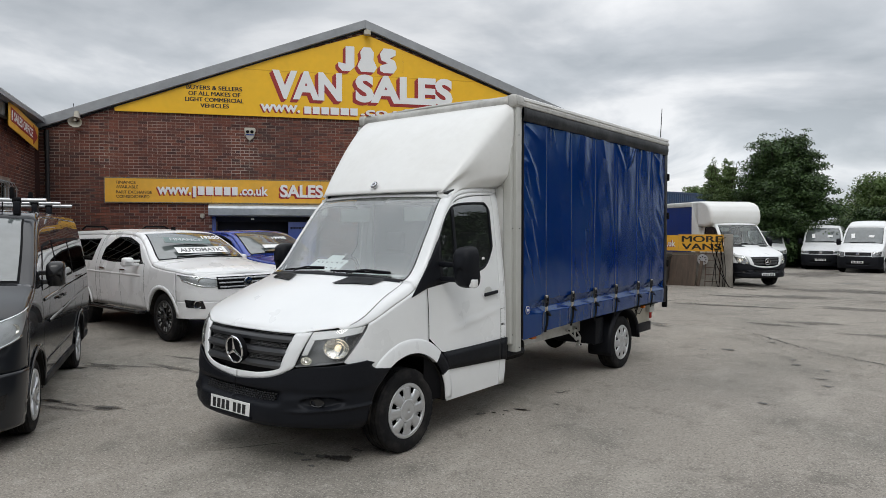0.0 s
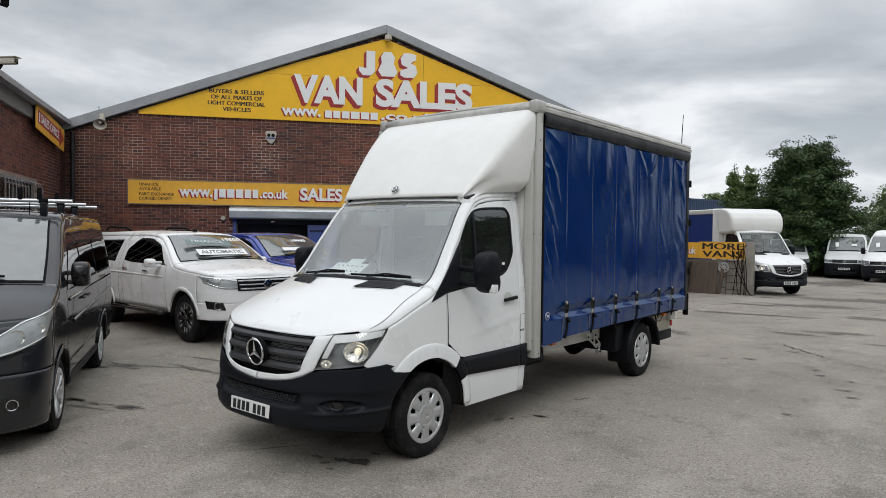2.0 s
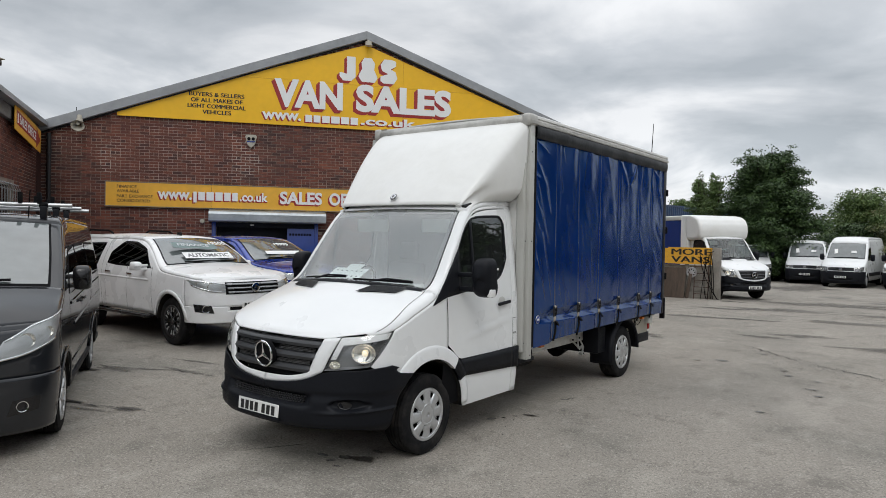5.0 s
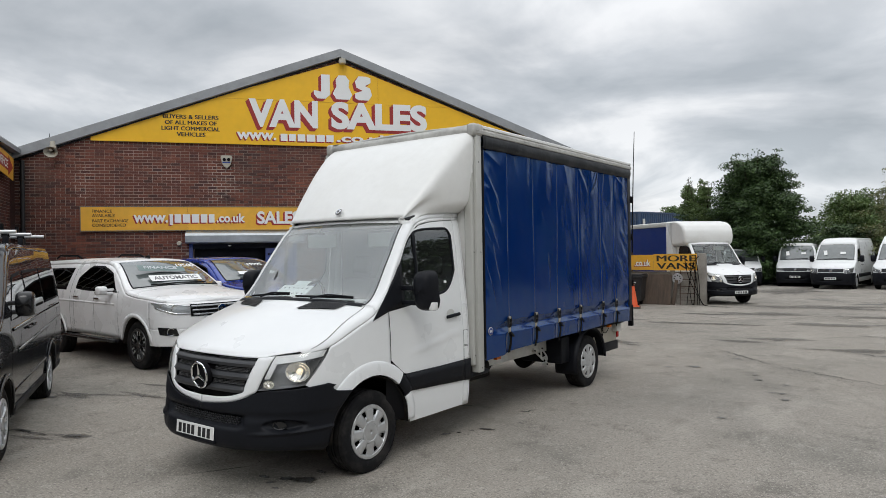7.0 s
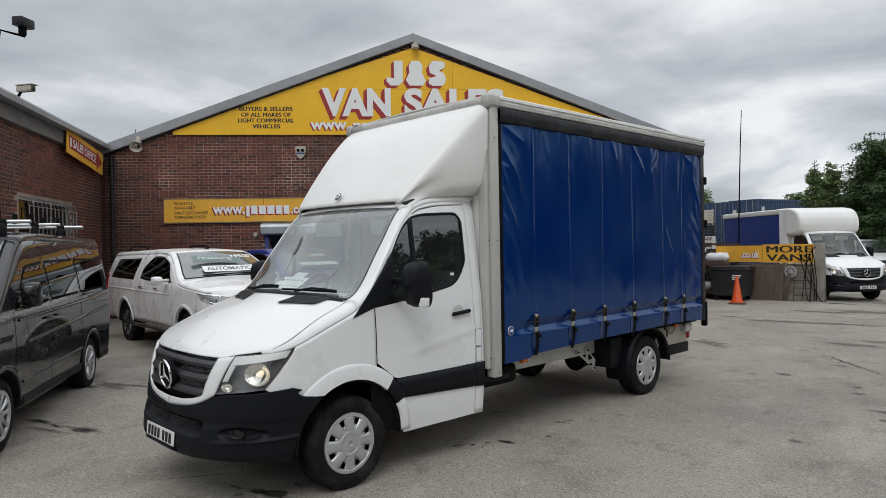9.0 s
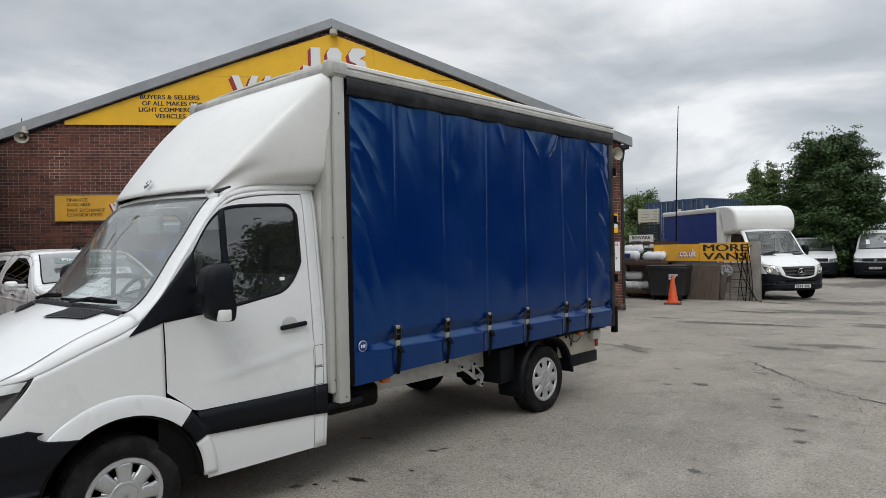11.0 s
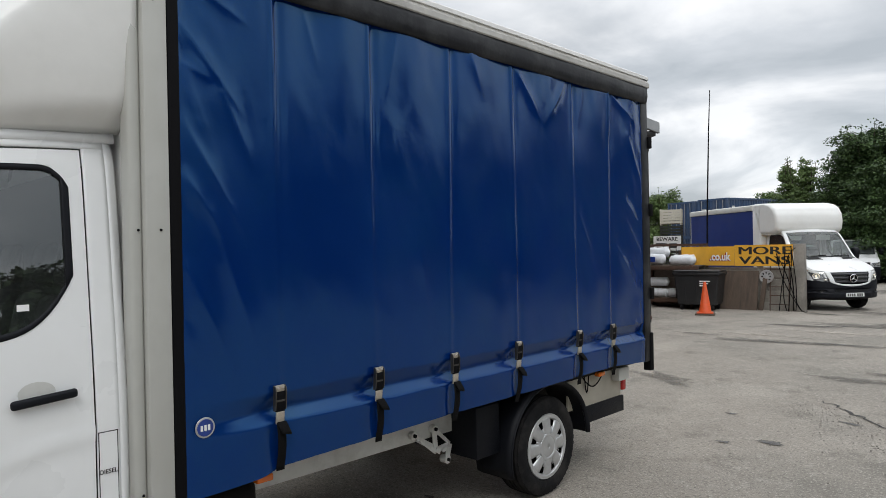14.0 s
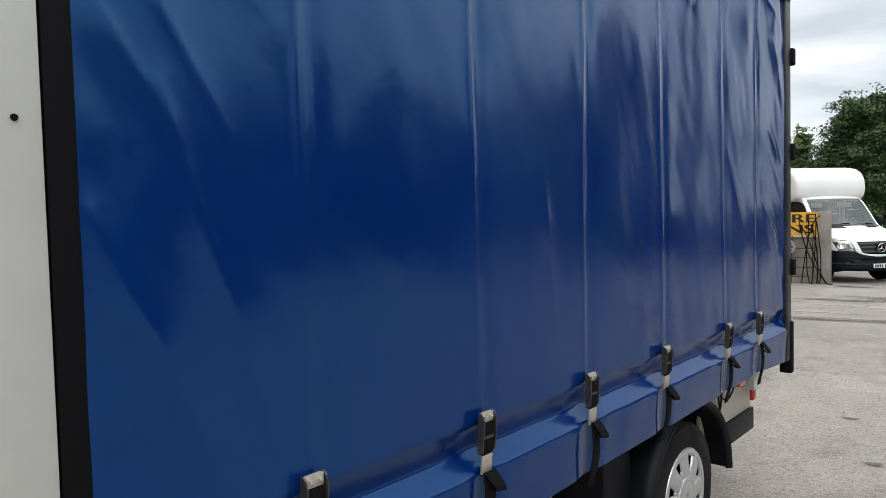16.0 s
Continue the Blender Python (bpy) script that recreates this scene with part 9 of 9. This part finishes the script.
# ---- containers, fence ----
def container(m, mat="container", L_=12.19):
    c = thing("shipping_container", "dark blue corrugated steel shipping container", "container", "stacked containers", m=m)
    W_, H_ = 2.44, 2.59
    for y in (0.02, W_ - 0.02):
        bm = bmesh.new()
        n = 176
        grid(bm, lambda u, q: (0.12 + (L_ - 0.24) * u, y + (0.036 if (round(u * n) // 2) % 2 else 0.0) * (1 if y < 1 else -1), 0.15 + (H_ - 0.28) * q), n, 1)
        part("side_panel", bm, mat, c, smooth=0)
    for x in (0.03, L_ - 0.03):
        bm = bmesh.new(); n = 36
        grid(bm, lambda u, q: (x + (0.036 if (round(u * n) // 2) % 2 else 0.0) * (1 if x < 1 else -1), 0.12 + (W_ - 0.24) * u, 0.15 + (H_ - 0.28) * q), n, 1)
        part("end_panel", bm, mat, c, smooth=0)
    for x in (0, L_ - 0.16):
        for y in (0, W_ - 0.16):
            part("corner_post", boxed(x, x + 0.16, y, y + 0.16, 0, H_, 0.01), mat, c)
    for z in (0.0, H_ - 0.14):
        for y in (0, W_ - 0.10):
            part("rail", boxed(0.1, L_ - 0.1, y, y + 0.10, z, z + 0.14), mat, c)
        for x in (0, L_ - 0.10):
            part("end_rail", boxed(x, x + 0.10, 0.1, W_ - 0.1, z, z + 0.14), mat, c)
    part("roof", boxed(0.05, L_ - 0.05, 0.05, W_ - 0.05, H_ - 0.06, H_ - 0.03), mat, c)
    for y in (0.35, 0.85, 1.58, 2.08):
        bm = bmesh.new(); cyl(bm, (-0.03, y, 0.12), (-0.03, y, H_ - 0.12), 0.022, seg=8); part("lock_rod", bm, "steel", c, "galvanised lock rod")
    part("end_label", boxed(-0.014, 0.0, 1.75, 2.05, 1.3, 1.9), "offwhite", c, smooth=0)
    part("label_panel", boxed(0.45, 0.75, -0.012, 0.0, 1.55, 2.05), "offwhite", c, smooth=0)
    return c


cg = ground_z(0, 45.5)
container(pose(-14.0, 46.0, cg, 0, 0, 74)); container(pose(-14.0, 46.0, cg + 2.59, 0, 0, 74))
container(pose(-17.0, 47.6, cg, 0, 0, 74), L_=6.06); container(pose(-17.0, 47.6, cg + 2.59, 0, 0, 74), L_=6.06)


def crate(m, mat, tone):
    """Pale slatted stillage on four feet."""
    c = thing("stillage_crate", tone + " slatted crate in a stack beside the containers", "crate", "stacked crates", m=m)
    for x in (-0.7, 0.62):
        for y in (-0.5, 0.42):
            part("corner_post", boxed(x, x + 0.08, y, y + 0.08, 0.0, 1.14), mat, c, smooth=0)
    for k in range(5):
        for y in (-0.52, 0.50):
            part("slat", boxed(-0.72, 0.72, y, y + 0.02, 0.14 + 0.2 * k, 0.28 + 0.2 * k), mat, c, smooth=0)
        for x in (-0.72, 0.70):
            part("end_slat", boxed(x, x + 0.02, -0.5, 0.5, 0.14 + 0.2 * k, 0.28 + 0.2 * k), mat, c, smooth=0)
    part("base", boxed(-0.7, 0.7, -0.5, 0.5, 0.08, 0.12), "ply", c, smooth=0)
    return c


# the three lower crates are added supports, coloured dark to stay out of sight
for k in range(4):
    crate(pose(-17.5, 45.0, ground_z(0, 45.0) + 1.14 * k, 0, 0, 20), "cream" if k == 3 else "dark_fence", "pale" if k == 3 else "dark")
fn_ = thing("timber_fence", "dark close-boarded fence behind the vans", "fence")
rf_ = random.Random(2)
for k in range(150):
    x = -8.0 + 0.17 * k
    if x < 17:
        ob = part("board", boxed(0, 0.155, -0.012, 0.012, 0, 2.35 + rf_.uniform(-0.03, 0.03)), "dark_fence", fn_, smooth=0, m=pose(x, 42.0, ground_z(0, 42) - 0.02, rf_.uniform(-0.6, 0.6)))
for x in range(-8, 18, 3):
    part("fence_post", boxed(x - 0.05, x + 0.05, 42.03, 42.13, -0.5, 2.1), "ply", fn_)


# ---- trees ----
def tree(name, label, at, height, radius, mat, seed, leaves=9000, leaf=0.17, low=0.06, group="trees round the yard", sprays=150, taper=0.75, shoots=7):
    """Tapered trunk, limbs, and a crown of many small leaves on drooping sprays in uneven layers, thin shoots at the top."""
    rng = np.random.RandomState(seed)
    t = thing(name, label, "tree", group, m=pose(at[0], at[1], ground_z(*at) - 0.1))
    bm = bmesh.new()
    tube(bm, [(0, 0, 0), (0.05, 0.02, height * 0.35), (0.0, 0.1, height * 0.70), (0.05, 0.05, height * 0.93)], lambda s: 0.045 * height * (0.55 - 0.52 * s), 8)
    lobe = rng.uniform(0.66, 1.2, 9)            # the outline swells and shrinks round the tree
    shape = lambda h: (1.02 - h) ** taper * min(1.0, 0.62 + 2.6 * (h - low))
    P, R, N = [], [], []
    for k in range(sprays):
        h = low + (0.97 - low) * ((k + 0.5) / sprays) ** 0.86
        a = k * 2.39996 + rng.uniform(-0.5, 0.5)
        out = radius * shape(h) * lobe[int(a / 6.2832 * 9) % 9] * rng.uniform(0.72, 1.12)
        tip = np.array([out * math.cos(a), out * math.sin(a), height * h + rng.uniform(-0.03, 0.04) * height])
        root = np.array([0, 0.05, max(0.1, height * (h - 0.10))])
        if k % 4 == 0:
            tube(bm, [tuple(root), tuple(root + (tip - root) * 0.5 + np.array([0, 0, 0.02 * height])), tuple(root + (tip - root) * 0.92)], lambda s: 0.008 * height * (1 - 0.85 * s), 5)
        for f in (0.35, 0.55, 0.72, 0.88, 1.0):
            c = root + (tip - root) * f + rng.normal(size=3) * np.array([0.07, 0.07, 0.035]) * radius
            P.append(c); R.append(radius * (0.20 - 0.09 * f) * rng.uniform(0.7, 1.25)); N.append(0.25 + 1.3 * f)
    for k in range(shoots):                      # loose shoots that break the top
        a, d = rng.uniform(0, 6.28), radius * rng.uniform(0.05, 0.34)
        z0, z1 = height * rng.uniform(0.78, 0.9), height * rng.uniform(0.96, 1.06)
        for f in np.linspace(0, 1, 6):
            P.append(np.array([d * math.cos(a) * (1 + 0.5 * f), d * math.sin(a) * (1 + 0.5 * f), z0 + (z1 - z0) * f]) + rng.normal(size=3) * 0.03 * radius)
            R.append(radius * (0.10 - 0.05 * f)); N.append(0.5)
        tube(bm, [(d * math.cos(a), d * math.sin(a), z0 - 0.05 * height), (d * math.cos(a) * 1.5, d * math.sin(a) * 1.5, z1)], lambda s: 0.004 * height * (1 - 0.7 * s), 4)
    part("trunk", bm, "bark", t, "branching trunk")
    P, R, N = np.array(P), np.array(R), np.array(N)
    w = R ** 1.7 * N; w /= w.sum()
    which = rng.choice(len(P), size=leaves, p=w)
    d = rng.normal(size=(leaves, 3)); d /= np.linalg.norm(d, axis=1)[:, None]
    p = P[which] + d * (R[which] * rng.uniform(0.2, 1.0, leaves) ** 0.6)[:, None] * np.array([1.25, 1.25, 0.55])
    p[:, 2] = np.maximum(p[:, 2], 0.25)
    n = d * 0.45 + rng.normal(size=(leaves, 3)) * 0.45 + np.array([0, 0, 0.8]); n /= np.linalg.norm(n, axis=1)[:, None]
    u = np.cross(n, rng.normal(size=(leaves, 3))); u /= np.linalg.norm(u, axis=1)[:, None]
    v = np.cross(n, u)
    sz = leaf * rng.uniform(0.55, 1.3, leaves)[:, None]
    V = np.stack([p - u * sz * 0.5, p + v * sz * 0.30 + n * sz * 0.06, p + u * sz * 0.5, p - v * sz * 0.30 + n * sz * 0.06], 1).reshape(-1, 3)
    me = bpy.data.meshes.new("crown")
    me.from_pydata(V.tolist(), [], (np.arange(leaves * 4).reshape(-1, 4)).tolist())
    me.materials.append(M[mat])
    ob = new("crown", me); ob.parent = t
    tagged(ob, "uneven leafy crown", kind="stuff")
    return t


tree("broadleaf_tree", "dense dark green tree behind the parked vans", (-4.5, 40.0), 7.7, 4.5, "leaf_dark", 1, 130000, 0.15, 0.05, sprays=130, taper=0.50, shoots=12)
tree("slender_tree", "slender dark green tree beside the containers", (-7.9, 41.5), 6.7, 1.9, "leaf_mid", 2, 20000, 0.13, 0.04, sprays=60, taper=0.7, shoots=5)
tree("slender_tree", "thin upright green tree beside the containers", (-9.6, 44.0), 7.0, 1.8, "leaf_mid", 12, 15000, 0.13, 0.04, sprays=60, taper=0.7, shoots=6)
tree("broadleaf_tree", "olive green leafy tree behind the tall van", (4.5, 42.5), 7.8, 4.0, "leaf_olive", 3, 110000, 0.14, 0.04, sprays=210, taper=0.55, shoots=10)
tree("broadleaf_tree", "large olive green tree by the far fence", (7.9, 44.0), 9.0, 4.6, "leaf_olive", 4, 60000, 0.17, 0.05, sprays=160, taper=0.55)
tree("broadleaf_tree", "distant mid-green tree beyond the fence", (-0.8, 56.0), 6.4, 4.6, "leaf_mid", 5, 40000, 0.19, 0.05, sprays=120, taper=0.5)
tree("broadleaf_tree", "dark shrub tree behind the white vans", (0.0, 43.2), 3.6, 2.6, "leaf_dark", 15, 26000, 0.14, 0.03, sprays=110, taper=0.45, shoots=2)
tree("broadleaf_tree", "mid-green tree behind the stored rolls", (-20.5, 50.0), 6.2, 3.6, "leaf_mid", 6, 50000, 0.16, 0.05, sprays=150, taper=0.5)
tree("broadleaf_tree", "low green tree beyond the containers", (-15.0, 60.0), 6.6, 4.2, "leaf_mid", 7, 34000, 0.19, 0.05, sprays=120, taper=0.5)
# trees round the open sides of the yard, seen in the glass and paint
ra = random.Random(9)
for k in range(19):
    a = radians(-122 + 10.5 * k)
    d = 31 + 5 * ra.random()
    tree("yard_tree", "dark green tree on the yard's edge", (3 + d * math.cos(a), 2 + d * math.sin(a)), 8.6 + 3.2 * ra.random(), 5.2 + 1.2 * ra.random(), "leaf_dark", 30 + k, 15000, 0.40, 0.02, "trees on the open side", sprays=110, taper=0.5, shoots=5)


# ---- ground wear: oil, stains, cracks, grit ----
def blot(name, label, x, y, rx, ry, turn, mat, seed, lift=0.004, ragged=0.35, n=34):
    """An uneven patch on the ground whose cover falls off to the rim."""
    bm = bmesh.new()
    lay = bm.verts.layers.float.new("cover")
    c, s = math.cos(radians(turn)), math.sin(radians(turn))
    rings = []
    for share, cover in ((0.35, 0.95), (0.75, 0.70), (1.05, 0.35), (1.4, -0.35)):
        row = []
        for i in range(n):
            a = 2 * math.pi * i / n
            k = share * (1 + ragged * (noise.noise(Vector((math.cos(a) * 1.6, math.sin(a) * 1.6, seed))) + 0.6 * noise.noise(Vector((math.cos(a) * 4, math.sin(a) * 4, seed + 7)))))
            px, py = rx * k * math.cos(a), ry * k * math.sin(a)
            gx, gy = x + c * px - s * py, y + s * px + c * py
            vt = bm.verts.new((gx, gy, ground_z(gx, gy) + lift + 0.005)); vt[lay] = cover
            row.append(vt)
        rings.append(row)
    c0 = bm.verts.new((x, y, ground_z(x, y) + lift + 0.005)); c0[lay] = 1.0
    for i in range(n):
        bm.faces.new((c0, rings[0][i], rings[0][(i + 1) % n]))
        for A, B in zip(rings, rings[1:]):
            bm.faces.new((A[i], B[i], B[(i + 1) % n], A[(i + 1) % n]))
    ob = part(name, bm, mat, None, label, smooth=0)
    ob.visible_shadow = False
    return tagged(ob, category="stain", kind="structure")


def crack(pts, w, mat="tar"):
    bm = bmesh.new()
    pts = [Vector((x, y, ground_z(x, y) + 0.009)) for x, y in pts]
    L_, R_ = [], []
    for i, p in enumerate(pts):
        d = (pts[min(i + 1, len(pts) - 1)] - pts[max(0, i - 1)]).normalized()
        s = Vector((-d.y, d.x, 0)) * w * (0.35 + 0.65 * abs(noise.noise(p * 3.0)) * 2) * math.sin(math.pi * (i + 0.5) / len(pts))
        L_.append(bm.verts.new(p + s)); R_.append(bm.verts.new(p - s))
    for i in range(len(pts) - 1):
        bm.faces.new((L_[i], R_[i], R_[i + 1], L_[i + 1]))
    ob = part("ground_crack", bm, mat, None, "ragged dark crack in the yard surface", smooth=0)
    return tagged(ob, category="crack", kind="structure")


oil_label = "small dark wet oil spot on the yard"
for k, (x, y, rx, ry, t) in enumerate(((0.66, -0.46, 0.13, 0.06, 20), (0.50, -0.52, 0.06, 0.035, 20), (0.46, -0.66, 0.05, 0.02, 40), (0.30, -0.60, 0.045, 0.022, 10), (0.62, -0.24, 0.05, 0.03, 0), (0.60, -0.72, 0.03, 0.02, 0),
                                        (0.78, 1.30, 0.06, 0.03, 60), (0.86, 1.42, 0.03, 0.02, 10), (1.02, 1.69, 0.08, 0.03, 15), (0.92, 1.56, 0.03, 0.015, 10), (1.01, 2.67, 0.06, 0.02, 60), (0.98, 2.58, 0.05, 0.022, 30), (0.23, 2.46, 0.07, 0.03, 30), (0.36, 3.73, 0.05, 0.02, 0), (1.2, 2.1, 0.025, 0.015, 0))):
    blot("oil_spot", oil_label, x, y, rx, ry, t, "oil", k * 3.1, ragged=0.5)
for k, (x, y, rx, ry, t) in enumerate(((-3.02, -1.16, 0.15, 0.035, 20), (-2.35, -0.92, 0.17, 0.045, 20), (-2.60, -1.20, 0.30, 0.035, 22), (-4.36, -0.04, 0.40, 0.09, 10), (-4.0, 0.97, 0.35, 0.05, 15), (-3.6, 0.5, 0.5, 0.06, 8), (-0.15, -0.70, 0.30, 0.012, 60))):
    blot("dark_patch", "damp dark patch in the worn surface", x, y, rx, ry, t, "stain" if k > 1 else "oil", 20 + k * 2.3, ragged=0.6)
for k, (x, y, rx, ry, t) in enumerate(((1.55, 10.15, 0.42, 0.20, 8), (2.15, 10.9, 0.55, 0.26, 20), (3.7, 9.9, 0.75, 0.24, 25), (0.5, 13.5, 1.0, 0.20, 8), (-0.9, 13.2, 0.7, 0.16, 3), (0.6, 17.2, 1.4, 0.45, 12), (1.6, 20.6, 2.4, 1.0, 10),
                                        (-0.40, 8.8, 0.45, 0.22, -28), (5.2, 12.4, 1.3, 0.5, 20), (-2.0, 13.6, 0.5, 0.12, 0), (2.6, 14.6, 1.2, 0.40, 15), (-0.8, 16.2, 0.8, 0.16, 2), (-1.0, 31.0, 1.6, 2.4, 0), (3.9, 17.5, 1.3, 0.5, 12))):
    blot("tarmac_patch", "worn dark tarmac patch in the yard", x, y, rx, ry, t, "stain", 50 + k * 1.7, lift=0.004 + 0.0006 * k, ragged=0.75, n=46)
for k, (x, y, rx, ry, t) in enumerate(((1.38, 6.37, 0.07, 0.03, 15), (1.70, 6.60, 0.11, 0.05, 0), (2.77, 5.96, 0.09, 0.035, 30), (3.30, 4.80, 0.06, 0.03, 10), (2.90, 3.50, 0.05, 0.03, 0), (2.05, 7.72, 0.10, 0.04, -20), (1.04, 7.40, 0.06, 0.03, 10),
                                        (-0.65, 13.25, 0.28, 0.06, 15), (0.50, 13.60, 0.30, 0.07, 5), (-4.50, -0.27, 0.16, 0.05, 20), (-2.33, -0.97, 0.12, 0.04, 20), (2.65, 6.33, 0.06, 0.03, 40), (3.16, 5.18, 0.08, 0.03, 15), (3.15, 5.79, 0.05, 0.03, 0))):
    blot("dark_mark", "small dark blotch on the yard", x, y, rx, ry, t, "oil", 120 + k * 1.9, ragged=0.6)
for k, (x, y, rx, ry, t) in enumerate(((4.25, 9.45, 0.26, 0.10, 30), (2.85, 23.1, 0.60, 0.22, 25), (1.2, 25.0, 0.7, 0.12, 0), (-1.3, 19.4, 0.35, 0.12, 10), (4.5, 9.1, 0.14, 0.04, 30))):
    blot("wet_patch", "dark wet hollow in the yard surface", x, y, rx, ry, t, "oil", 80 + k * 2.7, ragged=0.7, n=46)
for k, (x, y, rx, ry, t) in enumerate(((3.7, 16.5, 1.2, 0.35, 4), (0.2, 15.4, 1.2, 0.18, 4), (2.0, 21.5, 1.5, 0.3, 6), (-1.0, 14.2, 0.9, 0.12, 0))):
    blot("pale_patch", "pale worn concrete patch", x, y, rx, ry, t, "pale_patch", 90 + k * 2.9, ragged=0.6, n=46)


def wander(a, b, n, amp, seed):
    return [(a[0] + (b[0] - a[0]) * i / n + amp * noise.noise(Vector((i * 0.55, seed, 0))), a[1] + (b[1] - a[1]) * i / n + amp * noise.noise(Vector((seed, i * 0.55, 3)))) for i in range(n + 1)]


crack(wander((1.50, 8.70), (2.73, 7.30), 26, 0.10, 1.0), 0.022)
crack(wander((2.73, 7.30), (4.7, 6.1), 30, 0.12, 2.0), 0.015)
crack(wander((-0.9, 13.0), (0.9, 13.7), 30, 0.2, 3.0), 0.030)
crack(wander((3.2, 9.6), (5.0, 8.9), 30, 0.2, 5.0), 0.020)
crack(wander((-2.2, 16.0), (3.5, 17.6), 40, 0.4, 6.0), 0.040)
crack(wander((1.0, 24.5), (5.0, 23.6), 24, 0.5, 7.0), 0.045)
crack(wander((-4.8, -0.2), (-3.2, 0.7), 20, 0.2, 8.0), 0.020)
crack(wander((-3.4, -1.35), (-2.0, -0.8), 20, 0.1, 9.0), 0.018)
# loose grit
rng = np.random.RandomState(4)
verts, faces = [], []
spots = [(rng.uniform(-6, 6), rng.uniform(-4, 16)) for _ in range(2600)]
for _ in range(1900):
    t = rng.uniform(0, 1)
    d = abs(rng.normal()) * 0.45
    spots.append((1.55 + 3.1 * t - 0.55 * d, 8.5 - 2.5 * t - 0.8 * d))
for x, y in spots:
    r = 0.003 + 0.008 * rng.rand() ** 3
    z = ground_z(x, y) + 0.004
    n = len(verts)
    a = rng.uniform(0, 6.28)
    verts += [(x + r * math.cos(a + k * 1.571), y + r * math.sin(a + k * 1.571) * rng.uniform(0.6, 1), z) for k in range(4)] + [(x + r * 0.2, y, z + r * 0.9)]
    faces += [(n, n + 1, n + 4), (n + 1, n + 2, n + 4), (n + 2, n + 3, n + 4), (n + 3, n, n + 4)]
me = bpy.data.meshes.new("loose_grit")
me.from_pydata(verts, [], faces)
me.materials.append(M["stone"])
tagged(new("loose_grit", me), "scattered loose grit on the yard", "grit", kind="stuff")


# ---- bricks, laid last ----
lay_bricks("front_bricks", FRONT_BRICKS, BLD, ent, lambda a, b, z: -6.4 < a < -3.6 and 3.1 < z < 4.6)
lay_bricks("office_bricks", OFFICE_BRICKS, OFF, off_wall, lambda a, b, z: -5.0 < a < -2.0 and 2.85 < z < 4.2)
